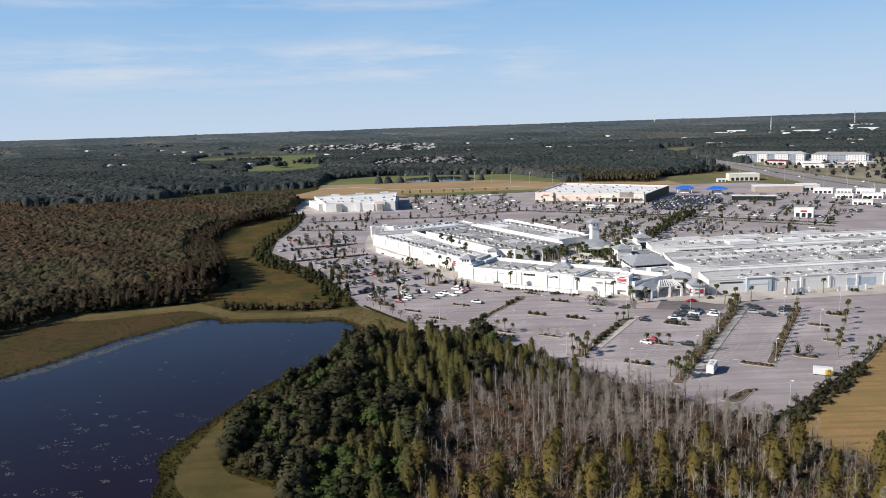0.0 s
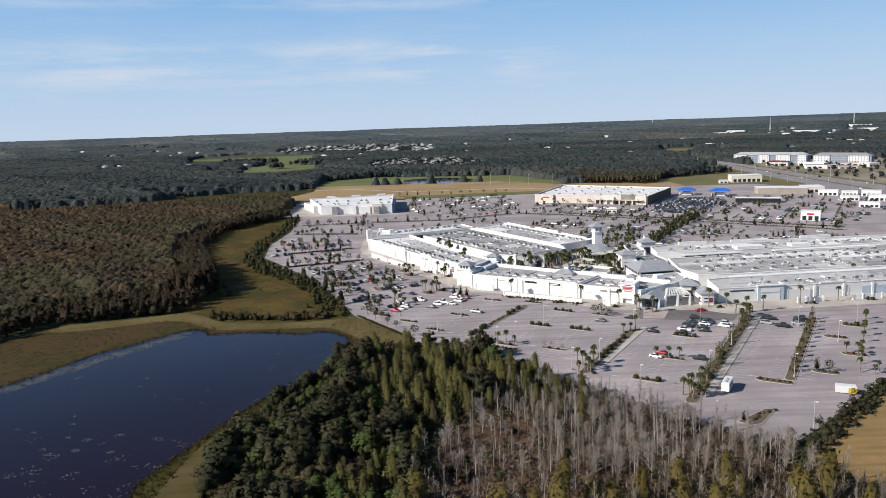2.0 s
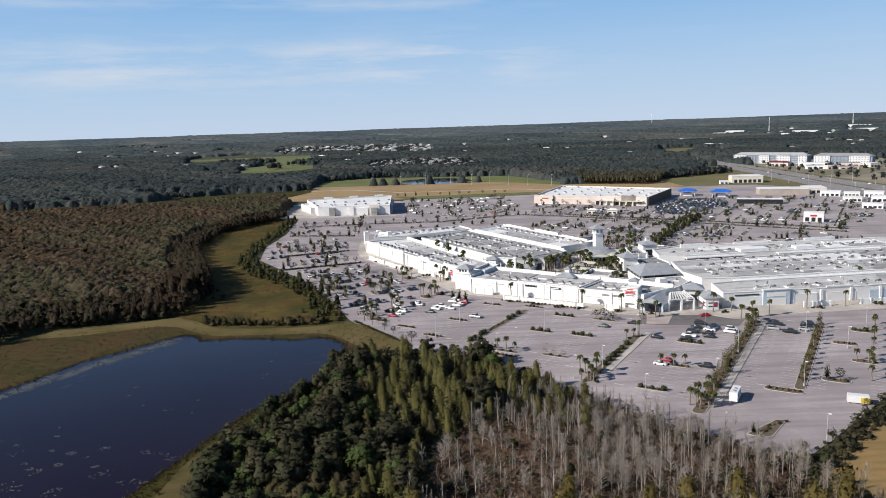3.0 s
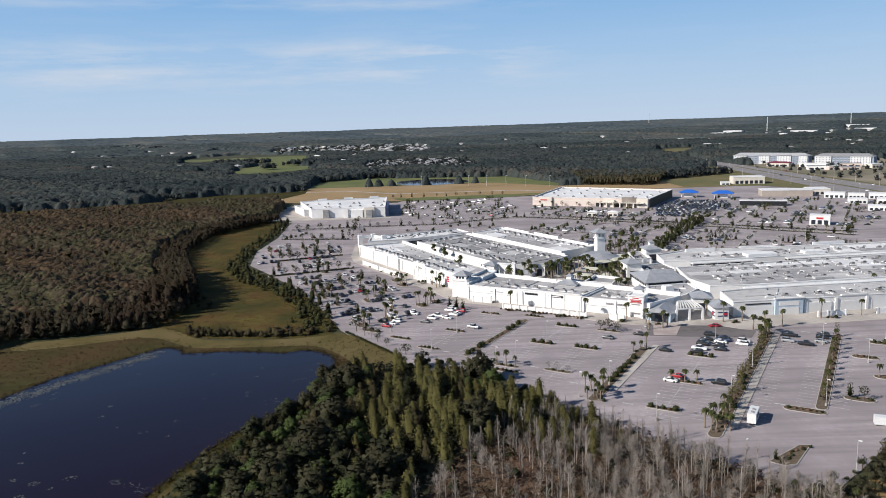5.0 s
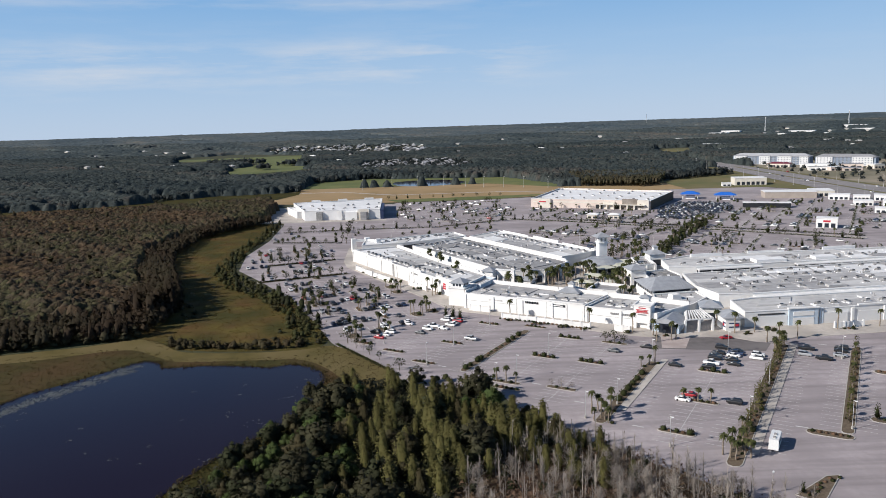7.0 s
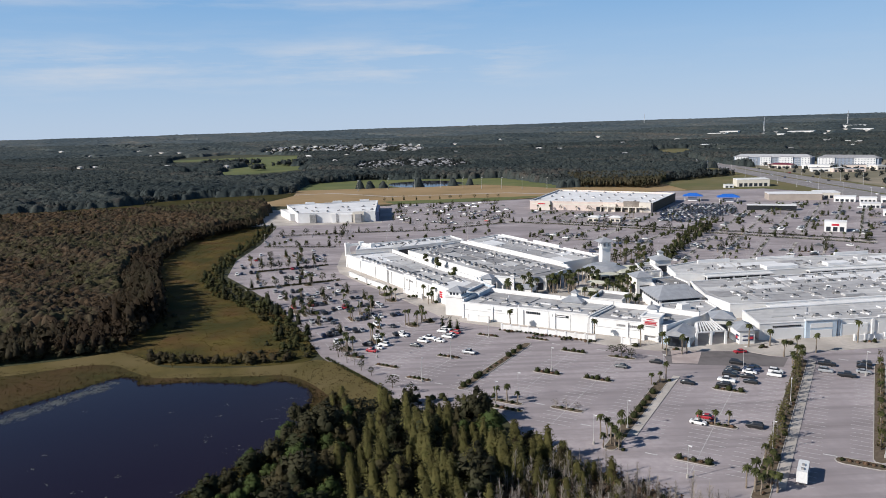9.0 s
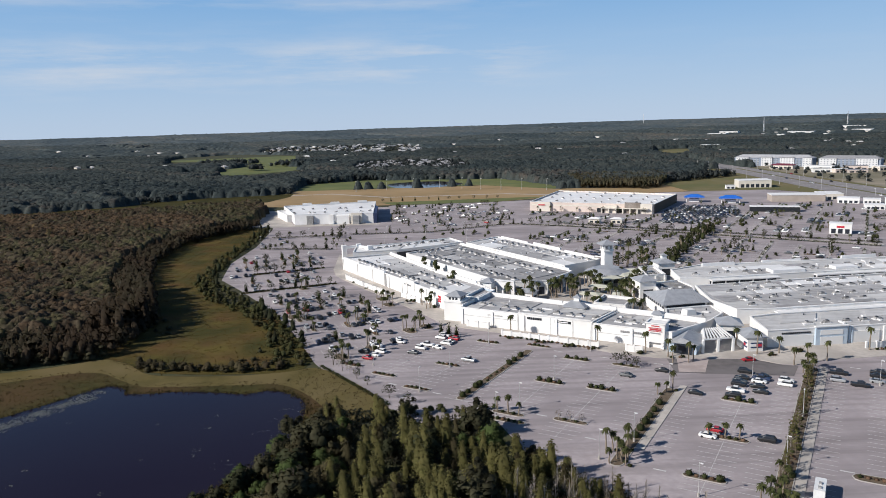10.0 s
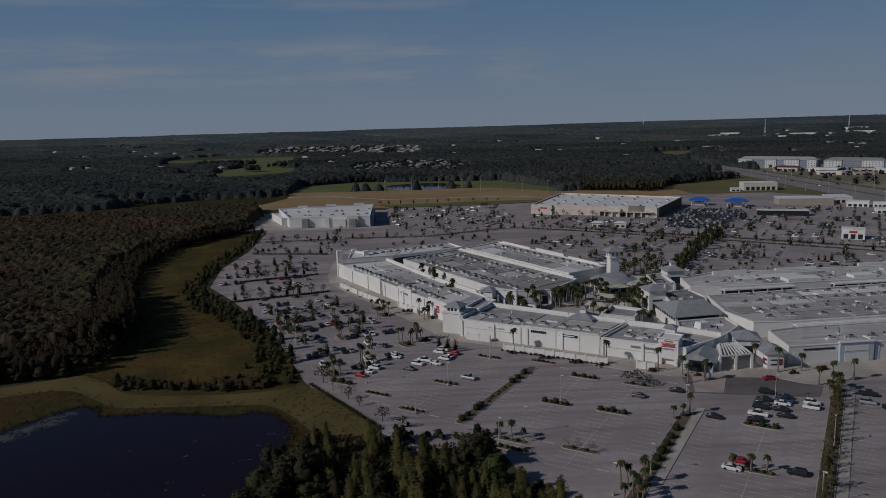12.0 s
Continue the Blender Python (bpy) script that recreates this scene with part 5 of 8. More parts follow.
def make_lamp():
    t = new("light_pole")
    s = Shape()
    s.tube((0, 0, 0), (0, 0, 0.9), 0.32, 0.32, 8)
    part("base", s, M_kerb, t, "round concrete base")
    s = Shape()
    s.tube((0, 0, 0.9), (0, 0, 8.2), 0.09, 0.06, 6)
    part("pole", s, M_roof_light, t)
    s = Shape()
    s.bar((-0.1, 0, 8.2), (0.45, 0, 8.2), 0.12, 0.1)
    s.box((0.55, 0, 8.06), (0.6, 0.36, 0.2))
    part("lamp_head", s, M_roof_white, t)
    return tagged(t, "white parking-lot light pole with one lamp head", "light pole", group="parking lot lights")


LAMP = Kind(make_lamp)


def car_paint(name, c, metal=0.0):
    return surface(name, c, tuple(x * 0.92 for x in c), 2.0, 0.38, metal=metal, spec=0.5)


PAINTS = {"white": car_paint("white_car_paint", (0.75, 0.75, 0.74)), "silver": car_paint("silver_car_paint", (0.42, 0.43, 0.44), 0.3), "black": car_paint("black_car_paint", (0.018, 0.018, 0.02)),
          "grey": car_paint("grey_car_paint", (0.11, 0.115, 0.12), 0.2), "red": car_paint("red_car_paint", (0.36, 0.02, 0.03)), "blue": car_paint("blue_car_paint", (0.02, 0.035, 0.085))}
M_tyre = surface("tyre_rubber", (0.02, 0.02, 0.02), (0.03, 0.03, 0.03), 5, 0.9)


def profile(s, stations, half):
    """A body swept along x: stations of x, width factor, bottom and top."""
    n = len(stations)
    pts = []
    for x, w, z0, z1 in stations:
        y = half * w
        pts += [(x, -y, z0), (x, -y, z0 + (z1 - z0) * 0.7), (x, -y * 0.9, z1), (x, y * 0.9, z1), (x, y, z0 + (z1 - z0) * 0.7), (x, y, z0)]
    f = []
    for i in range(n - 1):
        a, b = 6 * i, 6 * (i + 1)
        f += [(a + k, a + (k + 1) % 6, b + (k + 1) % 6, b + k) for k in range(6)]
    f += [(0, 5, 4, 3, 2, 1), tuple(6 * (n - 1) + k for k in range(6))]
    return s.add(pts, f)


def car_maker(kind, colour):
    def make():
        t = new("car")
        body, cabin = Shape(), Shape()
        if kind == "sedan":
            profile(body, [(-2.3, 0.82, 0.45, 0.85), (-2.1, 0.97, 0.25, 0.98), (-1.2, 1.0, 0.2, 1.0), (0.9, 1.0, 0.2, 0.98), (2.0, 0.96, 0.25, 0.82), (2.3, 0.8, 0.4, 0.66)], 0.9)
            profile(cabin, [(-1.75, 0.8, 0.96, 1.0), (-1.0, 0.8, 0.96, 1.4), (0.25, 0.8, 0.96, 1.42), (1.05, 0.8, 0.94, 0.98)], 0.9)
            rr, roof = 0.32, (-0.38, 1.35, 1.40)
        elif kind == "suv":
            profile(body, [(-2.3, 0.9, 0.5, 1.0), (-2.15, 0.98, 0.32, 1.12), (-1.0, 1.0, 0.28, 1.12), (1.0, 1.0, 0.28, 1.1), (2.0, 0.97, 0.32, 1.0), (2.3, 0.84, 0.45, 0.8)], 0.95)
            profile(cabin, [(-2.2, 0.84, 1.08, 1.14), (-1.85, 0.84, 1.08, 1.66), (0.35, 0.84, 1.08, 1.7), (1.1, 0.84, 1.06, 1.12)], 0.95)
            rr, roof = 0.37, (-0.75, 2.1, 1.685)
        else:
            profile(body, [(-2.8, 0.94, 0.5, 1.05), (-2.7, 0.98, 0.4, 1.12), (-0.9, 1.0, 0.35, 1.12), (1.3, 1.0, 0.35, 1.14), (2.5, 0.97, 0.4, 1.06), (2.75, 0.86, 0.5, 0.9)], 0.98)
            profile(cabin, [(-0.9, 0.86, 1.1, 1.8), (-0.75, 0.86, 1.1, 1.86), (0.8, 0.86, 1.1, 1.86), (1.5, 0.86, 1.08, 1.14)], 0.98)
            rr, roof = 0.4, (0.0, 1.5, 1.855)
        part("body", body, PAINTS[colour], t)
        part("glasshouse", cabin, M_glass, t, "dark tinted car glass")
        s = Shape()
        s.box((roof[0], 0, roof[2]), (roof[1], 1.36, 0.06), 0, 0.92)
        part("roof_panel", s, PAINTS[colour], t)
        for x in (-1.4, 1.4):
            for y in (-0.8, 0.8):
                s = Shape()
                s.tube((x, y - 0.12, rr), (x, y + 0.12, rr), rr, rr, 10)
                s.tube((x, y + 0.12, rr), (x, y - 0.12, rr), rr, rr, 10)
                wheel = part("wheel", s, M_tyre, t)
        return tagged(t, colour + " parked " + {"sedan": "sedan", "suv": "sport utility vehicle", "truck": "pickup truck"}[kind] + " on the asphalt", "car", group="parked cars")
    return Kind(make)


CARS = {}


def put_car(x, y, heading, colour, kind=None):
    kind = kind or pick.choice(("sedan", "suv", "sedan", "suv", "sedan", "suv", "truck"))
    if (kind, colour) not in CARS:
        CARS[kind, colour] = car_maker(kind, colour)
    return CARS[kind, colour].put(pose(x, y, LOT_Z, 0, 0, heading + pick.choice((0, 180)) + pick.uniform(-2, 2)))


# ---- planting islands and medians ----
def rounded_bed(c, w, d, turn, n=4):
    """The outline of a bed with round ends: w along turn, d across."""
    r = d / 2
    pts = []
    for cx, a0 in ((w / 2 - r, -90), (-w / 2 + r, 90)):
        for k in range(n + 1):
            a = radians(a0 + 180 * k / n)
            pts.append((cx + r * math.cos(a), r * math.sin(a)))
    co, si = math.cos(radians(turn)), math.sin(radians(turn))
    return [(c[0] + x * co - y * si, c[1] + x * si + y * co) for x, y in pts]


def island(poly, soil=M_mulch, label="kerbed planting island with mulch and shrubs"):
    t = new("planting_island")
    s = Shape()
    ring(s, poly, inset(poly, 0.22), LOT_Z - 0.05, LOT_Z + 0.16)
    part("kerb", s, M_kerb, t)
    s = Shape()
    s.prism(inset(poly, 0.23), LOT_Z - 0.05, LOT_Z + 0.12)
    part("bed", s, soil, t)
    return tagged(t, label, "planting bed", group="planting islands")


def plant_island(x, y, turn, length, width, what):
    island(rounded_bed((x, y), length, width, turn))
    co, si = math.cos(radians(turn)), math.sin(radians(turn))
    n = max(3, int(length / 1.9))
    for i in range(n):
        f = (i + 0.5) / n - 0.5
        px, py = x + co * f * (length - 1.6), y + si * f * (length - 1.6)
        if what == "low" or i % 2:
            pick.choice(SHRUBS[:2] if what != "bush" else SHRUBS).put(pose(px, py, LOT_Z + 0.1, 0, 0, pick.uniform(0, 360)), pick.uniform(0.8, 1.25))
        elif what == "palm" and i in (0, n // 2, n - 1) or what == "palms":
            pick.choice(PALMS[:2]).put(pose(px, py, LOT_Z + 0.1, 0, 0, pick.uniform(0, 360)), pick.uniform(0.85, 1.05))
        elif what == "bare":
            BARE_LOT_TREE.put(pose(px, py, LOT_Z + 0.1, 0, 0, pick.uniform(0, 360)), pick.uniform(0.6, 0.8))
        elif what == "tree":
            pick.choice(LOT_TREES).put(pose(px, py, LOT_Z + 0.1, 0, 0, pick.uniform(0, 360)), pick.uniform(0.7, 1.0))
        else:
            SHRUBS[2].put(pose(px, py, LOT_Z + 0.1, 0, 0, pick.uniform(0, 360)), pick.uniform(0.8, 1.3))


ACROSS = -31.5
for u, v, what in ((289, -129.5, "bush"), (259, -130.5, "palm"), (254, -128, "low"), (315, -129.5, "bush"), (290, -112, "bush"), (261.5, -112, "bare"), (315.5, -111.5, "tree"),
                   (269, -70, "low"), (298, -72, "bush"), (243.5, -71.5, "bush"), (265, -166.5, "low"), (290, -169, "low"), (320.5, -168, "low"), (271.5, -184, "low"), (321, -186, "tree"), (275, -201, "bush"), (324, -148, "low")):
    x, y = at_lot(u, v)
    plant_island(x, y, ACROSS, 10.5, 2.6, what)
for u, v in ((267, -75), (269, -71), (270, -67.5)):
    x, y = at_lot(u, v)
    PALMS[0].put(pose(x, y, LOT_Z, 0, 0, 40 * u), 0.95)

# medians along the rows
def median(u0, u1, v, width, soil=M_mulch):
    (x0, y0), (x1, y1) = at_lot(u0, v), at_lot(u1, v)
    island(rounded_bed(((x0 + x1) / 2, (y0 + y1) / 2), u1 - u0, width, 58.5), soil, "long kerbed planting median between parking rows")


def walkway(u0, u1, v, width):
    (x0, y0), (x1, y1) = at_lot(u0, v), at_lot(u1, v)
    s = Shape()
    s.bar((x0, y0, LOT_Z - 0.05), (x1, y1, LOT_Z - 0.05), width, 0.2)
    tagged(part("walkway", s, M_concrete), "pale concrete walkway beside a planted median", "pavement", kind="structure")


median(262, 318, -149, 3.2)
for u in (265, 269, 273, 277, 299, 304, 309):
    x, y = at_lot(u + pick.uniform(-0.7, 0.7), -149)
    ROUND_BUSH.put(pose(x, y, LOT_Z + 0.1, 0, 0, u * 9), pick.uniform(0.62, 0.82))
for k in range(8):
    x, y = at_lot(281 + k * 2.2, -149 + pick.uniform(-0.8, 0.8))
    SHRUBS[k % 2].put(pose(x, y, LOT_Z + 0.1, 0, 0, k * 50), pick.uniform(0.7, 1.0))
median(240, 300, -92.4, 3.6)
walkway(252, 304, -89.4, 2.2)
for u in (259, 264, 269, 274, 279, 285):
    x, y = at_lot(u, -92.4)
    ROUND_BUSH.put(pose(x, y, LOT_Z + 0.1, 0, 0, u * 9), pick.uniform(0.68, 0.86))
for u, v in ((246, -96.5), (244, -93), (241.5, -90), (243, -91.5), (247.5, -93), (250, -92), (293, -95), (296, -93), (298, -91.5), (241, -94), (248.5, -95.5), (245, -90.5)):
    x, y = at_lot(u, v)
    pick.choice(PALMS).put(pose(x, y, LOT_Z, 0, 0, u * 30), pick.uniform(0.8, 1.0))
    if pick.random() < 0.8:
        SHRUBS[0].put(pose(x + 0.9, y - 0.5, LOT_Z + 0.1), 1.1)
median(229, 340, -54.6, 4.0)
walkway(238, 342, -51.2, 2.4)
for k in range(40):
    x, y = at_lot(234 + k * 2.6 + pick.uniform(-0.8, 0.8), -54.6 + pick.uniform(-1.5, 1.5))
    pick.choice((SHRUBS[0], SHRUBS[1], SHRUBS[1], SHRUBS[2])).put(pose(x, y, LOT_Z + 0.1, 0, 0, k * 50), pick.uniform(0.7, 1.2))
for u, v in ((235, -58), (234, -56), (233, -54.5), (236, -51.5), (237, -53), (238.5, -56.5), (239.5, -54), (250, -54), (252, -56), (328, -56), (331, -54), (333, -57), (336, -54.5), (338, -56)):
    x, y = at_lot(u, v)
    pick.choice(PALMS[:2]).put(pose(x, y, LOT_Z, 0, 0, u * 30), pick.uniform(0.9, 1.1))
for u in range(246, 340, 4):
    x, y = at_lot(u + pick.uniform(-1.2, 1.2), -54.6 + pick.uniform(-0.9, 0.9))
    (BARE_LOT_TREE if u % 5 == 0 else SLIM_TREE).put(pose(x, y, LOT_Z, 0, 0, u * 31), pick.uniform(0.75, 1.05))
median(262, 345, -31, 3.4)
plant_island(*at_lot(260, -35), ACROSS, 12, 4.0, "low")
for u in range(270, 344, 6):
    x, y = at_lot(u + pick.uniform(-1, 1), -31)
    (SLIM_TREE if u % 4 == 2 else pick.choice(PALMS[:2])).put(pose(x, y, LOT_Z, 0, 0, u * 31), pick.uniform(0.7, 0.95))
    SHRUBS[1].put(pose(x + 1.5, y + 1.5, LOT_Z + 0.1), 1.2)
island([at_lot(u, v) for u, v in ((221, -40), (220, -36), (222.5, -33.5), (236, -31.5), (234, -34.5))])
for k in range(11):
    x, y = at_lot(222 + k * 1.2, -37.5 + k * 0.5 + pick.uniform(-0.9, 0.9))
    SHRUBS[k % 2].put(pose(x, y, LOT_Z + 0.1), pick.uniform(0.7, 1.0))
x, y = at_lot(222.5, -38.5)
LOT_TREES[1].put(pose(x, y, LOT_Z), 0.5)
for u, v, what in ((276, -21.5, "tree"), (320, -21, "low"), (300, -14, "palm"), (340, -16, "bush")):
    x, y = at_lot(u, v)
    plant_island(x, y, ACROSS, 9, 4.2, what)
for u in range(280, 360, 9):
    x, y = at_lot(u, -12)
    pick.choice(PALMS[:2]).put(pose(x, y, LOT_Z, 0, 0, u), pick.uniform(0.8, 1.0))
for u, v in ((263, -164), (288, -167), (254, -132), (319, -167), (242, -97), (256, -92), (278, -193), (326, -128), (264, -129), (292, -129), (234, -71), (258, -55), (224, -21), (213, -44), (266, -30), (314, -20), (293, -54), (300, -93), (320, -71), (330, -35), (345, -15)):
    x, y = at_lot(u, v)
    LAMP.put(pose(x, y, LOT_Z, 0, 0, 58.5 if int(u) % 2 else -31.5))

# ---- painted stalls and parked cars ----
MALL_ZONE = [(-62, 500), (-44, 460), (-20, 418), (2, 376), (22, 362), (62, 337), (80, 328), (118, 323), (134, 318), (150, 322), (310, 336), (310, 484), (128, 470), (104, 506), (54, 598), (15, 604), (-64, 578)]
STORE_ZONE = [[(96, 774), (204, 718), (256, 805), (146, 886)], [(-160, 712), (-30, 712), (-34, 848), (-160, 848)]]
ZONE_W = [(-40, 348), (2, 374), (-44, 458), (-62, 498), (-66, 580), (-118, 590), (-122, 552), (-114, 502), (-95, 471), (-69, 424), (-50, 378)]
ZONE_N = [(-124, 606), (-68, 590), (15, 612), (50, 606), (64, 676), (0, 650), (-60, 652), (-126, 690)]
ZONE_N2 = [(-26, 722), (0, 668), (62, 690), (88, 780), (70, 855), (-34, 852)]
ZONE_NE = [(112, 520), (134, 478), (300, 492), (284, 524), (112, 655), (70, 600)]
ZONE_BIG = [(92, 705), (116, 676), (288, 545), (400, 640), (420, 740), (268, 790), (208, 716), (96, 772)]
AVENUE = [(138, 505), (146, 500), (222, 630), (212, 640)]
lines = Shape()
parked = []


def stalls(to_plan, axis, row, s0, s1, zone, chance, both=True, pitch=2.74, lined=True):
    """A double row of stalls with its painted lines; some hold a car."""
    n = int((s1 - s0) / pitch)
    for i in range(n):
        s = s0 + i * pitch
        for sign in (-1, 1) if both else (1,):
            p, q = to_plan(s, row), to_plan(s, row + sign * 5.2)
            c = to_plan(s + pitch / 2, row + sign * 2.8)
            if zone is not None and not (inside(*c, zone) and inside(*q, zone)):
                continue
            if zone is not None and (inside(*c, MALL_ZONE) or any(inside(*c, z) for z in STORE_ZONE) or inside(*c, AVENUE)):
                continue
            if lined:
                lines.bar((*p, LOT_Z + 0.004), (*q, LOT_Z + 0.004), 0.13, 0.004)
                if sign == 1 and both:
                    e = to_plan(s + pitch, row)
                    lines.bar((*p, LOT_Z + 0.004), (*e, LOT_Z + 0.004), 0.1, 0.004)
            busy = zone not in (ZONE_NE, ZONE_BIG) or math.sin(c[0] / 13) * math.cos(c[1] / 11 + 1) > 0.35
            if busy and pick.random() < chance:
                parked.append((c[0], c[1], axis + 90))


for row, s0, s1 in ((-112, 250, 318), (-130, 256, 318), (-149, 262, 318), (-167, 256, 324), (-184.5, 266, 324), (-71, 236, 328), (-202, 276, 322)):
    stalls(at_lot, 58.5, row, s0, s1, None, 0.0)
for row, sign, s0, s1 in ((-96, -1, 254, 300), (-87.4, 1, 254, 306), (-58.3, -1, 240, 330), (-49.2, 1, 242, 338), (-32.8, -1, 266, 344), (-29.2, 1, 266, 344), (-12, 1, 262, 350)):
    stalls(lambda u, w, row=row, sign=sign: at_lot(u, row + sign * (w - row)), 58.5, row, s0, s1, None, 0.0, False)
for b in (346, 364, 382, 400, 418, 436, 452):
    stalls(at_west, 20, b, 40, 200, ZONE_W, 0.30)
for b in (468, 486, 502, 516, 534, 552, 570):
    stalls(at_west, 20, b, 40, 200, ZONE_W, 0.16)
for b in (616, 634, 652, 670):
    stalls(at_west, 0, b - 20, -160, 120, ZONE_N, 0.14)
for v in range(-470, -300, 18):
    stalls(at_lot, 58.5, v, 560, 800, ZONE_N2, 0.10)
for v in range(-260, 60, 18):
    stalls(at_lot, 58.5, v, 380, 640, ZONE_NE, 0.34)
big_cars = len(parked)
for v in range(-330, 60, 18):
    stalls(at_lot, 58.5, v, 480, 900, ZONE_BIG, 0.5 if -300 < v < -150 else 0.34)
parked = [q for q in parked if not inside(q[0], q[1], CAR_PACK)]
for u in range(540, 900, 15):
    stalls(lambda v, w: at_lot(w, v), -31.5, u, -330, 0, CAR_PACK, 0.85, lined=False)
for u, v in ((257, -139), (262, -121), (253, -103), (243, -82), (264, -158), (265, -176), (321, -121), (321, -139), (327, -158), (322, -102), (331, -82), (329, -62), (345, -42), (262, -42), (345, -20)):
    lines.bar((*at_lot(u, v - 1.6), LOT_Z + 0.004), (*at_lot(u, v + 1.6), LOT_Z + 0.004), 0.5, 0.004)
tagged(part("stall_lines", lines, M_paint), "faded white painted parking stall lines", "road marking", kind="structure")

NEAR_CARS = [(318.3, -74, "black"), (311.5, -74, "black"), (305.6, -74, "white"), (300.8, -74, "black"), (322.7, -68.6, "black"), (317.1, -68.6, "white"), (312.1, -68.6, "black"), (307.5, -67, "black"),
             (321.3, -61, "white"), (317.5, -61, "white"), (314.8, -74.2, "grey"), (319.8, -68.4, "blue"), (325, -74, "black"), (298.3, -84.6, "black"), (272.3, -74.2, "red"), (267.5, -75.2, "white"), (314.6, -99, "black"), (305, -108.5, "grey"),
             (271.6, -61, "black"), (336.1, -46.6, "black"), (328.8, -46.6, "silver"), (326.5, -40.3, "black"), (341.5, -35.6, "black"), (332.5, -35.6, "silver"), (338, -35.6, "black"), (296.6, -164, "silver")]
for u, v, colour in NEAR_CARS:
    x, y = at_lot(u, v)
    put_car(x, y, ACROSS, colour)
for u, v, colour in ((317, -187.4, "white"), (320.3, -187.4, "white"), (317.5, -181.7, "red"), (306.3, -187.4, "white"), (311.1, -181.7, "white"), (305.1, -181.7, "white"), (301.8, -187.4, "white"), (295.8, -187.4, "grey"), (314, -181.7, "silver"),
                     (305.3, -199.2, "white"), (291.5, -199.2, "white"), (287.3, -199, "white"), (283, -199, "red"), (296.6, -205, "white"), (288.8, -205, "black")):
    x, y = at_lot(u, v)
    put_car(x, y, ACROSS, colour)
put_car(113, 327.5, 4, "red", "sedan")
MIX = ("white", "black", "silver", "black", "black", "white", "red", "blue", "white", "silver")
single = parked[:big_cars:2][:100]
for x, y, h in single:
    put_car(x, y, h, pick.choice(MIX))

# the cars before the big store, too many to count
def car_heap(name, places, paint, label):
    s, g = Shape(), Shape()
    for x, y, h in places:
        c, si = math.cos(radians(h)), math.sin(radians(h))
        for to, st, half in ((s, [(-2.25, 0.85, 0.3, 0.8), (-2.0, 1.0, 0.25, 0.95), (1.0, 1.0, 0.25, 0.98), (2.25, 0.85, 0.3, 0.75)], 0.9), (g, [(-1.8, 0.8, 0.9, 0.98), (-1.2, 0.8, 0.9, 1.45), (0.3, 0.8, 0.9, 1.45), (1.0, 0.8, 0.9, 0.98)], 0.9)):
            q = Shape()
            profile(q, st, half)
            to.add([(x + a * c - b * si, y + a * si + b * c, z + LOT_Z) for a, b, z in q.v], q.f)
        s.box((x - 0.4 * c, y - 0.4 * si, LOT_Z + 1.44), (1.3, 1.3, 0.05), h)
    tagged(part(name, s, paint), label, "cars", kind="stuff")
    tagged(part(name + "_glass", g, M_glass), "dark glass of " + label, "cars", kind="stuff")


far_cars = parked[big_cars:] + [q for q in parked[:big_cars] if q not in single]
pick.shuffle(far_cars)
for k, colour in enumerate(("black", "grey", "white", "black", "silver", "grey", "blue")):
    car_heap("distant_cars", far_cars[k::7], PAINTS[colour], colour + " cars parked in rows in the outer lots")

# ---- trees of the outer lots ----
def row_of(kinds, a, b, n, spread=1.0, s0=0.8, s1=1.1):
    for i in range(n):
        f = (i + 0.5) / n
        x, y = a[0] + (b[0] - a[0]) * f + pick.uniform(-spread, spread), a[1] + (b[1] - a[1]) * f + pick.uniform(-spread, spread)
        pick.choice(kinds).put(pose(x, y, LOT_Z, 0, 0, pick.uniform(0, 360)), pick.uniform(s0, s1))


def hedge(a, b, width, h, label="low dark clipped hedge in the parking lot", material=M_shrub):
    a, b = np.array(a, float), np.array(b, float)
    n = int(np.linalg.norm(b - a) / 0.9) + 2
    f = np.linspace(0, 1, n)[:, None]
    p = a + (b - a) * f
    v, q = cloud(np.concatenate([p, np.full((n, 1), LOT_Z)], 1), np.full(n, h), np.full(n, width / 2), 26, 0.32, 0.0, 0.0)
    return tagged(part("hedge", mesh_from("hedge", v, q), material), label, "hedge", group="hedges")


for b, a0, a1 in ((468, 66, 118), (516, 78, 122)):
    island([at_west(a0, b - 2.2), at_west(a1, b - 2.2), at_west(a1, b + 2.2), at_west(a0, b + 2.2)], M_grass_levee, "grassy strip between parking rows")
    hedge(at_west(a0 + 1, b), at_west(a1 - 1, b), 1.4, 0.9)
    row_of(LOT_TREES, at_west(a0, b), at_west(a1, b), 8, 0.6, 0.9, 1.2)
for b, n in ((364, 3), (382, 4), (400, 5), (418, 6), (436, 6), (492, 6), (540, 6), (560, 6)):
    for k in range(n):
        x, y = at_west(76 + (48 * k / n) + pick.uniform(-3, 3), b)
        if inside(x, y, ZONE_W):
            plant_island(x, y, 110, 9, 2.4, pick.choice(("tree", "low", "tree", "palm")))
for x, y in ((-32, 349), (-21, 358), (-7, 381), (0, 386), (-29, 402), (-18, 427), (-22, 439), (3, 419), (-61, 410), (-54, 407), (-66, 470), (-84, 548)):
    island(rounded_bed((x, y), 9, 5, 118), M_mulch)
    for k in range(4):
        pick.choice(PALMS).put(pose(x + pick.uniform(-3, 3), y + pick.uniform(-3, 3), LOT_Z, 0, 0, pick.uniform(0, 360)), pick.uniform(0.85, 1.15))
    SHRUBS[2].put(pose(x + 1, y - 1, LOT_Z + 0.1), 1.2)
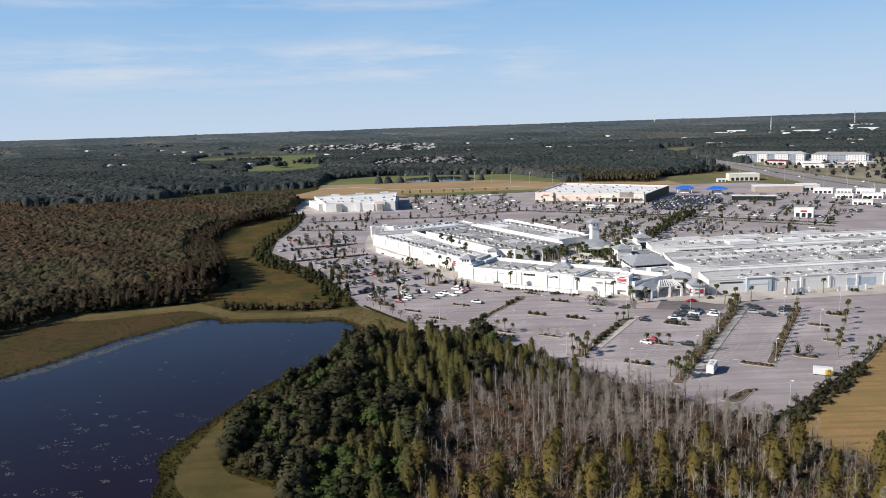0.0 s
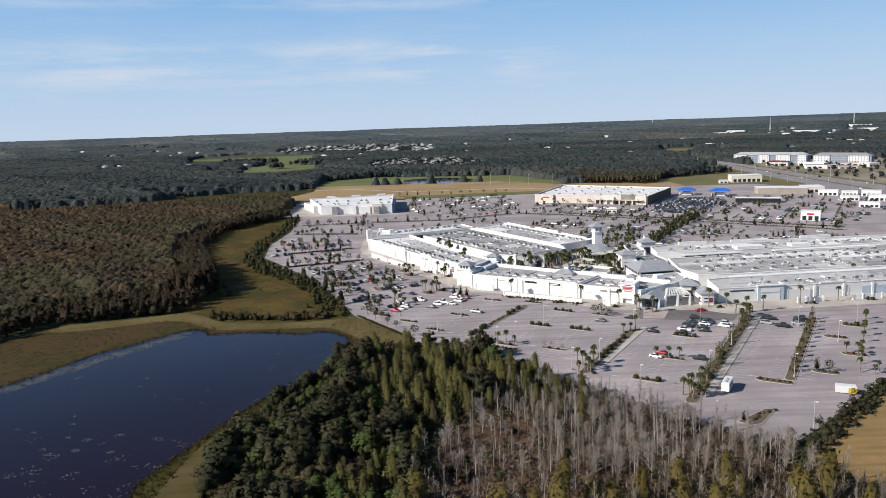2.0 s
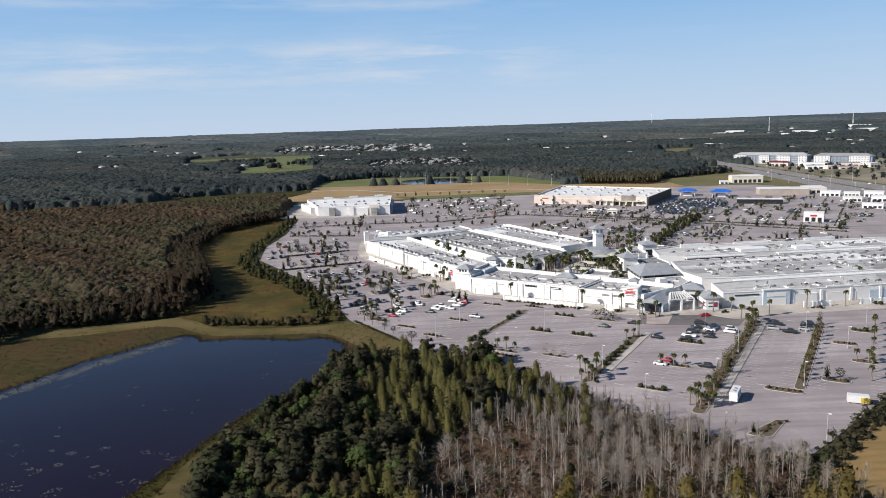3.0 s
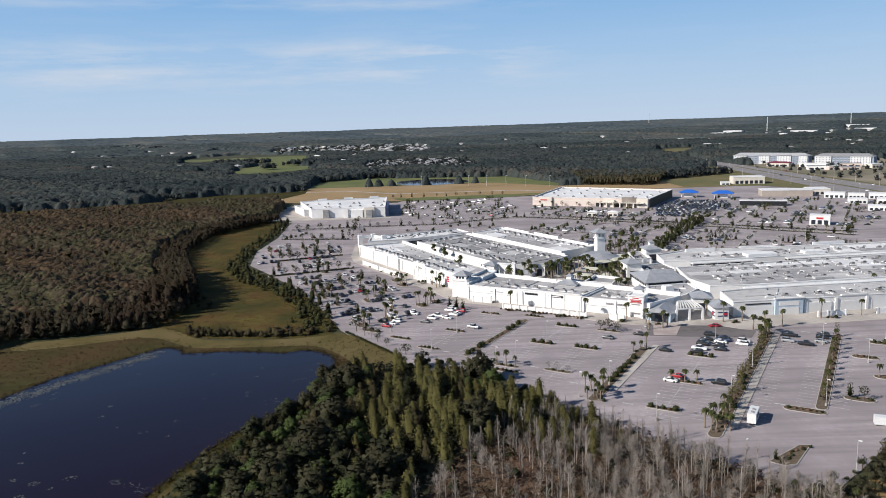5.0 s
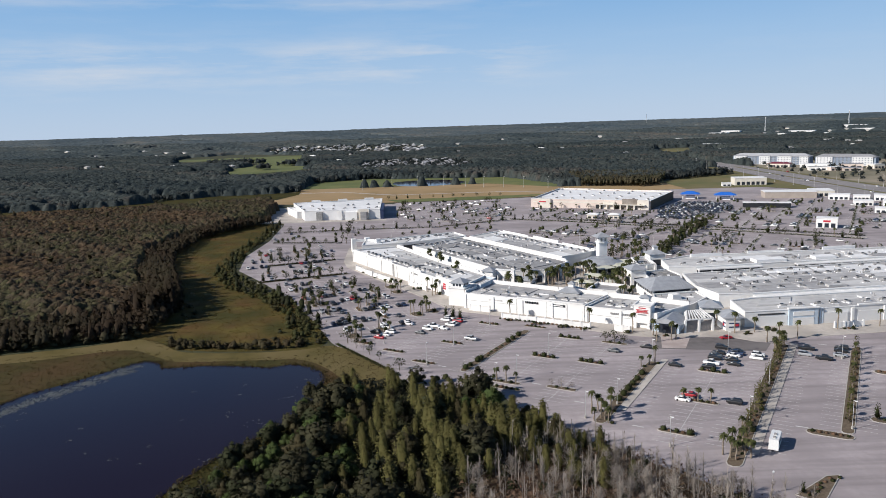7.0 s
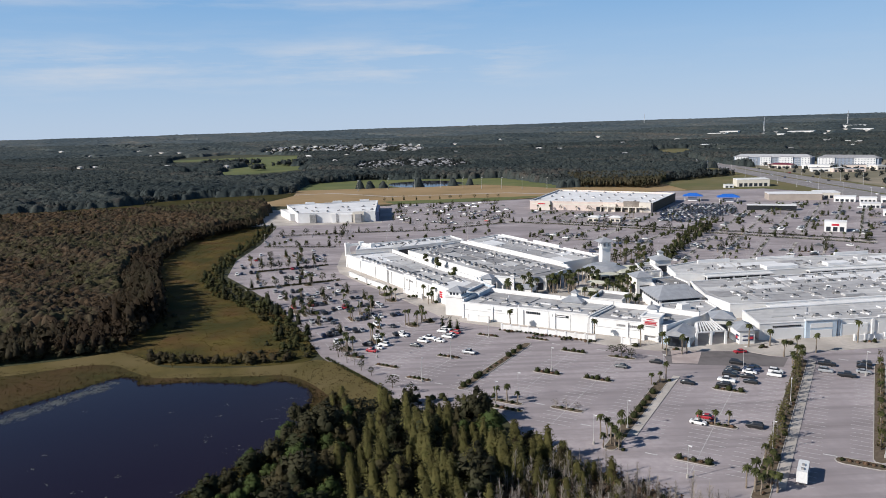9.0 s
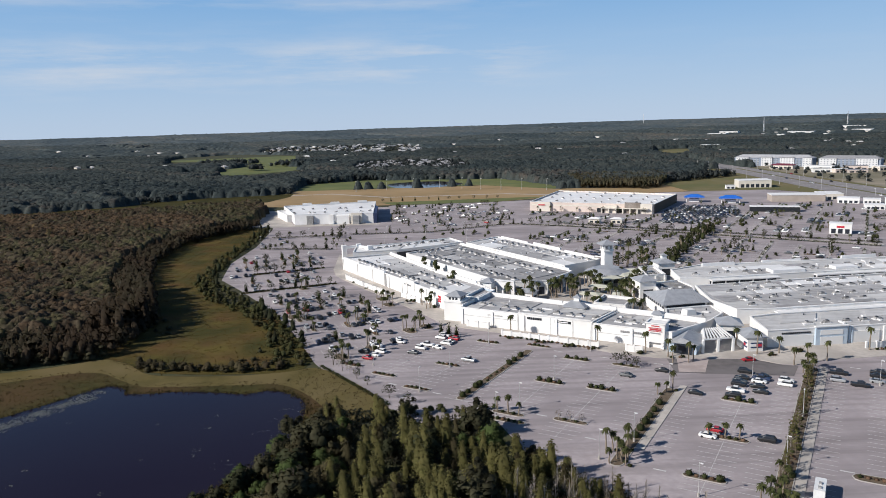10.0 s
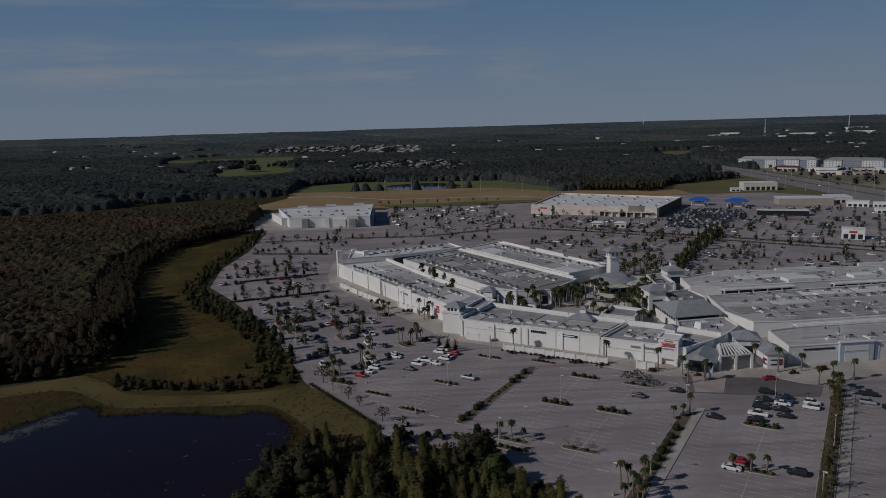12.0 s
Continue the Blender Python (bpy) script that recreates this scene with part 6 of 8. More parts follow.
for a, b, n in (((-114, 600), (-60, 592), 9), ((-118, 650), (-60, 655), 9), ((-60, 658), (3, 656), 9), ((3, 656), (69, 688), 8), ((-66, 600), (-70, 716), 12), ((-30, 716), (-28, 850), 12), ((10, 716), (30, 845), 12), ((50, 700), (75, 840), 12),
                ((69, 690), (112, 667), 8), ((112, 667), (290, 532), 26), ((118, 675), (296, 542), 22), ((100, 776), (200, 722), 12), ((128, 560), (170, 612), 8), ((180, 520), (215, 570), 7), ((240, 505), (262, 545), 6)):
    row_of(LOT_TREES + PALMS[:1], a, b, (n * 3 + 3) // 4, 1.6, 0.8, 1.2)
for k in range(30):
    f = k / 29
    x, y = 142 + 76 * f + pick.uniform(-4, 4), 502 + 132 * f + pick.uniform(-4, 4)
    pick.choice(PALMS[1:] + LOT_TREES[2:]).put(pose(x, y, LOT_Z, 0, 0, k * 31), pick.uniform(1.0, 1.4))
for x, y in ((72, 432), (70, 428), (75, 436), (82, 452), (78, 444), (98, 432), (102, 437), (95, 428), (100, 425), (2, 480), (8, 468), (12, 458), (50, 417), (44, 420), (104, 464), (119, 516), (124, 510), (130, 506),
             (130, 523), (112, 500), (116, 496), (122, 492), (108, 505), (34, 368), (65, 350), (80, 339), (87, 335), (86, 327), (92, 328), (94, 329), (116, 345), (119, 334), (127, 334), (126, 321), (131, 322), (139, 324), (-2, 424), (210, 381), (182, 366), (230, 368), (160, 334), (178, 336)):
    pick.choice(PALMS[1:]).put(pose(x, y, 0.3, 0, 0, x * 7), pick.uniform(0.95, 1.2))
for x, y in BED_SHRUBS:
    pick.choice(SHRUBS[:2]).put(pose(x + pick.uniform(-0.4, 0.4), y + pick.uniform(-0.4, 0.4), 0.3), pick.uniform(0.8, 1.2))
for x, y in ((-30, 466), (-38, 481), (-8, 433), (34, 366), (44, 358.5), (54, 352), (61, 348), (76, 340), (90, 335), (122, 333), (134, 336), (165, 335), (192, 338)):
    for k in range(4):
        pick.choice(SHRUBS).put(pose(x + pick.uniform(-2.5, 2.5), y - pick.uniform(0.8, 2.0), 0.3), pick.uniform(0.8, 1.2))
for a in range(-120, 60, 30):
    for b in (612, 645):
        LAMP.put(pose(a, b, LOT_Z))
for u in range(400, 640, 40):
    for v in (-200, -150, -110, -60):
        x, y = at_lot(u, v)
        if inside(x, y, ZONE_NE) or inside(x, y, ZONE_BIG):
            LAMP.put(pose(x, y, LOT_Z, 0, 0, 58.5))
for b in (380, 430, 480, 530):
    for a in (84, 106):
        x, y = at_west(a, b)
        LAMP.put(pose(x, y, LOT_Z, 0, 0, 20))

# ---- the motor home and the box trailer ----
def motor_home(x, y, turn):
    t = new("motor_home")
    s = Shape()
    s.box((0.6, 0, 0.55), (6.6, 2.4, 2.75), 0, 0.97)
    part("body", s, PAINTS["white"], t)
    s = Shape()
    s.box((-2.3, 0, 2.2), (1.9, 2.3, 1.0), 0, 0.9)
    part("overcab", s, PAINTS["white"], t)
    s = Shape()
    profile(s, [(-4.3, 0.86, 0.5, 1.2), (-3.9, 0.95, 0.4, 1.4), (-3.2, 0.95, 0.4, 2.1), (-2.7, 0.95, 0.4, 2.2)], 1.1)
    part("cab", s, PAINTS["white"], t)
    s = Shape()
    s.box((-3.55, 0, 1.45), (0.5, 1.8, 0.6), 0, 0.9)
    part("windscreen", s, M_glass, t, "dark windscreen")
    for k in (-1, 1):
        for px in (-0.6, 1.8):
            s = Shape()
            s.box((px, k * 1.19, 1.7), (1.3, 0.06, 0.8))
            part("window", s, M_glass, t, "dark side window")
    for px in (0.2, 2.4):
        s = Shape()
        s.box((px, 0, 3.303), (0.9, 0.7, 0.3))
        part("roof_vent", s, M_unit, t)
    for px in (-3.3, 2.2):
        for k in (-1, 1):
            s = Shape()
            s.tube((px, k * 1.0 - 0.13, 0.42), (px, k * 1.0 + 0.13, 0.42), 0.42, 0.42, 10)
            part("wheel", s, M_tyre, t)
    t.matrix_basis = pose(x, y, LOT_Z, 0, 0, turn)
    tagged(t, "white motor home parked beside a planted median", "motor home")


motor_home(*at_lot(246, -47), 238.5)
x, y = at_lot(254, -93 + 82)
box = new("moving_container")
s = Shape()
s.box((0, 0, 0.35), (7.0, 2.4, 2.5))
part("body", s, PAINTS["white"], box)
s = Shape()
s.box((3.72, 0, 0.5), (0.1, 2.5, 2.3))
part("end_panel", s, surface("yellow_paint", (0.62, 0.42, 0.03), (0.55, 0.38, 0.04), 1.0, 0.6), box, "yellow end panel")
for k in (-1, 1):
    s = Shape()
    s.box((2.2, k * 1.31, 0.6), (2.8, 0.04, 1.6))
    part("side_panel", s, bpy.data.materials["yellow_paint"], box, "yellow side panel")
for px in (-2.6, 2.6):
    for k in (-1, 1):
        s = Shape()
        s.tube((px, k * 1.0 - 0.15, 0.4), (px, k * 1.0 + 0.15, 0.4), 0.4, 0.4, 10)
        part("wheel", s, M_tyre, box)
box.matrix_basis = pose(*at_lot(258, -15), LOT_Z, 0, 0, -22)
box.scale = (0.8, 0.9, 0.9)
tagged(box, "white box trailer with a yellow end", "trailer")

# hedges and beds of the outer lots
for a, b in (((70, 692), (112, 668)), ((113, 667), (200, 604)), ((204, 601), (288, 534)), ((118, 678), (205, 615)), ((210, 612), (296, 546)), ((-60, 661), (2, 659)), ((4, 659), (66, 690)), ((-118, 604), (-66, 594)), ((-120, 655), (-66, 660))):
    hedge(a, b, 1.6, 1.1)
for v in range(-250, 40, 36):
    for u in (430, 470, 510, 560, 610, 680, 740):
        x, y = at_lot(u, v)
        if (inside(x, y, ZONE_NE) or inside(x, y, ZONE_BIG)) and not inside(x, y, AVENUE):
            plant_island(x, y, ACROSS, 10, 2.6, pick.choice(("tree", "tree", "palm")))
for v in range(-460, -300, 36):
    for u in (600, 650, 700, 750):
        x, y = at_lot(u, v)
        if inside(x, y, ZONE_N2):
            plant_island(x, y, ACROSS, 10, 2.6, "tree")
# trees and palms of the shopping streets
for cx, cy, r, n, kinds in ((74, 430, 4, 6, PALMS[1:]), (84, 450, 4, 5, PALMS[1:]), (118, 500, 12, 14, PALMS[1:] + LOT_TREES[2:]), (130, 514, 9, 10, PALMS[1:] + LOT_TREES[2:]), (100, 432, 6, 9, PALMS[1:]), (98, 424, 5, 7, PALMS[:2]), (112, 452, 7, 7, PALMS[:2] + LOT_TREES[2:]),
                            (120, 478, 6, 8, PALMS), (84, 440, 6, 6, PALMS[:2]), (44, 408, 4, 6, PALMS[1:]), (6, 470, 2, 5, PALMS[1:]), (14, 452, 2, 4, PALMS[1:]), (84, 424, 6, 5, PALMS[:2]), (76, 405, 5, 5, PALMS[:2]), (52, 431, 4, 7, PALMS[1:]), (62, 432, 4, 8, PALMS[1:]), (70, 438, 4, 8, PALMS[1:]), (40, 427, 3, 5, PALMS[1:]), (90, 408, 5, 7, PALMS), (92, 392, 4, 5, PALMS[:2]), (-2, 500, 2, 4, PALMS[1:]), (6, 486, 2, 4, PALMS[1:])):
    for k in range(n):
        a, d = pick.uniform(0, 6.28), r * math.sqrt(pick.random())
        if k % 4 != 3:
            pick.choice(kinds).put(pose(cx + d * math.cos(a), cy + d * math.sin(a), 0.3, 0, 0, pick.uniform(0, 360)), pick.uniform(1.0, 1.45))

# ---- woods ----
CLEAR = [APRON, LAKE, LEVEE, LOT, ROUGH, TRACK, TAN_FIELD, GREEN_FIELD, HAY_FIELD, CANAL, HIGHWAY, TOWN, ROADSIDE]
LEFT_WOOD = [(-178, 341), (-120, 358), (-124, 412), (-158, 490), (-182, 556), (-186, 640), (-158, 690), (-146, 720), (-150, 790), (-215, 990), (-300, 925), (-420, 895), (-640, 890), (-420, 560), (-300, 330), (-235, 262), (-196, 303), (-182, 328)]
NEAR_GREEN = [(-37, 150), (-41, 164), (-52, 171), (-58, 178), (-62, 198), (-63, 210), (-57, 230), (-45, 256), (-38, 282), (-30, 294), (-6, 290), (14, 284), (22, 262), (40, 244), (14, 232), (-4, 200), (-10, 150), (-20, 100), (-37, 100)]
NEAR_BARE = [(-12, 100), (-8, 190), (14, 234), (44, 243), (60, 222), (80, 198), (98, 184), (130, 160), (150, 100)]
TREE_BELT = [(-56, 338), (-41, 343), (-44, 362), (-55, 390), (-77, 430), (-101, 462), (-120, 494), (-128, 562), (-126, 640), (-133, 705), (-141, 705), (-136, 640), (-138, 565), (-130, 488), (-112, 450), (-88, 420), (-67, 384), (-60, 355)]


def cores(pos, height, radius, low, k=0.72):
    """A leafy dome within each crown, so that no sky shows through it."""
    n = len(pos)
    a = np.arange(6) * math.pi / 3
    v = np.zeros((n, 13, 3))
    for ring, (w, z) in enumerate(((1.05, 0.26), (0.74, 0.68))):
        jit = 0.75 + 0.5 * rng.random((n, 6))
        q = a + ring * 0.5 + rng.random((n, 1)) * 6.28
        v[:, 6 * ring:6 * ring + 6, 0] = pos[:, None, 0] + np.cos(q) * radius[:, None] * k * w * jit
        v[:, 6 * ring:6 * ring + 6, 1] = pos[:, None, 1] + np.sin(q) * radius[:, None] * k * w * jit
        v[:, 6 * ring:6 * ring + 6, 2] = pos[:, None, 2] + height[:, None] * (z + 0.14 * rng.random((n, 6)) - low * 0.1)
    v[:, 12] = pos + np.stack([np.zeros(n), np.zeros(n), height * (0.9 + 0.08 * rng.random(n))], 1)
    f = []
    for i in range(6):
        j = (i + 1) % 6
        f += [(i, j, 6 + i), (j, 6 + j, 6 + i), (6 + i, 6 + j, 12)]
    return v.reshape(-1, 3), (np.array(f)[None] + 13 * np.arange(n)[:, None, None]).reshape(-1, 3)


def joined(a, b):
    return np.concatenate([a[0], b[0]]), np.concatenate([a[1], b[1] + len(a[0])])


def nearer(poly, k):
    """The ground before a clearing, kept free of tall trees."""
    return [(x * k, y * k) for x, y in poly]


def stand(name, poly, spacing, h, rad, count, leaf, material, label, holes=CLEAR, cone=0.0, low=0.2, keep=None, core=True, fill=0.72, swell=0.0):
    x, y = scatter(poly, spacing, holes)
    if keep is not None:
        ok = keep(x, y)
        x, y = x[ok], y[ok]
    n = len(x)
    hh, rr = rng.uniform(h[0], h[1], n), rng.uniform(rad[0], rad[1], n)
    if swell:
        hh *= 1 + 0.16 * patch(x, y, swell, 2) + 0.1 * patch(x, y, swell * 0.37, 7)
    pos = np.stack([x, y, terrain(x, y)], 1)
    g = cloud(pos, hh, rr, count, leaf, cone, low)
    if core:
        g = joined(g, cores(pos, hh, rr, low, fill))
    mid = pos + np.stack([np.zeros(n), np.zeros(n), hh * (low + (1 - low) * 0.35)], 1)
    mids = np.repeat(mid, count * 3, axis=0)
    if core:
        mids = np.concatenate([mids, np.repeat(mid, 13, axis=0)])
    return tagged(part(name, mesh_from(name, *g, mids), material), label, "woods", kind="stuff")


def patch(x, y, scale, seed):
    """A smooth field between -1 and 1, by which kinds of tree keep to their patches."""
    return np.sin(x / scale + seed) * np.cos(y / scale * 1.3 - seed * 2) + 0.5 * np.sin((x + y) / scale * 2.1 + seed * 3)


def canopy_material(name, tones, gloss=0.12):
    """Leaves whose colour goes by the kind of tree that each crown is."""
    m = bpy.data.materials.new(name)
    m.use_nodes = True
    n, l = m.node_tree.nodes, m.node_tree.links
    b = n["Principled BSDF"]
    b.inputs["Roughness"].default_value, b.inputs["Specular IOR Level"].default_value = 0.85, gloss
    at, ramp = n.new("ShaderNodeAttribute"), n.new("ShaderNodeValToRGB")
    at.attribute_name = "kind_of_tree"
    e = ramp.color_ramp.elements
    for k, (f, c) in enumerate(tones):
        q = e[k] if k < 2 else e.new(f)
        q.position, q.color = f, (*c, 1)
    l.new(at.outputs["Fac"], ramp.inputs[0])
    tc, t, r, h = n.new("ShaderNodeTexCoord"), n.new("ShaderNodeTexNoise"), n.new("ShaderNodeMapRange"), n.new("ShaderNodeHueSaturation")
    t.inputs["Scale"].default_value, t.inputs["Detail"].default_value = 0.8, 5.0
    l.new(tc.outputs["Object"], t.inputs["Vector"])
    for k, v in (("From Min", 0.3), ("From Max", 0.7), ("To Min", 0.65), ("To Max", 1.35)):
        r.inputs[k].default_value = v
    l.new(t.outputs["Fac"], r.inputs["Value"])
    l.new(r.outputs["Result"], h.inputs["Value"])
    l.new(ramp.outputs["Color"], h.inputs["Color"])
    l.new(h.outputs["Color"], b.inputs["Base Color"])
    return m


def closed_wood(name, poly, step, crown, h, rad, material, label, kinds, holes=CLEAR, keep=None, depth=0.5, rough=0.35, fuzz=0, leaf=0.5, swell=0.0):
    """A closed wood seen from above: one uneven leafy sheet of many crowns, each with its own height, width and kind."""
    xs, ys = [q[0] for q in poly], [q[1] for q in poly]
    x0, y0 = min(xs) - 2 * crown, min(ys) - 2 * crown
    nx, ny = int((max(xs) - x0) / crown) + 4, int((max(ys) - y0) / crown) + 4
    cx = x0 + (np.arange(nx)[None, :] + 0.5 + rng.uniform(-0.48, 0.48, (ny, nx))) * crown
    cy = y0 + (np.arange(ny)[:, None] + 0.5 + rng.uniform(-0.48, 0.48, (ny, nx))) * crown
    hh, rr = rng.uniform(*h, (ny, nx)), rng.uniform(*rad, (ny, nx))
    if swell:
        hh *= 1 + 0.16 * patch(cx, cy, swell, 2) + 0.1 * patch(cx, cy, swell * 0.37, 7)
    ok = inside(cx, cy, poly) & (np.abs(cx) < 0.64 * cy + 40)
    for q in holes:
        ok &= ~inside(cx, cy, q)
    if keep is not None:
        ok &= keep(cx, cy)
    kind = np.clip(kinds(cx, cy) + rng.normal(size=cx.shape) * 0.13, 0.01, 0.99)
    gx, gy = np.meshgrid(np.arange(x0, max(xs) + crown, step), np.arange(y0, max(ys) + crown, step))
    gx = gx + rng.uniform(-0.4, 0.4, gx.shape) * step
    gy = gy + rng.uniform(-0.4, 0.4, gy.shape) * step
    ix, iy = np.clip(((gx - x0) / crown).astype(int), 1, nx - 2), np.clip(((gy - y0) / crown).astype(int), 1, ny - 2)
    z, tone = np.full(gx.shape, -1.0), np.full(gx.shape, 0.3)
    for dy in (-1, 0, 1):
        for dx in (-1, 0, 1):
            j, i = iy + dy, ix + dx
            d = np.hypot(gx - cx[j, i], gy - cy[j, i]) / rr[j, i]
            q = np.where(ok[j, i] & (d < 1.25), hh[j, i] * (1 - depth * d * d - 0.8 * np.clip(d - 1.0, 0, 1)), -1.0)
            up = q > z
            z, tone = np.where(up, q, z), np.where(up, kind[j, i], tone)
    on = z > 0
    z = np.where(on, z + rng.normal(size=z.shape) * rough, -1.0) + terrain(gx, gy)
    v = np.stack([gx, gy, z], -1).reshape(-1, 3)
    w = gx.shape[1]
    k = (np.arange(gx.shape[0] - 1)[:, None] * w + np.arange(w - 1)[None, :])
    live = (on[:-1, :-1] | on[1:, :-1] | on[:-1, 1:] | on[1:, 1:])
    k = k[live]
    f = np.concatenate([np.stack([k, k + 1, k + w + 1], 1), np.stack([k, k + w + 1, k + w], 1)])
    tone = tone.ravel()
    used = np.unique(f)
    back = np.zeros(len(v), int)
    back[used] = np.arange(len(used))
    v, tone, f = v[used], tone[used], back[f]
    if fuzz:
        px, py, ph, pr, pk = cx[ok], cy[ok], hh[ok], rr[ok], kind[ok]
        n = len(px)
        a, d = rng.random((n, fuzz)) * 6.2832, np.sqrt(rng.random((n, fuzz))) * 1.05
        c = np.stack([px[:, None] + np.cos(a) * d * pr[:, None], py[:, None] + np.sin(a) * d * pr[:, None], ph[:, None] * (1 - depth * d * d) * np.where(d > 0.9, rng.uniform(0.25, 1.0, (n, fuzz)), 1.0) + rng.uniform(-0.5, 0.9, (n, fuzz))], -1)
        tri = (c[:, :, None, :] + rng.normal(size=(n, fuzz, 3, 3)) * leaf * 0.6).reshape(-1, 3)
        f = np.concatenate([f, np.arange(len(tri)).reshape(-1, 3) + len(v)])
        v, tone = np.concatenate([v, tri]), np.concatenate([tone, np.repeat(pk, fuzz * 3)])
        inner = ok.copy()
        inner[1:-1, 1:-1] = ok[1:-1, 1:-1] & ok[:-2, 1:-1] & ok[:-2, :-2] & ok[:-2, 2:] & ok[1:-1, :-2] & ok[1:-1, 2:]
        rim = ok & ~inner
        px, py, ph, pr, pk = cx[rim], cy[rim], hh[rim], rr[rim], kind[rim]
        n = len(px)
        a, d = rng.random((n, 32)) * 6.2832, rng.uniform(0.75, 1.25, (n, 32))
        c = np.stack([px[:, None] + np.cos(a) * d * pr[:, None], py[:, None] + np.sin(a) * d * pr[:, None], ph[:, None] * rng.uniform(0.06, 0.95, (n, 32))], -1)
        tri = (c[:, :, None, :] + rng.normal(size=(n, 32, 3, 3)) * leaf * 0.6).reshape(-1, 3)
        f = np.concatenate([f, np.arange(len(tri)).reshape(-1, 3) + len(v)])
        v, tone = np.concatenate([v, tri]), np.concatenate([tone, np.repeat(pk, 96)])
    me = mesh_from(name, v, f)
    at = me.attributes.new("kind_of_tree", "FLOAT", "POINT")
    at.data.foreach_set("value", tone.astype(np.float32))
    return tagged(part(name, me, material), label, "woods", kind="stuff")


EDGE_ZONE = [(-250, 262), (-196, 302), (-179, 341), (-120, 360), (-121, 410), (-154, 488), (-177, 560), (-180, 640), (-144, 722), (-160, 726), (-196, 645), (-194, 552), (-172, 476), (-142, 420), (-144, 380), (-188, 368), (-206, 326), (-262, 276)]
LEFT_HOLES = [EDGE_ZONE, [(-190, 240), (-196, 302), (-179, 341), (-120, 360), (-121, 410), (-90, 410), (-90, 240)]] + CLEAR + [nearer(CANAL, k) for k in (0.97, 0.94)]
RUST = lambda x, y: patch(x, y, 45, 1) + 0.5 * patch(x, y, 17, 2) + 0.008 * (-x - 215)
M_autumn = canopy_material("autumn_canopy", ((0.0, (0.044, 0.046, 0.023)), (0.28, (0.060, 0.054, 0.026)), (0.45, (0.055, 0.044, 0.028)), (0.62, (0.066, 0.045, 0.027)), (0.8, (0.072, 0.046, 0.026)), (1.0, (0.086, 0.063, 0.028))))
closed_wood("autumn_wood", LEFT_WOOD, 1.25, 3.0, (8.2, 10.6), (1.5, 2.4), M_autumn, "rust, brown and olive cypress wood in autumn", lambda x, y: 0.45 + 0.17 * RUST(x, y) + 0.06 * patch(x, y, 9, 3), holes=LEFT_HOLES, depth=0.15, rough=0.24, fuzz=13, leaf=0.5, swell=33)
stand("tall_trees", LEFT_WOOD, 19, (12, 14.5), (2.2, 3.4), 44, 0.9, M_olive, "taller trees standing above the cypress wood", holes=LEFT_HOLES, cone=0.35, keep=lambda x, y: rng.random(x.shape) < 0.5)
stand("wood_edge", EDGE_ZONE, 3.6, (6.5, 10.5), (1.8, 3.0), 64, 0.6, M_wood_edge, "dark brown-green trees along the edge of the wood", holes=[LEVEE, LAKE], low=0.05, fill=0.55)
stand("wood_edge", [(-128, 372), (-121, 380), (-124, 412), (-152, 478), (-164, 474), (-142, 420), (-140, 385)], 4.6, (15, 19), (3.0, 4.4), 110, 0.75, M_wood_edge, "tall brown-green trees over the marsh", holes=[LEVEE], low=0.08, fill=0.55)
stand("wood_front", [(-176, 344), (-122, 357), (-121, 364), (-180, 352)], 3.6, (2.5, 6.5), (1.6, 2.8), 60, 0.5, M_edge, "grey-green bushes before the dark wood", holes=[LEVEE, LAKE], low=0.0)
stand("tree_belt", TREE_BELT, 14.0, (5.0, 8.5), (1.3, 2.0), 110, 0.45, M_leaf, "taller dark trees standing in the belt", holes=[LOT], low=0.05, cone=0.55)
stand("tree_belt", TREE_BELT, 3.8, (1.4, 3.8), (1.1, 1.9), 80, 0.36, M_belt, "belt of dark trees between marsh and parking lot", holes=[LOT], low=0.05)
stand("marsh_thicket", [(-112, 352), (-104, 341), (-86, 337), (-66, 335), (-52, 337), (-52, 341), (-66, 340), (-88, 343), (-106, 350)], 2.6, (1.8, 4.0), (1.3, 2.1), 70, 0.4, M_olive, "olive brown thicket along the marsh", holes=[], low=0.0)
stand("marsh_tufts", MARSH, 3.0, (0.1, 0.4), (1.2, 3.0), 22, 0.26, M_reed, "tufts of olive and brown marsh grass", holes=[], low=0.0, core=False)
stand("marsh_bushes", MARSH, 9.0, (1.0, 2.2), (1.0, 1.8), 40, 0.45, M_edge, "scattered low bushes in the marsh", holes=[], low=0.0, keep=lambda x, y: patch(x, y, 22, 4) > 1.05)

WEDGE = lambda a, b: [(-0.66 * a - 50, a), (0.66 * a + 50, a), (0.66 * b + 50, b), (-0.66 * b - 50, b)]
HOUSES = [SUBURB, SUBURB_2, [(480, 1690), (500, 1735), (600, 1990), (690, 1990), (600, 1720)]]
OPEN = CLEAR + HOUSES + [PALE_LOT, nearer(PALE_LOT, 0.93), nearer(HAY_FIELD, 0.93), nearer(HAY_FIELD, 0.88), nearer(CANAL, 0.95), nearer(TAN_FIELD, 0.95)]
rs = random.Random(5)
LONE_HOUSES = [(q * rs.uniform(-0.5, 0.62), q) for q in (rs.uniform(1700, 2950) for k in range(52))]
LONE_HOUSES = [(hx, hy) for hx, hy in LONE_HOUSES if not any(inside(hx, hy, z) for z in OPEN) and not (-300 < hx < 200 and hy < 1450)]


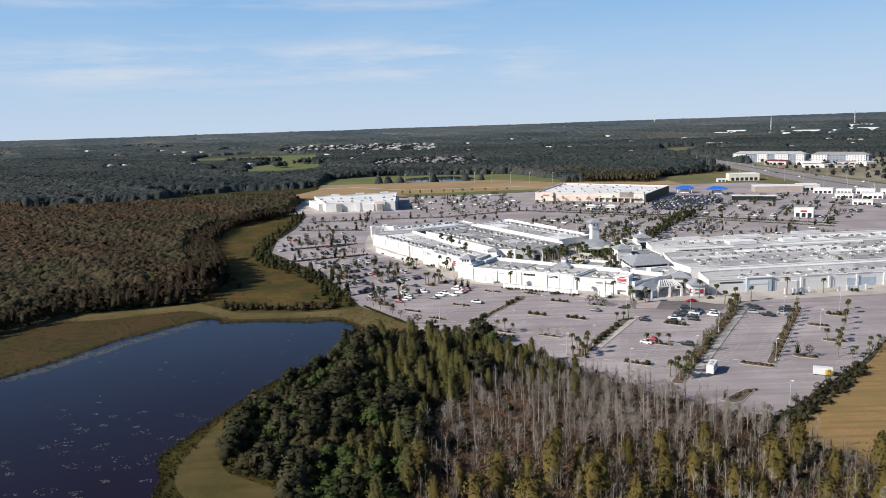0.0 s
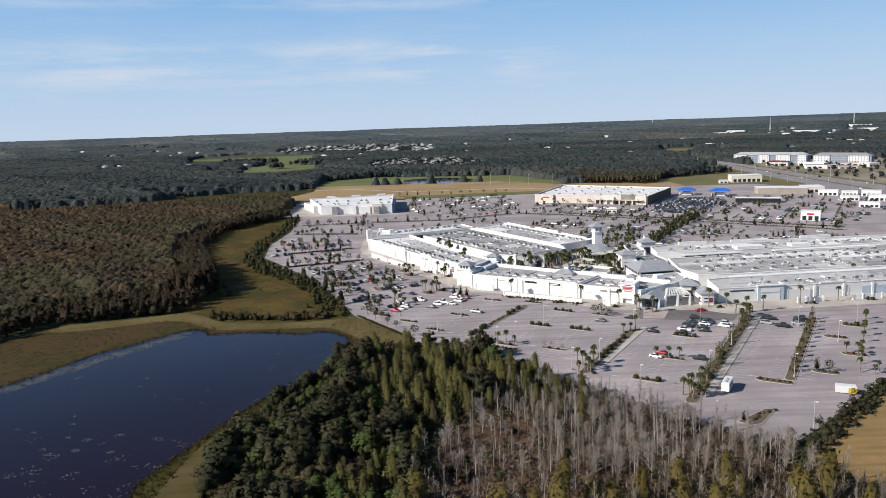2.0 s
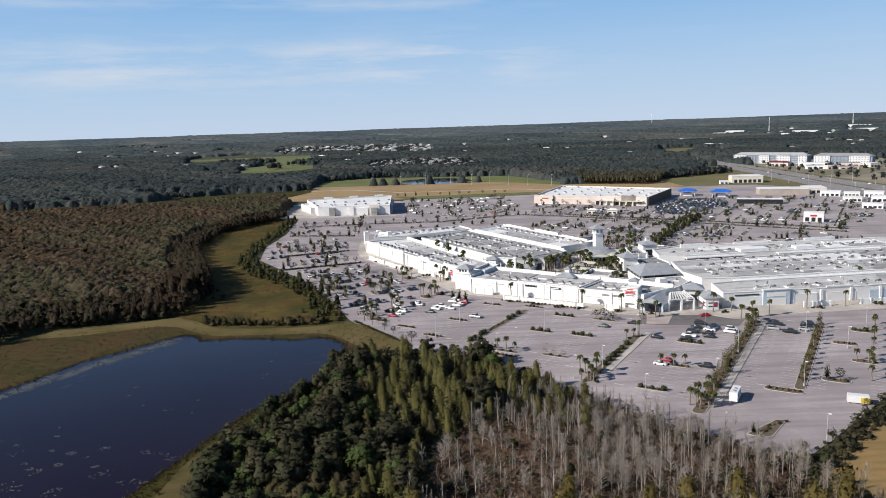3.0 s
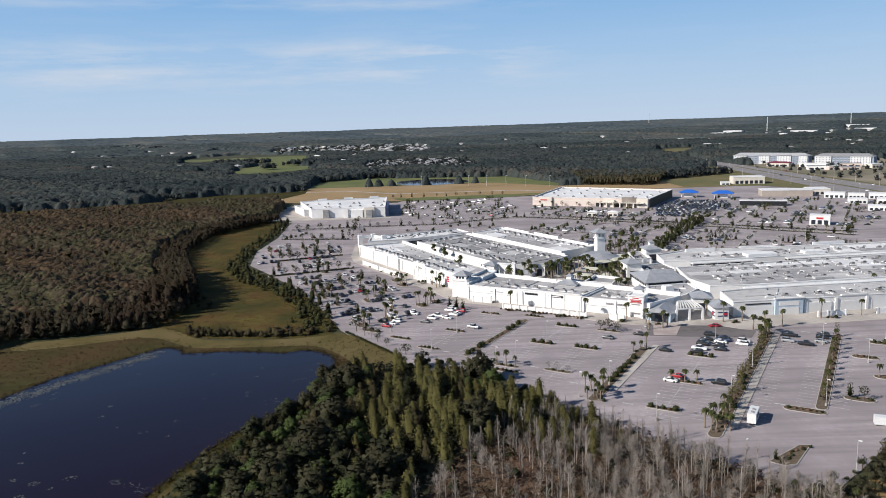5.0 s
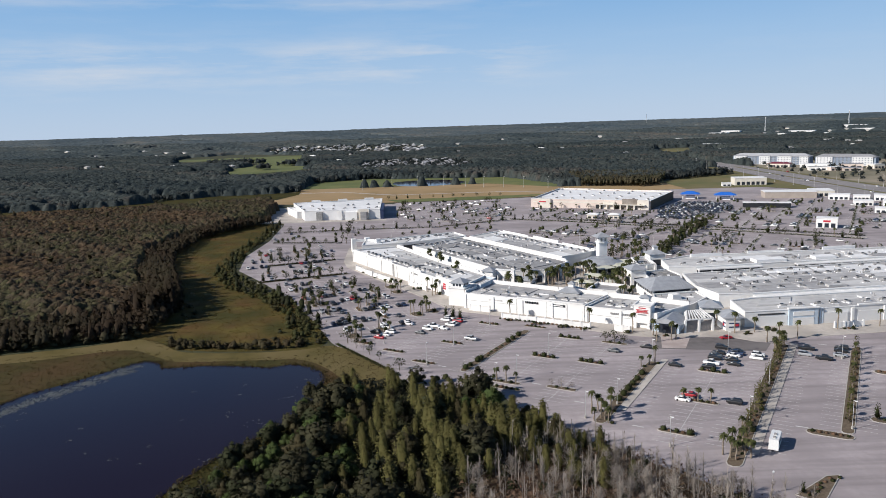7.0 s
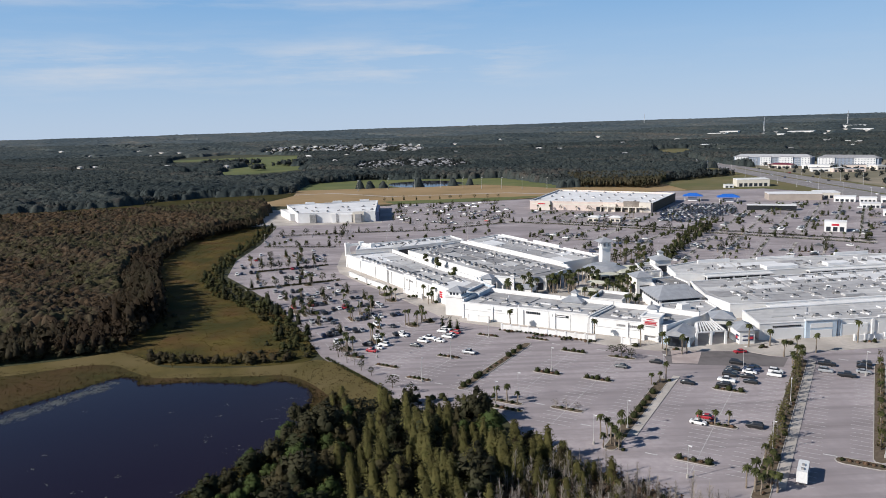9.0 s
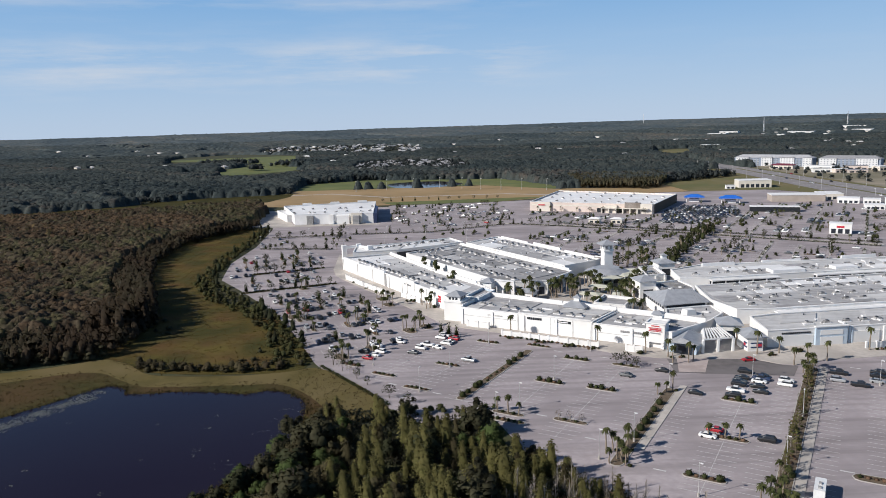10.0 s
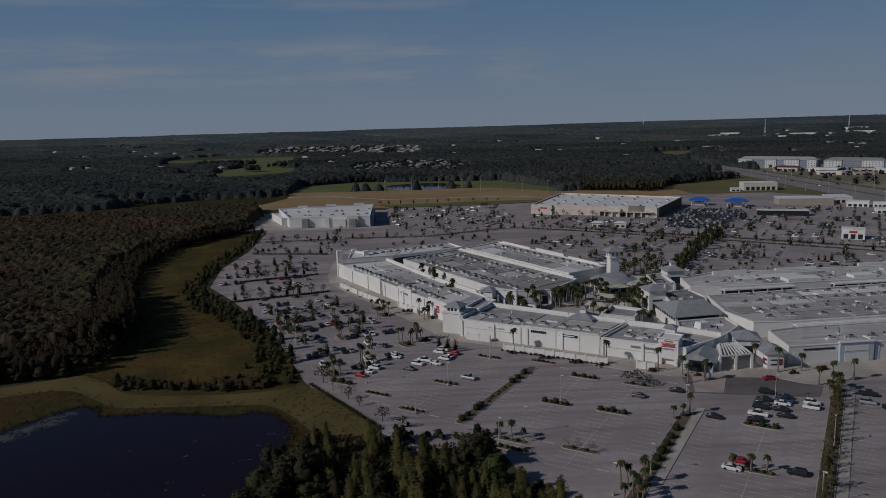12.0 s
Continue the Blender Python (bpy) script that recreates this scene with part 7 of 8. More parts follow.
def away(x, y):
    """Leaves a clearing round and before each lone house."""
    ok = np.ones(x.shape, bool)
    for hx, hy in LONE_HOUSES:
        d = math.hypot(hx, hy)
        along, side = (x * hx + y * hy) / d - d, (x * hy - y * hx) / d
        ok &= ~((np.abs(side) < 13) & (along > -0.05 * d) & (along < 10))
    return ok


THIN = lambda x, y: patch(x, y, 120, 5) + 0.6 * patch(x, y, 43, 3)
# bluer and paler with distance: the air's haze is put into these leaf colours
M_hazed_mid = canopy_material("hazed_middle_canopy", ((0.0, (0.024, 0.033, 0.034)), (0.3, (0.038, 0.047, 0.046)), (0.6, (0.051, 0.058, 0.053)), (0.8, (0.066, 0.061, 0.054)), (1.0, (0.086, 0.074, 0.060))))
M_hazed_far = canopy_material("hazed_far_canopy", ((0.0, (0.046, 0.065, 0.074)), (0.35, (0.068, 0.085, 0.090)), (0.65, (0.088, 0.102, 0.100)), (0.85, (0.112, 0.112, 0.102)), (1.0, (0.155, 0.148, 0.115))), 0.3)
M_hazed_mid_far = canopy_material("hazed_middle_far_canopy", ((0.0, (0.034, 0.047, 0.051)), (0.32, (0.052, 0.065, 0.065)), (0.62, (0.069, 0.079, 0.073)), (0.83, (0.088, 0.084, 0.075)), (1.0, (0.118, 0.108, 0.085))), 0.2)
MIX_MID = lambda x, y: 0.38 + 0.2 * patch(x, y, 130, 4) + 0.15 * patch(x, y, 37, 6)
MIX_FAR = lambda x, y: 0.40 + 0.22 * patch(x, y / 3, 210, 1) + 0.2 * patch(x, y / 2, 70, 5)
closed_wood("middle_wood", WEDGE(700, 1500), 2.7, 6.2, (8.6, 12.0), (3.2, 5.0), M_hazed_mid, "dark green wood in the distance, tinted blue for haze", MIX_MID, holes=OPEN + [LEFT_WOOD, MARSH, [(-200, 690), (-110, 690), (-110, 862), (-200, 862)], [(320, 800), (520, 800), (520, 940), (320, 940)]], depth=0.26, rough=0.5, fuzz=4, leaf=1.2, swell=60, keep=lambda x, y: THIN(x, y) < 1.15)
closed_wood("middle_wood", WEDGE(1500, 2400), 4.0, 8.4, (8.8, 11.8), (4.6, 7.0), M_hazed_mid, "dark green wood in the distance, tinted blue for haze", MIX_MID, holes=OPEN, depth=0.28, rough=0.6, fuzz=1, leaf=1.6, swell=90, keep=lambda x, y: (THIN(x, y) < 1.1) & away(x, y))
closed_wood("far_wood", WEDGE(2400, 3300), 5.8, 11.0, (8.0, 11.0), (6, 9), M_hazed_mid_far, "dark green wood in the far distance, tinted blue for haze", MIX_FAR, holes=[SUBURB, HAY_FIELD], depth=0.3, rough=0.7, swell=130, keep=lambda x, y: (patch(x, y, 150, 6) + 0.7 * patch(x, y, 60, 8) < 1.0) & away(x, y))
closed_wood("far_wood", WEDGE(3300, 4720), 9.5, 17.0, (7.5, 10.5), (9, 14), M_hazed_far, "dark green wood reaching the horizon, tinted pale blue for haze", MIX_FAR, holes=[], depth=0.3, rough=0.7, swell=200, keep=lambda x, y: patch(x, y / 2, 160, 6) + 0.5 * patch(x, y, 50, 2) < 1.2)
stand("field_trees", [(-180, 1180), (-100, 1230), (120, 1180), (190, 1010), (300, 1015), (430, 1090), (430, 1120), (290, 1060), (210, 1050), (140, 1215), (-100, 1262), (-190, 1210)], 7, (7, 11.5), (2.6, 4), 70, 1.0, M_hazed_leaf, "row of tall trees behind the green field", holes=[TAN_FIELD, HIGHWAY], cone=0.4, low=0.1)
stand("canal_trees", [(-800, 876), (-520, 892), (-432, 912), (-363, 944), (-289, 1018), (-171, 1040), (-176, 1052), (-296, 1030), (-372, 956), (-438, 924), (-522, 904), (-800, 888)], 4.6, (5, 11.5), (2.2, 3.8), 46, 0.95, M_hazed_leaf, "uneven front of dark trees along the canal", holes=[CANAL], low=0.05)
stand("cypress_stand", [(190, 988), (236, 968), (260, 952), (284, 964), (318, 1040), (330, 1110), (200, 1110)], 4.6, (9, 13), (1.5, 2.5), 60, 0.8, M_gold_far, "pale olive-brown cypress stand beside the field", holes=[], cone=0.4, low=0.1)
OAK = [(-433, 1860), (-405, 1846), (-339, 1583), (-352, 1600)]
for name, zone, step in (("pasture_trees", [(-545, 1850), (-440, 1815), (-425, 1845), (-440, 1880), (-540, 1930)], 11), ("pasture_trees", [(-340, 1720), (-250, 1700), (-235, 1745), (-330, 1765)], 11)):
    stand(name, zone, step, (10, 16), (5, 8), 40, 1.8, M_hazed_leaf, "dark oaks standing in a pasture", holes=[])
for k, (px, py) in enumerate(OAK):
    stand("pasture_oak", [(px - 9, py - 9), (px + 9, py - 9), (px + 9, py + 9), (px - 9, py + 9)], 8, (12, 16), (6, 8), 60, 1.6, M_hazed_leaf, "round dark oak in the pasture", holes=[])
stand("suburb_trees", SUBURB, 26, (3, 7), (4, 7), 30, 2.0, M_hazed_leaf, "low trees between far houses", holes=[])
stand("suburb_trees", SUBURB_2, 12, (5, 9), (3, 5), 34, 1.5, M_hazed_leaf, "low trees between far houses", holes=[])
stand("town_trees", TOWN, 26, (4, 8), (2.5, 4.5), 44, 1.2, M_hazed_leaf, "scattered trees between shops", holes=[HIGHWAY])


def lobed(name, h, rad, lobes, per, leaf, seed, low=0.3):
    """A broad crown of separate leafy lobes."""
    r = np.random.default_rng(seed)
    c, hs, rs = [], [], []
    for k in range(lobes):
        d = r.normal(size=3)
        d /= np.linalg.norm(d)
        f = 0.3 + 0.62 * r.random()
        c.append((d[0] * rad * f, d[1] * rad * f, h * (low + (1 - low) * (0.35 + 0.38 * d[2] * f * 1.3)) - rad * 0.3))
        q = rad * r.uniform(0.24, 0.44)
        hs.append(q * 1.7)
        rs.append(q)
    c, hs, rs = np.array(c), np.array(hs), np.array(rs)
    bough = c + np.stack([np.zeros(lobes), np.zeros(lobes), hs * 0.4], 1)
    bough = 0.6 * bough + 0.4 * np.array([0, 0, h * 0.4])
    return mesh_from(name, *joined(cloud(c, hs, rs, per, leaf, 0.0, 0.0, r), cores(c, hs, rs, 0.05, 0.62)), np.concatenate([np.repeat(bough, per * 3, axis=0), np.repeat(bough, 13, axis=0)]))


def column_mesh(name, h, rad, count, leaf, seed, low=0.06, blunt=0.5):
    """A full upright crown: widest low down, drawn in towards a rounded tip, with uneven bulges."""
    r = np.random.default_rng(seed)

    def width(f, a):
        bulge = 1 + 0.22 * np.sin(3 * a + seed + 7 * f) + 0.1 * np.sin(13 * f * h / 10 + 2 * a + seed)
        return rad * np.minimum(1, 0.6 + 1.6 * f) * (1 - f) ** blunt * bulge * 1.12
    f, a = r.random(count) ** 0.9, r.random(count) * 2 * math.pi
    w = width(f, a) * (0.5 + 0.72 * r.random(count) ** 1.5)
    c = np.stack([w * np.cos(a), w * np.sin(a), h * (low + (1 - low) * f)], 1)
    v = (c[:, None, :] + r.normal(size=(count, 3, 3)) * leaf * 0.62 * (0.7 + 0.6 * r.random((count, 1, 1)))).reshape(-1, 3)
    q = np.arange(len(v)).reshape(-1, 3)
    n, rings = 8, (0.0, 0.3, 0.6, 0.85)
    t = np.arange(n) * 2 * math.pi / n
    cv = [(0.52 * width(g, b) * math.cos(b), 0.52 * width(g, b) * math.sin(b), h * (low + (1 - low) * g)) for g in rings for b in t] + [(0, 0, h * 0.96)]
    cf = []
    for k in range(len(rings) - 1):
        for i in range(n):
            p0, p1 = n * k + i, n * k + (i + 1) % n
            cf += [(p0, p1, p0 + n), (p1, p1 + n, p0 + n)]
    cf += [(n * 3 + i, n * 3 + (i + 1) % n, n * 4) for i in range(n)]
    g = joined((v, q), (np.array(cv), np.array(cf)))
    axis = g[0] * np.array([0.12, 0.12, 1.0]) - np.array([0, 0, 0.6 * rad])
    return mesh_from(name, *g, axis)


def column_maker(name, h, rad, count, leaf, seed, material, label, low=0.06, blunt=0.5):
    def make():
        t = new(name)
        r = random.Random(seed)
        s = Shape()
        s.tube((0, 0, 0), (r.uniform(-0.1, 0.1), r.uniform(-0.1, 0.1), h * 0.9), 0.2, 0.05, 6)
        for k in range(6):
            z, a = h * r.uniform(0.15, 0.6), r.uniform(0, 6.28)
            s.tube((0, 0, z), (math.cos(a) * rad * 0.6, math.sin(a) * rad * 0.6, z + rad * 0.4), 0.06, 0.02, 4)
        part("trunk", s, M_bark_dark, t)
        part("crown", column_mesh("crown", h, rad, count, leaf, seed, low, blunt), material, t)
        return tagged(t, label, "tree", group="trees of the lakeside wood")
    return Kind(make)


def broad_maker(h, rad, seed, material, label):
    def make():
        t = new("broadleaf_tree")
        r = random.Random(seed)
        s = Shape()
        s.tube((0, 0, 0), (0.1, 0, h * 0.55), 0.2, 0.1, 6)
        for k in range(7):
            a = r.uniform(0, 6.28)
            z = h * r.uniform(0.25, 0.5)
            s.tube((0, 0, z), (math.cos(a) * rad * 0.6, math.sin(a) * rad * 0.6, z + h * r.uniform(0.15, 0.35)), 0.08, 0.03, 4)
        part("trunk", s, M_bark_dark, t)
        part("crown", lobed("crown", h, rad * 1.4, 34, 60, 0.30, seed, 0.1), material, t)
        return tagged(t, label, "tree", group="trees of the lakeside wood")
    return Kind(make)


def bare_shape(h, seed, spread=0.8, twigs=26):
    """A leafless swamp tree: a pale trunk with many rising twigs."""
    r = random.Random(seed)
    s = Shape()
    top = Vector((r.uniform(-0.3, 0.3), r.uniform(-0.3, 0.3), h))
    s.tube((0, 0, 0), top * 0.55, 0.13, 0.09, 4)
    s.tube(top * 0.55, top, 0.09, 0.03, 4)
    for k in range(twigs):
        f = r.uniform(0.28, 0.95)
        a = r.uniform(0, 6.28)
        p = top * f
        L = h * r.uniform(0.12, 0.3) * (1.25 - f)
        q = p + Vector((math.cos(a) * L * spread, math.sin(a) * L * spread, L * r.uniform(0.7, 1.4)))
        side = Vector((-math.sin(a), math.cos(a), 0)) * 0.036
        up = Vector((0, 0, 0.045))
        s.add([p - side, p + side, q + side * 0.5, q - side * 0.5], [(0, 1, 2, 3)])
        s.add([p - up, p + up, q], [(0, 1, 2)])
        for j in range(2):
            e = p.lerp(q, r.uniform(0.4, 0.9))
            w = e + Vector((r.uniform(-0.5, 0.5), r.uniform(-0.5, 0.5), r.uniform(0.3, 0.9)))
            s.add([e - side * 0.6, e + side * 0.6, w], [(0, 1, 2)])
    return s


def bare_maker(h, seed, label, spread=0.8, twigs=30):
    def make():
        t = part("bare_tree", bare_shape(h, seed, spread, twigs), M_bark)
        return tagged(t, label, "tree", group="leafless trees of the swamp")
    return Kind(make)


BROAD = [broad_maker(9.5, 3.0, 51, M_leaf, "dense dark green broadleaf tree"), broad_maker(8.0, 2.7, 52, M_leaf2, "fresh green broadleaf tree by the lake"), broad_maker(10.5, 3.2, 53, M_edge, "grey-green broadleaf tree with a lumpy crown"), broad_maker(7.0, 2.4, 54, M_olive, "olive broadleaf tree in the wood")]
CYPRESS = [column_maker("cypress_tree", 11.5, 2.0, 560, 0.32, 61, M_cypress, "tall full green cypress tree", 0.06, 0.42),
           column_maker("cypress_tree", 9.5, 1.9, 460, 0.30, 62, M_cypress, "full yellow-green cypress tree with a blunt top", 0.04, 0.42),
           column_maker("cypress_tree", 11.8, 2.4, 600, 0.30, 63, M_cypress, "tall cypress tree with a ragged green crown", 0.08, 0.45),
           column_maker("cypress_tree", 8.5, 1.7, 420, 0.30, 66, M_olive, "slender olive cypress tree", 0.05, 0.45)]
GOLD = [column_maker("turning_tree", 8.0, 2.7, 620, 0.30, 64, M_gold, "yellowing cypress tree among bare trees", 0.03, 0.5),
        column_maker("turning_tree", 6.2, 2.5, 520, 0.30, 65, M_gold, "low golden-brown cypress tree", 0.0, 0.45)]
BARE = [bare_maker(8.5, 71, "pale leafless swamp tree with rising twigs"), bare_maker(7.2, 72, "slender grey leafless tree"), bare_maker(9.5, 73, "tall pale grey leafless tree"), bare_maker(7.0, 74, "leafless tree with a bushy grey crown", 1.7, 110)]

# the lakeside wood
BEHIND = [(-80, 90), (-80, 126), (160, 126), (160, 90)]
x, y = scatter(NEAR_GREEN, 5.2, [LAKE, LOT, TRACK, BEHIND])
for px, py in sorted(zip(x, y), key=lambda q: q[1]):
    conifer = px > -34 + 0.10 * (290 - py) - 0.12 * max(0, 200 - py) and pick.random() < (0.8 if px > -22 else 0.4)
    if conifer:
        ob, k = pick.choice(CYPRESS).put(pose(px, py, 0, 0, 0, pick.uniform(0, 360))), pick.uniform(0.45, 0.92) * (0.8 if py > 268 else 1.0)
        ob.scale = (k * pick.uniform(1.1, 1.55), k * pick.uniform(1.1, 1.55), k)
    else:
        kinds = (BROAD[1], BROAD[1], BROAD[0]) if py < 172 and px > -34 else BROAD
        pick.choice(kinds).put(pose(px, py, 0, 0, 0, pick.uniform(0, 360)), pick.uniform(0.7, 1.2) * (0.85 if py > 275 else 0.68 if py > 212 and px < -36 else 1.0))
# the dark leaf colour puts the shade between the trees into the undergrowth
stand("lakeside_undergrowth", NEAR_GREEN, 2.8, (1.2, 3.2), (1.2, 1.8), 40, 0.45, M_shade_leaf, "undergrowth coloured dark for the shade between lakeside trees", holes=[LAKE, LOT, TRACK], low=0.0, core=False)
for k in range(34):
    px, py = 12 + pick.uniform(-18, 34), 242 + pick.uniform(-22, 12)
    if inside(px, py, NEAR_GREEN) or inside(px, py, NEAR_BARE):
        ob, z = pick.choice(CYPRESS[:2]).put(pose(px, py, 0, 0, 0, k * 40)), pick.uniform(0.5, 0.8)
        ob.scale = (z * 1.35, z * 1.35, z)

for k in range(22):
    px, py = pick.uniform(20, 50), pick.uniform(214, 240)
    if inside(px, py, NEAR_GREEN) or inside(px, py, NEAR_BARE):
        ob, z = pick.choice(CYPRESS[:2] + CYPRESS[3:]).put(pose(px, py, 0, 0, 0, k * 40)), pick.uniform(0.45, 0.75)
        ob.scale = (z * 1.45, z * 1.45, z)

# the leafless swamp wood
flat("swamp_floor", NEAR_BARE, 0.06, M_litter, "russet leaf litter under leafless trees", "ground")
x, y = scatter(NEAR_BARE, 3.25, [LOT, ROUGH, BEHIND])
ok = (x > 22) | (y > 218) | (rng.random(len(x)) < 0.55)
x, y = x[ok], y[ok]
spots = sorted(zip(x, y), key=lambda q: abs(q[1] - 200))
for px, py in spots[:290]:
    (pick.choice(BARE) if px < 34 else pick.choice(BARE[2:])).put(pose(px, py, 0, 0, 0, pick.uniform(0, 360)), pick.uniform(0.75, 1.1))


def bare_heap(name, places, h, seed, label):
    t = bare_shape(h, seed)
    tri = [(q[0], q[k], q[k + 1]) for q in t.f for k in range(1, len(q) - 1)]
    v, f = np.array(t.v), np.array(tri)
    n = len(places)
    a, sc = rng.random(n) * 6.28, rng.uniform(0.7, 1.15, n)
    c, s = np.cos(a)[:, None], np.sin(a)[:, None]
    out = np.stack([(v[:, 0] * c - v[:, 1] * s) * sc[:, None] + np.array([p[0] for p in places])[:, None],
                    (v[:, 0] * s + v[:, 1] * c) * sc[:, None] + np.array([p[1] for p in places])[:, None], v[:, 2] * sc[:, None] * np.ones((n, 1))], -1)
    return tagged(part(name, mesh_from(name, out.reshape(-1, 3), (f[None] + len(v) * np.arange(n)[:, None, None]).reshape(-1, 3)), M_bark), label, "woods", kind="stuff")


for k in range(3):
    bare_heap("leafless_wood", spots[290 + k::3], (7.5, 8.6, 6.6)[k], 81 + k, "dense stand of pale leafless swamp trees")
stand("swamp_undergrowth", NEAR_BARE, 2.0, (1.4, 3.8), (0.9, 1.7), 26, 0.36, M_scrub, "russet and brown undergrowth between bare trees", holes=[LOT, ROUGH], low=0.0, core=False)
stand("swamp_evergreens", NEAR_BARE, 9.0, (2.0, 4.0), (1.2, 2.0), 70, 0.45, M_leaf, "dark evergreen bushes between bare trees", holes=[LOT, ROUGH], low=0.0)
x, y = scatter(NEAR_BARE, 8.0, [LOT, ROUGH, BEHIND])
for px, py in zip(x, y):
    if py < 176 - 0.06 * px and pick.random() < 0.75 or pick.random() < 0.02:
        pick.choice(GOLD).put(pose(px, py, 0, 0, 0, pick.uniform(0, 360)), pick.uniform(0.9, 1.55))

stand("bank_grass", BANK, 1.7, (0.3, 1.0), (0.7, 1.4), 12, 0.35, M_reed_dark, "uneven olive grass on the lake bank", holes=[LAKE, TRACK, NEAR_GREEN], low=0.0, core=False)
# the wood goes on behind the first view
stand("wood_behind", [(-70, -60), (-66, 126), (-12, 126), (-12, -60)], 5, (7, 11), (2.5, 3.6), 44, 0.6, M_leaf, "dark green wood behind the lake", holes=[LAKE, TRACK])
stand("wood_behind", [(-12, -60), (-12, 126), (150, 126), (150, -60)], 4.6, (5, 8), (1.4, 2.3), 34, 0.5, M_scrub, "brown wood going on behind", holes=[], low=0.05, core=False)

# the planted edge between the lot and the dry field
stand("edge_thicket", [(78, 194), (84, 184), (98, 190), (112, 204), (140, 232), (138, 236), (106, 206), (94, 196)], 2.3, (1.2, 3.0), (1.0, 1.7), 80, 0.30, M_edge, "dense dark shrubs between the lot and the dry field", holes=[], low=0.0, fill=0.55)
for k in range(34):
    f = k / 33
    px, py = 84 + 92 * f + pick.uniform(-1, 1), 191 + 82 * f * (0.86 + 0.14 * f) + pick.uniform(-1, 1)
    pick.choice((SHRUBS[2], SHRUBS[2], LOT_TREES[0])).put(pose(px, py, 0, 0, 0, k * 33), pick.uniform(0.55, 0.85))
for px, py in ((80, 193), (83, 190), (86, 187), (88, 190), (91, 188), (140, 243), (143, 246), (150, 250), (154, 256), (158, 258)):
    PALMS[0].put(pose(px, py, 0, 0, 0, px * 9), pick.uniform(0.7, 0.95))
LOW_PALM = palm_maker(0.8, 34, 3.0, 9, "low wide date palm with long fronds")
for px, py in ((79, 190), (85, 184), (88, 186), (92, 184), (76, 195)):
    LOW_PALM.put(pose(px, py, 0, 0, 0, px * 13), pick.uniform(0.9, 1.2))
for k in range(16):
    f = k / 15
    px, py = -10 + 30 * f + pick.uniform(-1, 1), 292 + pick.uniform(-2, 1)
    pick.choice((SHRUBS[2], ROUND_BUSH)).put(pose(px, py, LOT_Z, 0, 0, k * 33), pick.uniform(0.7, 1.1))
for px, py, k in ((-12, 305, 0.9), (-6, 300, 0.8), (-24, 324, 0.9), (-30, 333, 1.1), (-34, 340, 1.2), (-27, 330, 0.8), (-20, 318, 0.7)):
    pick.choice((LOT_TREES[2], LOT_TREES[0], BARE_LOT_TREE)).put(pose(px, py, LOT_Z, 0, 0, px * 17), k)
hedge((-38, 338), (-12, 299), 1.2, 0.9, "low hedge between the bank and the parking lot")


# ---- reeds and water lilies ----
def fringe():
    n = len(LAKE)
    pos = []
    for i in range(n):
        a, b = Vector(LAKE[i]), Vector(LAKE[(i + 1) % n])
        m = int((b - a).length / 0.9) + 1
        for k in range(m):
            p = a.lerp(b, k / m)
            pos.append((p.x + rng.uniform(-0.8, 0.8), p.y + rng.uniform(-0.8, 0.8), 0.2))
    pos = np.array(pos)
    pos = pos[pos[:, 1] > 140]
    v, f = cloud(pos, rng.uniform(0.4, 1.1, len(pos)), rng.uniform(0.5, 1.0, len(pos)), 20, 0.26, 0.0, 0.0)
    tagged(part("shore_reeds", mesh_from("shore_reeds", v, f), M_reed_dark), "dark reeds along the lake's edge", "reeds", kind="stuff")


fringe()


def lilies(name, centres, label):
    s = Shape()
    for cx, cy, r, n in centres:
        for k in range(n):
            a, d = pick.uniform(0, 6.28), r * math.sqrt(pick.random())
            x, y, q = cx + math.cos(a) * d * 1.5, cy + math.sin(a) * d, pick.uniform(0.1, 0.28)
            if inside(x, y, LAKE):
                s.add([(x + q * math.cos(j * 1.047) * pick.uniform(0.7, 1.2), y + q * math.sin(j * 1.047), 0.325 + pick.uniform(0.0, 0.03)) for j in range(6)], [(0, 1, 2, 3, 4, 5)])
    tagged(part(name, s, M_lily), label, "water lilies", kind="stuff")


spots = []
for k in range(52):
    x = pick.uniform(-125, -72)
    y = pick.uniform(150, 215)
    spots.append((x, y, pick.uniform(0.6, 2.2), pick.randint(6, 22)))
for k in range(26):
    spots.append((pick.uniform(-140, -60), pick.uniform(205, 300), pick.uniform(0.4, 1.3), pick.randint(3, 8)))
lilies("water_lilies", spots, "scattered pale water lily pads on the lake")
edge = []
for k in range(110):
    f = k / 109
    edge.append((-156 + 45 * f + pick.uniform(-1, 3), 254 + 69 * f - pick.uniform(1, 7), pick.uniform(1.2, 2.8), 36))
for cx, cy in ((-43, 290), (-42, 298), (-46, 280), (-41, 284), (-52, 262)):
    edge.append((cx, cy, 3.0, 11))
lilies("water_lilies", edge, "grey-green lily pads along the bank")

# tufts and tracks on the bank and the dry field
stand("bank_tufts", LEVEE, 2.1, (0.2, 0.75), (0.7, 1.6), 14, 0.26, M_grass_tuft, "uneven tufts of grass on the bank", holes=[LAKE, [(-44, 335), (-49, 334), (-101, 338), (-125, 356), (-175, 338), (-172, 332), (-130, 343), (-118, 343), (-98, 327), (-49, 326)]], low=0.0, core=False)
stand("track_tufts", TRACK, 1.6, (0.05, 0.25), (0.4, 1.0), 9, 0.16, M_reed_dark, "short uneven grass on the bank track", holes=[], low=0.0, core=False, keep=lambda x, y: patch(x, y, 3.1, 2) > 0.0)
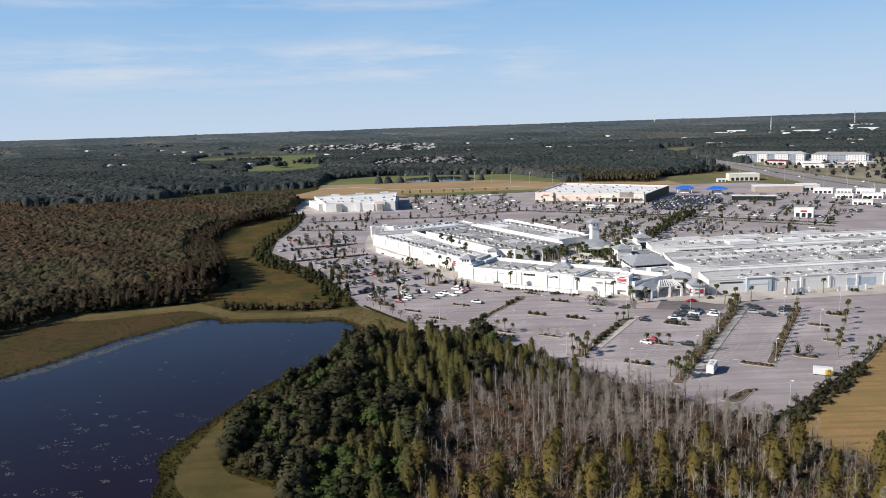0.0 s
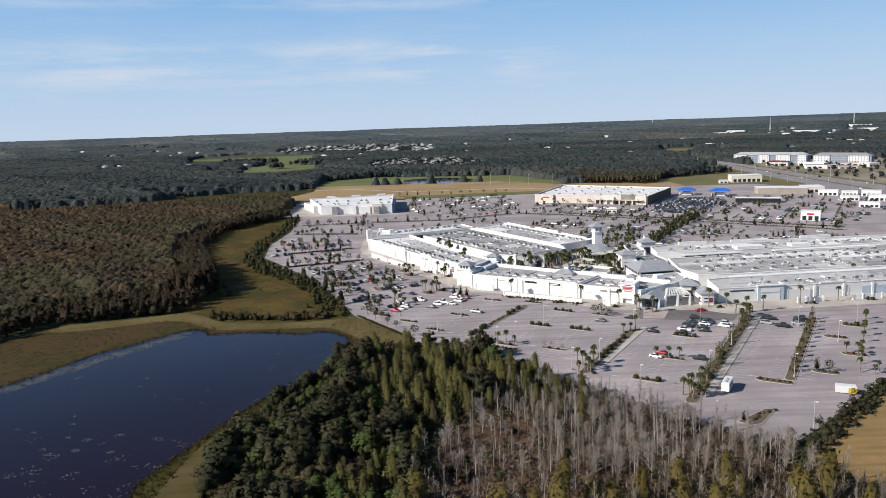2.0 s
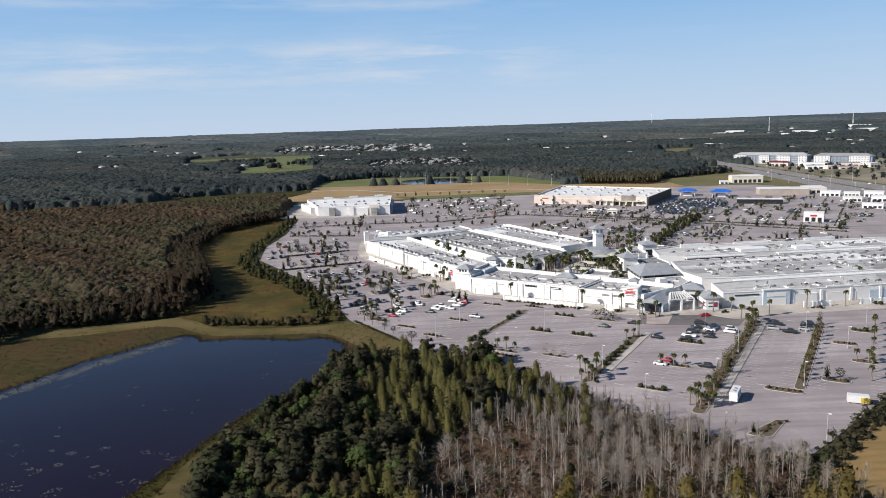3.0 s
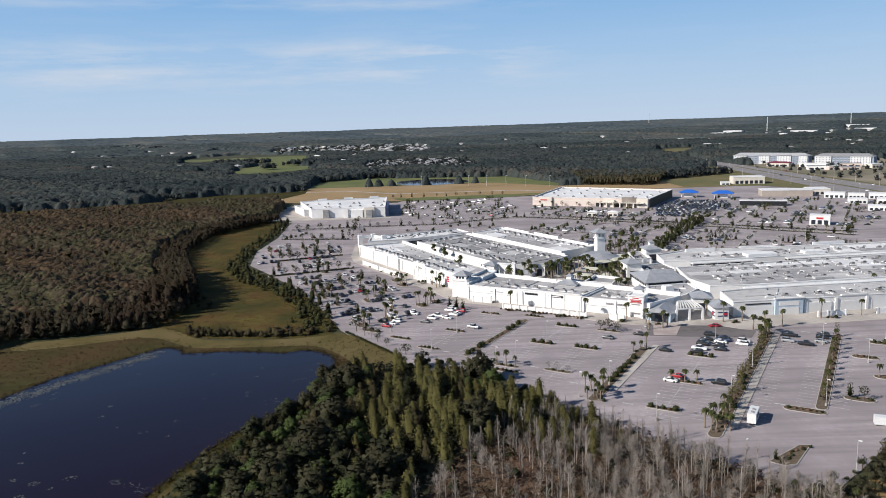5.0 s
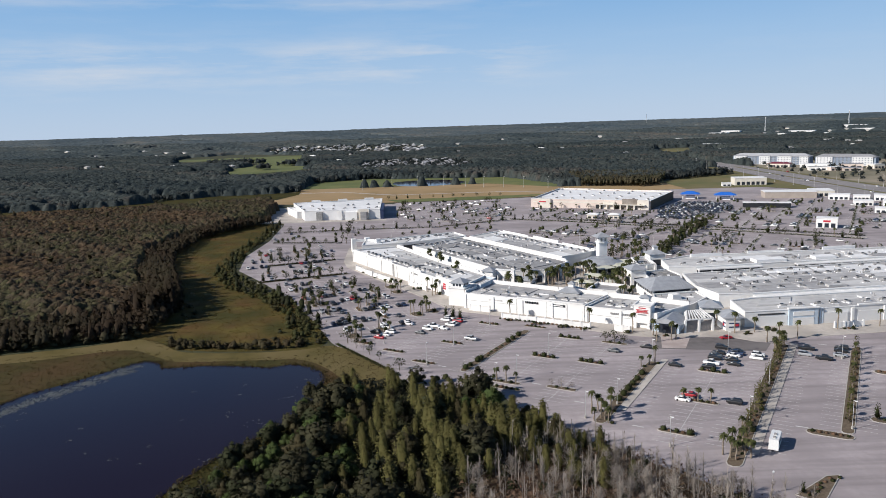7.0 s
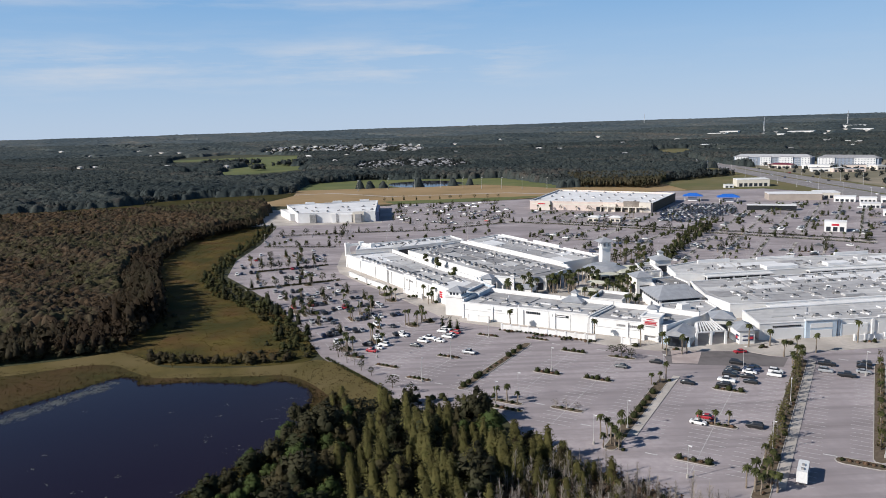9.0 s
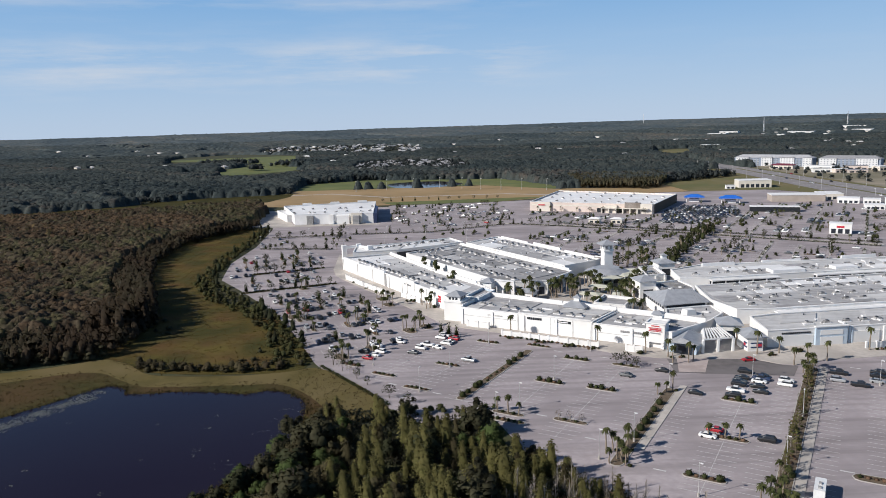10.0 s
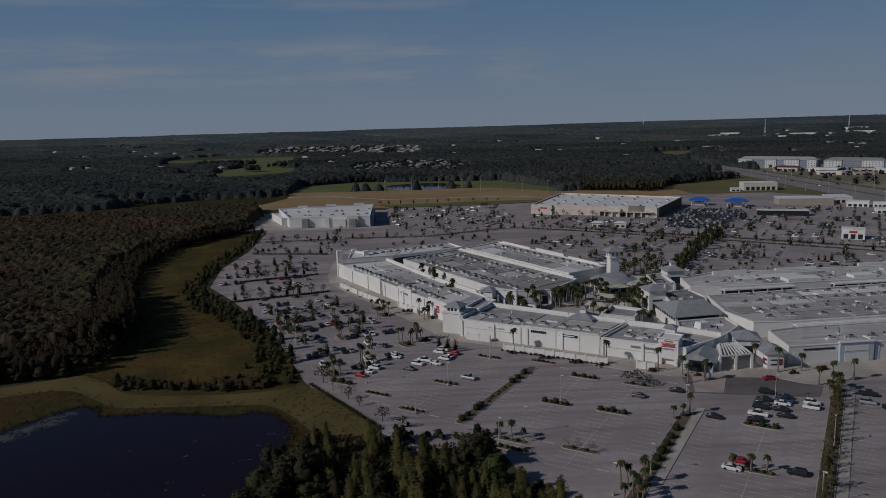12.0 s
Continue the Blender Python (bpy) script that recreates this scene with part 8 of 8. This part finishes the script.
stand("field_tufts", ROUGH, 1.9, (0.04, 0.14), (0.4, 0.9), 6, 0.16, M_dry_tuft, "dry brown grass tufts", holes=[], low=0.0, core=False)

# many small trees of the outer lots, joined
for zone, step in ((ZONE_NE, 7), (ZONE_BIG, 7), (ZONE_N, 8), (ZONE_N2, 9)):
    stand("distant_lot_trees", zone, step, (2.0, 5.0), (0.9, 1.9), 44, 0.42, M_shrub, "small dark trees between parking rows", holes=[MALL_ZONE, CAR_PACK] + STORE_ZONE, low=0.1,
          keep=lambda x, y: (np.abs((x * AX_S - y * AX_C) % 18 - 9) > 6.6) & (patch(x, y, 16, 9) > -0.15))
# kerbed strips and low hedges between the rows of the outer lots
strips, clumps = Shape(), []
for v in range(-330, 60, 18):
    for u in range(380, 900, 6):
        x, y = at_lot(u + 3, v)
        if not (inside(x, y, ZONE_NE) or inside(x, y, ZONE_BIG) or inside(x, y, ZONE_N2)) or any(inside(x, y, z) for z in [MALL_ZONE, CAR_PACK, AVENUE] + STORE_ZONE) or pick.random() < 0.12:
            continue
        strips.bar((*at_lot(u, v), LOT_Z), (*at_lot(u + 5.4, v), LOT_Z), 1.7, 0.16)
        if pick.random() < 0.55:
            clumps += [(*at_lot(u + q + pick.uniform(-0.6, 0.6), v + pick.uniform(-0.4, 0.4)), LOT_Z + 0.1) for q in (1, 3, 5)]
tagged(part("row_kerbs", strips, M_kerb), "pale kerbed strips between parking rows", "kerb", kind="structure")
q = np.array(clumps)
tagged(part("row_hedges", mesh_from("row_hedges", *cloud(q, rng.uniform(0.6, 1.5, len(q)), rng.uniform(0.6, 1.1, len(q)), 22, 0.34, 0.0, 0.0)), M_shrub), "low dark hedges between parking rows", "hedge", kind="stuff")
stand("avenue_trees", AVENUE, 5.6, (3.5, 7), (1.3, 2.2), 60, 0.5, M_shrub, "dense trees along the avenue", holes=[], low=0.1)

# ---- the rest of the shrubs, joined by look ----
for look_name, rest in SHRUB_REST.items():
    q = np.array(rest)
    v, f = joined(cloud(q[:, :3], q[:, 3], q[:, 4], 60, 0.24, 0.0, 0.0), cores(q[:, :3], q[:, 3], q[:, 4], 0.0, 0.8))
    mids = q[:, :3] + np.stack([0 * q[:, 3], 0 * q[:, 3], 0.3 * q[:, 3]], 1)
    tagged(part("low_shrubs", mesh_from("low_shrubs", v, f, np.concatenate([np.repeat(mids, 180, axis=0), np.repeat(mids, 13, axis=0)])), bpy.data.materials[look_name]), "many low shrubs on beds and medians", "shrubs", kind="stuff")

# ---- the town and the distance ----
M_apt_wall = surface("apartment_wall", (0.58, 0.58, 0.59), (0.64, 0.64, 0.64), 0.1, 0.85)
M_apt_blue = surface("blue_grey_siding", (0.22, 0.26, 0.33), (0.26, 0.30, 0.37), 0.1, 0.85)
M_taupe = surface("taupe_stucco", (0.36, 0.31, 0.27), (0.42, 0.36, 0.31), 0.2, 0.85)
M_pale_glass = surface("pale_window_glass", (0.16, 0.18, 0.21), (0.22, 0.24, 0.27), 1.0, 0.2, spec=0.5)
M_blue_roof = surface("blue_metal_roof", (0.02, 0.12, 0.5), (0.03, 0.15, 0.56), 0.5, 0.5)
M_maroon = surface("maroon_roof", (0.16, 0.03, 0.05), (0.2, 0.04, 0.06), 0.5, 0.6)
M_shingle = surface("grey_shingles", (0.24, 0.245, 0.26), (0.32, 0.32, 0.33), 0.4, 0.9, vary=0.3)
M_house = surface("house_wall", (0.5, 0.46, 0.4), (0.62, 0.58, 0.52), 0.2, 0.85, vary=0.3)


def apartment(a, b, depth, h, bays, label):
    """A four-storey apartment block with projecting white bays, a low hipped roof and rows of windows."""
    t = new("apartment_building")
    a, b = Vector(a), Vector(b)
    d = (b - a).normalized()
    out = Vector((d.y, -d.x))
    turn = math.degrees(math.atan2(d.y, d.x))
    L = (b - a).length
    mid = (a + b) / 2 - out * depth / 2
    s = Shape()
    s.box((mid.x, mid.y, 0), (L, depth, h), turn)
    part("wall", s, M_apt_blue, t)
    s = Shape()
    hip_roof(s, (mid.x, mid.y), L, depth, h + 0.003, 4.8, turn, 0.8, L - depth)
    part("roof", s, M_shingle, t)
    for f0, f1 in bays:
        p = a.lerp(b, (f0 + f1) / 2) + out * 0.8
        s = Shape()
        s.box((p.x, p.y, 0), (L * (f1 - f0), 2.4, h + 0.6), turn)
        bay = part("bay", s, M_apt_wall, t, "white projecting bay")
        s = Shape()
        hip_roof(s, (p.x, p.y), L * (f1 - f0), 2.4, h + 0.61, 0.9, turn, 0.5, L * (f1 - f0) * 0.7)
        part("bay_roof", s, M_shingle, bay)
        n = max(2, int(L * (f1 - f0) / 4))
        for i in range(n):
            for k in range(4):
                w = a.lerp(b, f0 + (f1 - f0) * (i + 0.5) / n) + out * 2.03
                s = Shape()
                s.box((w.x, w.y, 1.2 + k * h / 4), (1.3, 0.08, 1.6), turn)
                part("window", s, M_pale_glass, bay)
    n = int(L / 5)
    for i in range(n):
        f = (i + 0.5) / n
        if any(f0 - 0.01 < f < f1 + 0.01 for f0, f1 in bays):
            continue
        for k in range(4):
            w = a.lerp(b, f) + out * 0.03
            s = Shape()
            s.box((w.x, w.y, 0.9 + k * h / 4), (2.4, 0.08, 2.0), turn)
            part("window", s, M_pale_glass, t)
            w = a.lerp(b, f) + out * 0.5
            s = Shape()
            s.box((w.x, w.y, 0.4 + k * h / 4), (3.0, 1.0, 0.3), turn)
            part("balcony", s, M_apt_wall, t)
    return tagged(t, label, "apartment building", group="apartment buildings")


apartment((513, 1294), (600, 1211), 18, 13.5, ((0.02, 0.2), (0.36, 0.5), (0.6, 0.78), (0.88, 0.99)), "long four-storey white and blue-grey apartment block")
apartment((606, 1205), (667, 1147), 18, 13.0, ((0.02, 0.3), (0.62, 0.96)), "four-storey white and blue-grey apartment block beside the longer one")


def shop(c, w, d, h, turn, wall, roof, label, windows=3, roof_kind="flat", band=None, name="shop_building"):
    t = new(name)
    s = Shape()
    s.box((c[0], c[1], 0), (w, d, h), turn)
    part("wall", s, wall, t)
    s = Shape()
    if roof_kind == "hip":
        hip_roof(s, c, w, d, h + 0.003, h * 0.4, turn, 0.8, max(0.0, w - d))
    else:
        s.box((c[0], c[1], h + 0.003), (w + 0.5, d + 0.5, 0.4), turn)
    part("roof", s, roof, t)
    a = radians(turn)
    ox, oy = math.sin(a), -math.cos(a)
    for i in range(windows):
        f = (i + 0.5) / windows - 0.5
        s = Shape()
        s.box((c[0] + math.cos(a) * f * w * 0.92 + ox * (d / 2 + 0.03), c[1] + math.sin(a) * f * w * 0.92 + oy * (d / 2 + 0.03), 0.5), (w / windows * 0.6, 0.1, h * 0.45), turn)
        part("window", s, M_glass, t)
    if band:
        s = Shape()
        s.box((c[0] + ox * (d / 2 + 0.06), c[1] + oy * (d / 2 + 0.06), h * 0.62), (w * 0.34, 0.12, h * 0.2), turn)
        part("wall_band", s, band, t)
    return tagged(t, label, "building", group="shops of the town")


def fuel_canopy(c, w, d, turn, label):
    """A filling-station canopy: a blue hipped roof on posts over pumps."""
    t = new("fuel_canopy")
    co, si = math.cos(radians(turn)), math.sin(radians(turn))
    for x in (-0.4, 0.4):
        for y in (-0.35, 0.35):
            s = Shape()
            s.box((c[0] + x * w * co - y * d * si, c[1] + x * w * si + y * d * co, 0.1), (0.6, 0.6, 4.9), turn)
            part("post", s, M_white, t)
    s = Shape()
    hip_roof(s, c, w, d, 5.0, 3.0, turn, 0.6, w - d)
    part("roof", s, M_blue_roof, t)
    s = Shape()
    s.box((c[0], c[1], 0.1), (w * 0.5, d * 0.4, 3.4), turn)
    part("kiosk", s, M_white, t)
    return tagged(t, label, "fuel station", group="fuel stations")


fuel_canopy((268, 806), 18, 12, -20, "filling station with a bright blue hipped roof")
fuel_canopy((296, 786), 20, 12, -20, "filling station with a broad blue hipped roof")
shop((384, 935), 36, 22, 8.5, -10, M_cream, M_roof_white, "cream two-storey building beside the highway", 6)
shop((352, 922), 10, 6, 4, -10, M_white, M_roof_white, "small white site hut beside the highway", 2)
shop((362, 790), 48, 22, 6.2, -14, M_taupe, M_roof_white, "long taupe shop building with a white roof", 0)
shop((398, 796), 20, 24, 5.8, -14, M_cream, M_roof_white, "white-roofed shop beside the long shop", 4)
for cx, cy, w, d, h in ((396, 758, 18, 12, 5), (412, 748, 14, 10, 4.4), (428, 738, 17, 12, 5.2), (446, 728, 14, 12, 4.8), (390, 708, 15, 10, 4.4), (412, 698, 17, 10, 5), (434, 690, 13, 10, 4.2), (378, 655, 16, 10, 4.2), (404, 645, 14, 10, 4.6), (428, 640, 15, 10, 4.4)):
    shop((cx, cy), w, d, h, pick.uniform(-35, -20), M_white, M_roof_white, "low white shop with a flat white roof", 4)
shop((293, 589), 14, 9, 7.2, -30, M_white, M_roof_white, "small white restaurant with a red front panel", 3, band=M_red)
# the dark box stands for the shade below the open carport roof
shop((306, 716), 40, 9, 4.4, -22, M_dark, M_roof_white, "long white flat-roofed carport, its shade a dark box", 0)
shop((140, 682), 9, 5, 3.6, -30, M_cream, M_roof_white, "cream kiosk beside the lot", 2, "hip")
shop((157, 676), 9, 5, 3.6, -30, M_cream, M_roof_white, "cream kiosk with a white roof", 2, "hip")
shop((548, 1200), 34, 16, 5.5, -44, M_cream, M_maroon, "restaurant with a maroon hipped roof", 5, "hip")
shop((584, 1160), 40, 16, 5.5, -44, M_white, M_roof_white, "white shop below the apartments", 5)
for k in range(14):
    shop((560 + 20 * k + pick.uniform(-8, 8), 1100 - 6 * k + pick.uniform(-60, 60)), pick.uniform(14, 30), pick.uniform(10, 16), pick.uniform(4, 6), pick.uniform(-30, 10), pick.choice((M_white, M_cream, M_tan_wall)), pick.choice((M_roof_white, M_shingle)), "low roadside shop in the town", 3)


def warehouse(a, b, depth, h, label):
    t = new("warehouse")
    m, L = (Vector(a) + Vector(b)) / 2, (Vector(b) - Vector(a)).length * 0.42
    a, b = m + Vector((-0.8, 0.6)) * L, m + Vector((0.8, -0.6)) * L
    z = float(terrain((a.x + b.x) / 2, (a.y + b.y) / 2))
    d = (b - a).normalized()
    s = Shape()
    h, depth = h - 2.0, depth * 0.6
    s.box((m.x, m.y, z - 2), ((b - a).length, depth, h + 2), math.degrees(math.atan2(d.y, d.x)))
    part("wall", s, M_white, t)
    s = Shape()
    s.box((m.x, m.y, z + h), ((b - a).length + 2, depth + 2, 1.0), math.degrees(math.atan2(d.y, d.x)))
    part("roof", s, M_roof_white, t)
    return tagged(t, label, "warehouse", group="far warehouses")


for a, b, dp, h in (((985, 2660), (1060, 2650), 60, 12.5), ((1080, 2760), (1150, 2790), 50, 12.5), ((1225, 2570), (1320, 2560), 60, 13), ((1460, 2600), (1530, 2570), 40, 11), ((1560, 2840), (1650, 2810), 50, 12), ((690, 1930), (760, 1915), 30, 11),
                    ((1120, 2420), (1145, 2415), 30, 14)):
    warehouse(a, b, dp, h, "long low white warehouse among far woods")


def mast(x, y, h, label):
    t = new("radio_mast")
    z = float(terrain(x, y))
    s = Shape()
    for k in range(3):
        a = 2 * math.pi * k / 3
        s.tube((x + 2.6 * math.cos(a), y + 2.6 * math.sin(a), z), (x + 0.6 * math.cos(a), y + 0.6 * math.sin(a), z + h), 0.5, 0.35, 4)
    part("lattice", s, M_roof_white, t)
    for k in range(5):
        s = Shape()
        s.box((x, y, z + h * (0.55 + 0.1 * k)), (2.8, 2.8, 0.6))
        part("crossbar", s, M_roof_white, t)
    return tagged(t, label, "radio mast", group="radio masts")


mast(1206, 2700, 58, "tall thin white radio mast above the woods")
mast(1650, 2950, 60, "thin radio mast near the horizon")
mast(1130, 3900, 55, "thin radio mast near the horizon")


def house(x, y, w, d, turn, roofs):
    t = new("house")
    z = float(terrain(x, y))
    s = Shape()
    s.box((x, y, z - 0.5), (w, d, 4.7), turn)
    part("wall", s, M_house, t)
    s = Shape()
    hip_roof(s, (x, y), w, d, z + 4.203, 3.2, turn, 0.7, max(0, w - d))
    part("roof", s, pick.choice(roofs), t)
    return tagged(t, "suburban house with a hipped roof among trees", "house", group="suburban houses")


x, y = scatter(SUBURB, 44, [])
for px, py in zip(x, y):
    if pick.random() < 0.75:
        house(px, py, pick.uniform(11, 17), pick.uniform(9, 12), pick.uniform(-30, 30), (M_shingle, M_shingle, M_roof_grey, M_roof_light))
x, y = scatter(SUBURB_2, 34, [])
for px, py in zip(x, y):
    house(px, py, pick.uniform(12, 18), pick.uniform(9, 12), pick.uniform(-30, 30), (M_shingle, M_shingle, M_roof_grey))

for px, py in LONE_HOUSES:
    house(px, py, pick.uniform(14, 26), pick.uniform(10, 14), pick.uniform(-60, -20), (M_shingle, M_roof_grey, M_roof_light))
flat("lot_road", [(66, 692), (114, 668), (290, 535), (295, 541), (117, 675), (68, 699)], 0.20, M_concrete, "pale access road between two hedges", "road")

# light poles and young trees along the field roads
flat("field_road", [(-200, 1008), (-120, 1016), (-46, 950), (94, 948), (160, 905), (166, 909), (97, 953), (-43, 955), (-119, 1022), (-200, 1014)], 0.18, M_concrete, "pale road across the tan field", "road")
flat("green_verge", [(-34, 866), (80, 868), (140, 903), (90, 903), (-50, 896)], 0.16, M_green_field, "strip of green lawn beside the tan field", "grass")
for px, py in ((-90, 1040), (-51, 1050), (-16, 1052), (19, 1055), (48, 1040), (71, 1020), (96, 1010), (121, 1000), (150, 985)):
    LAMP.put(pose(px, py, 0.1), 1.7)
for k in range(11):
    pick.choice(LOT_TREES).put(pose(-50 + 13 * k + pick.uniform(-3, 3), 900 + pick.uniform(-3, 3), 0.1), pick.uniform(0.7, 1.0))
for k in range(12):
    f = k / 11
    for off in (-6, 42):
        LAMP.put(pose(424 + 24 * f + off * 1.6, 700 + 560 * f, 0.3, 0, 0, 90), 1.6)
flat("highway_median", [(460, 780), (465, 780), (474, 990), (492, 1230), (487, 1230), (469, 990)], 0.38, M_verge, "grass strip between highway lanes", "grass")
hw = Shape()
for k in range(40):
    f = k / 40
    for off in (12, 24, 36, 50):
        cx, cy = 418 + 34 * f + off * 1.3, 700 + 560 * f
        hw.bar((cx, cy, 0.36), (cx + 0.3, cy + 6, 0.36), 0.3, 0.005)
tagged(part("lane_lines", hw, M_paint), "dashed white highway lane lines", "road marking", kind="structure")
for k in range(16):
    f = pick.random()
    x, y = 418 + 34 * f + pick.choice((20, 30, 58, 66)), 700 + 560 * f
    colour = pick.choice(MIX)
    ob = put_car(x, y, 88, colour, "suv")
    ob.location.z = 0.36
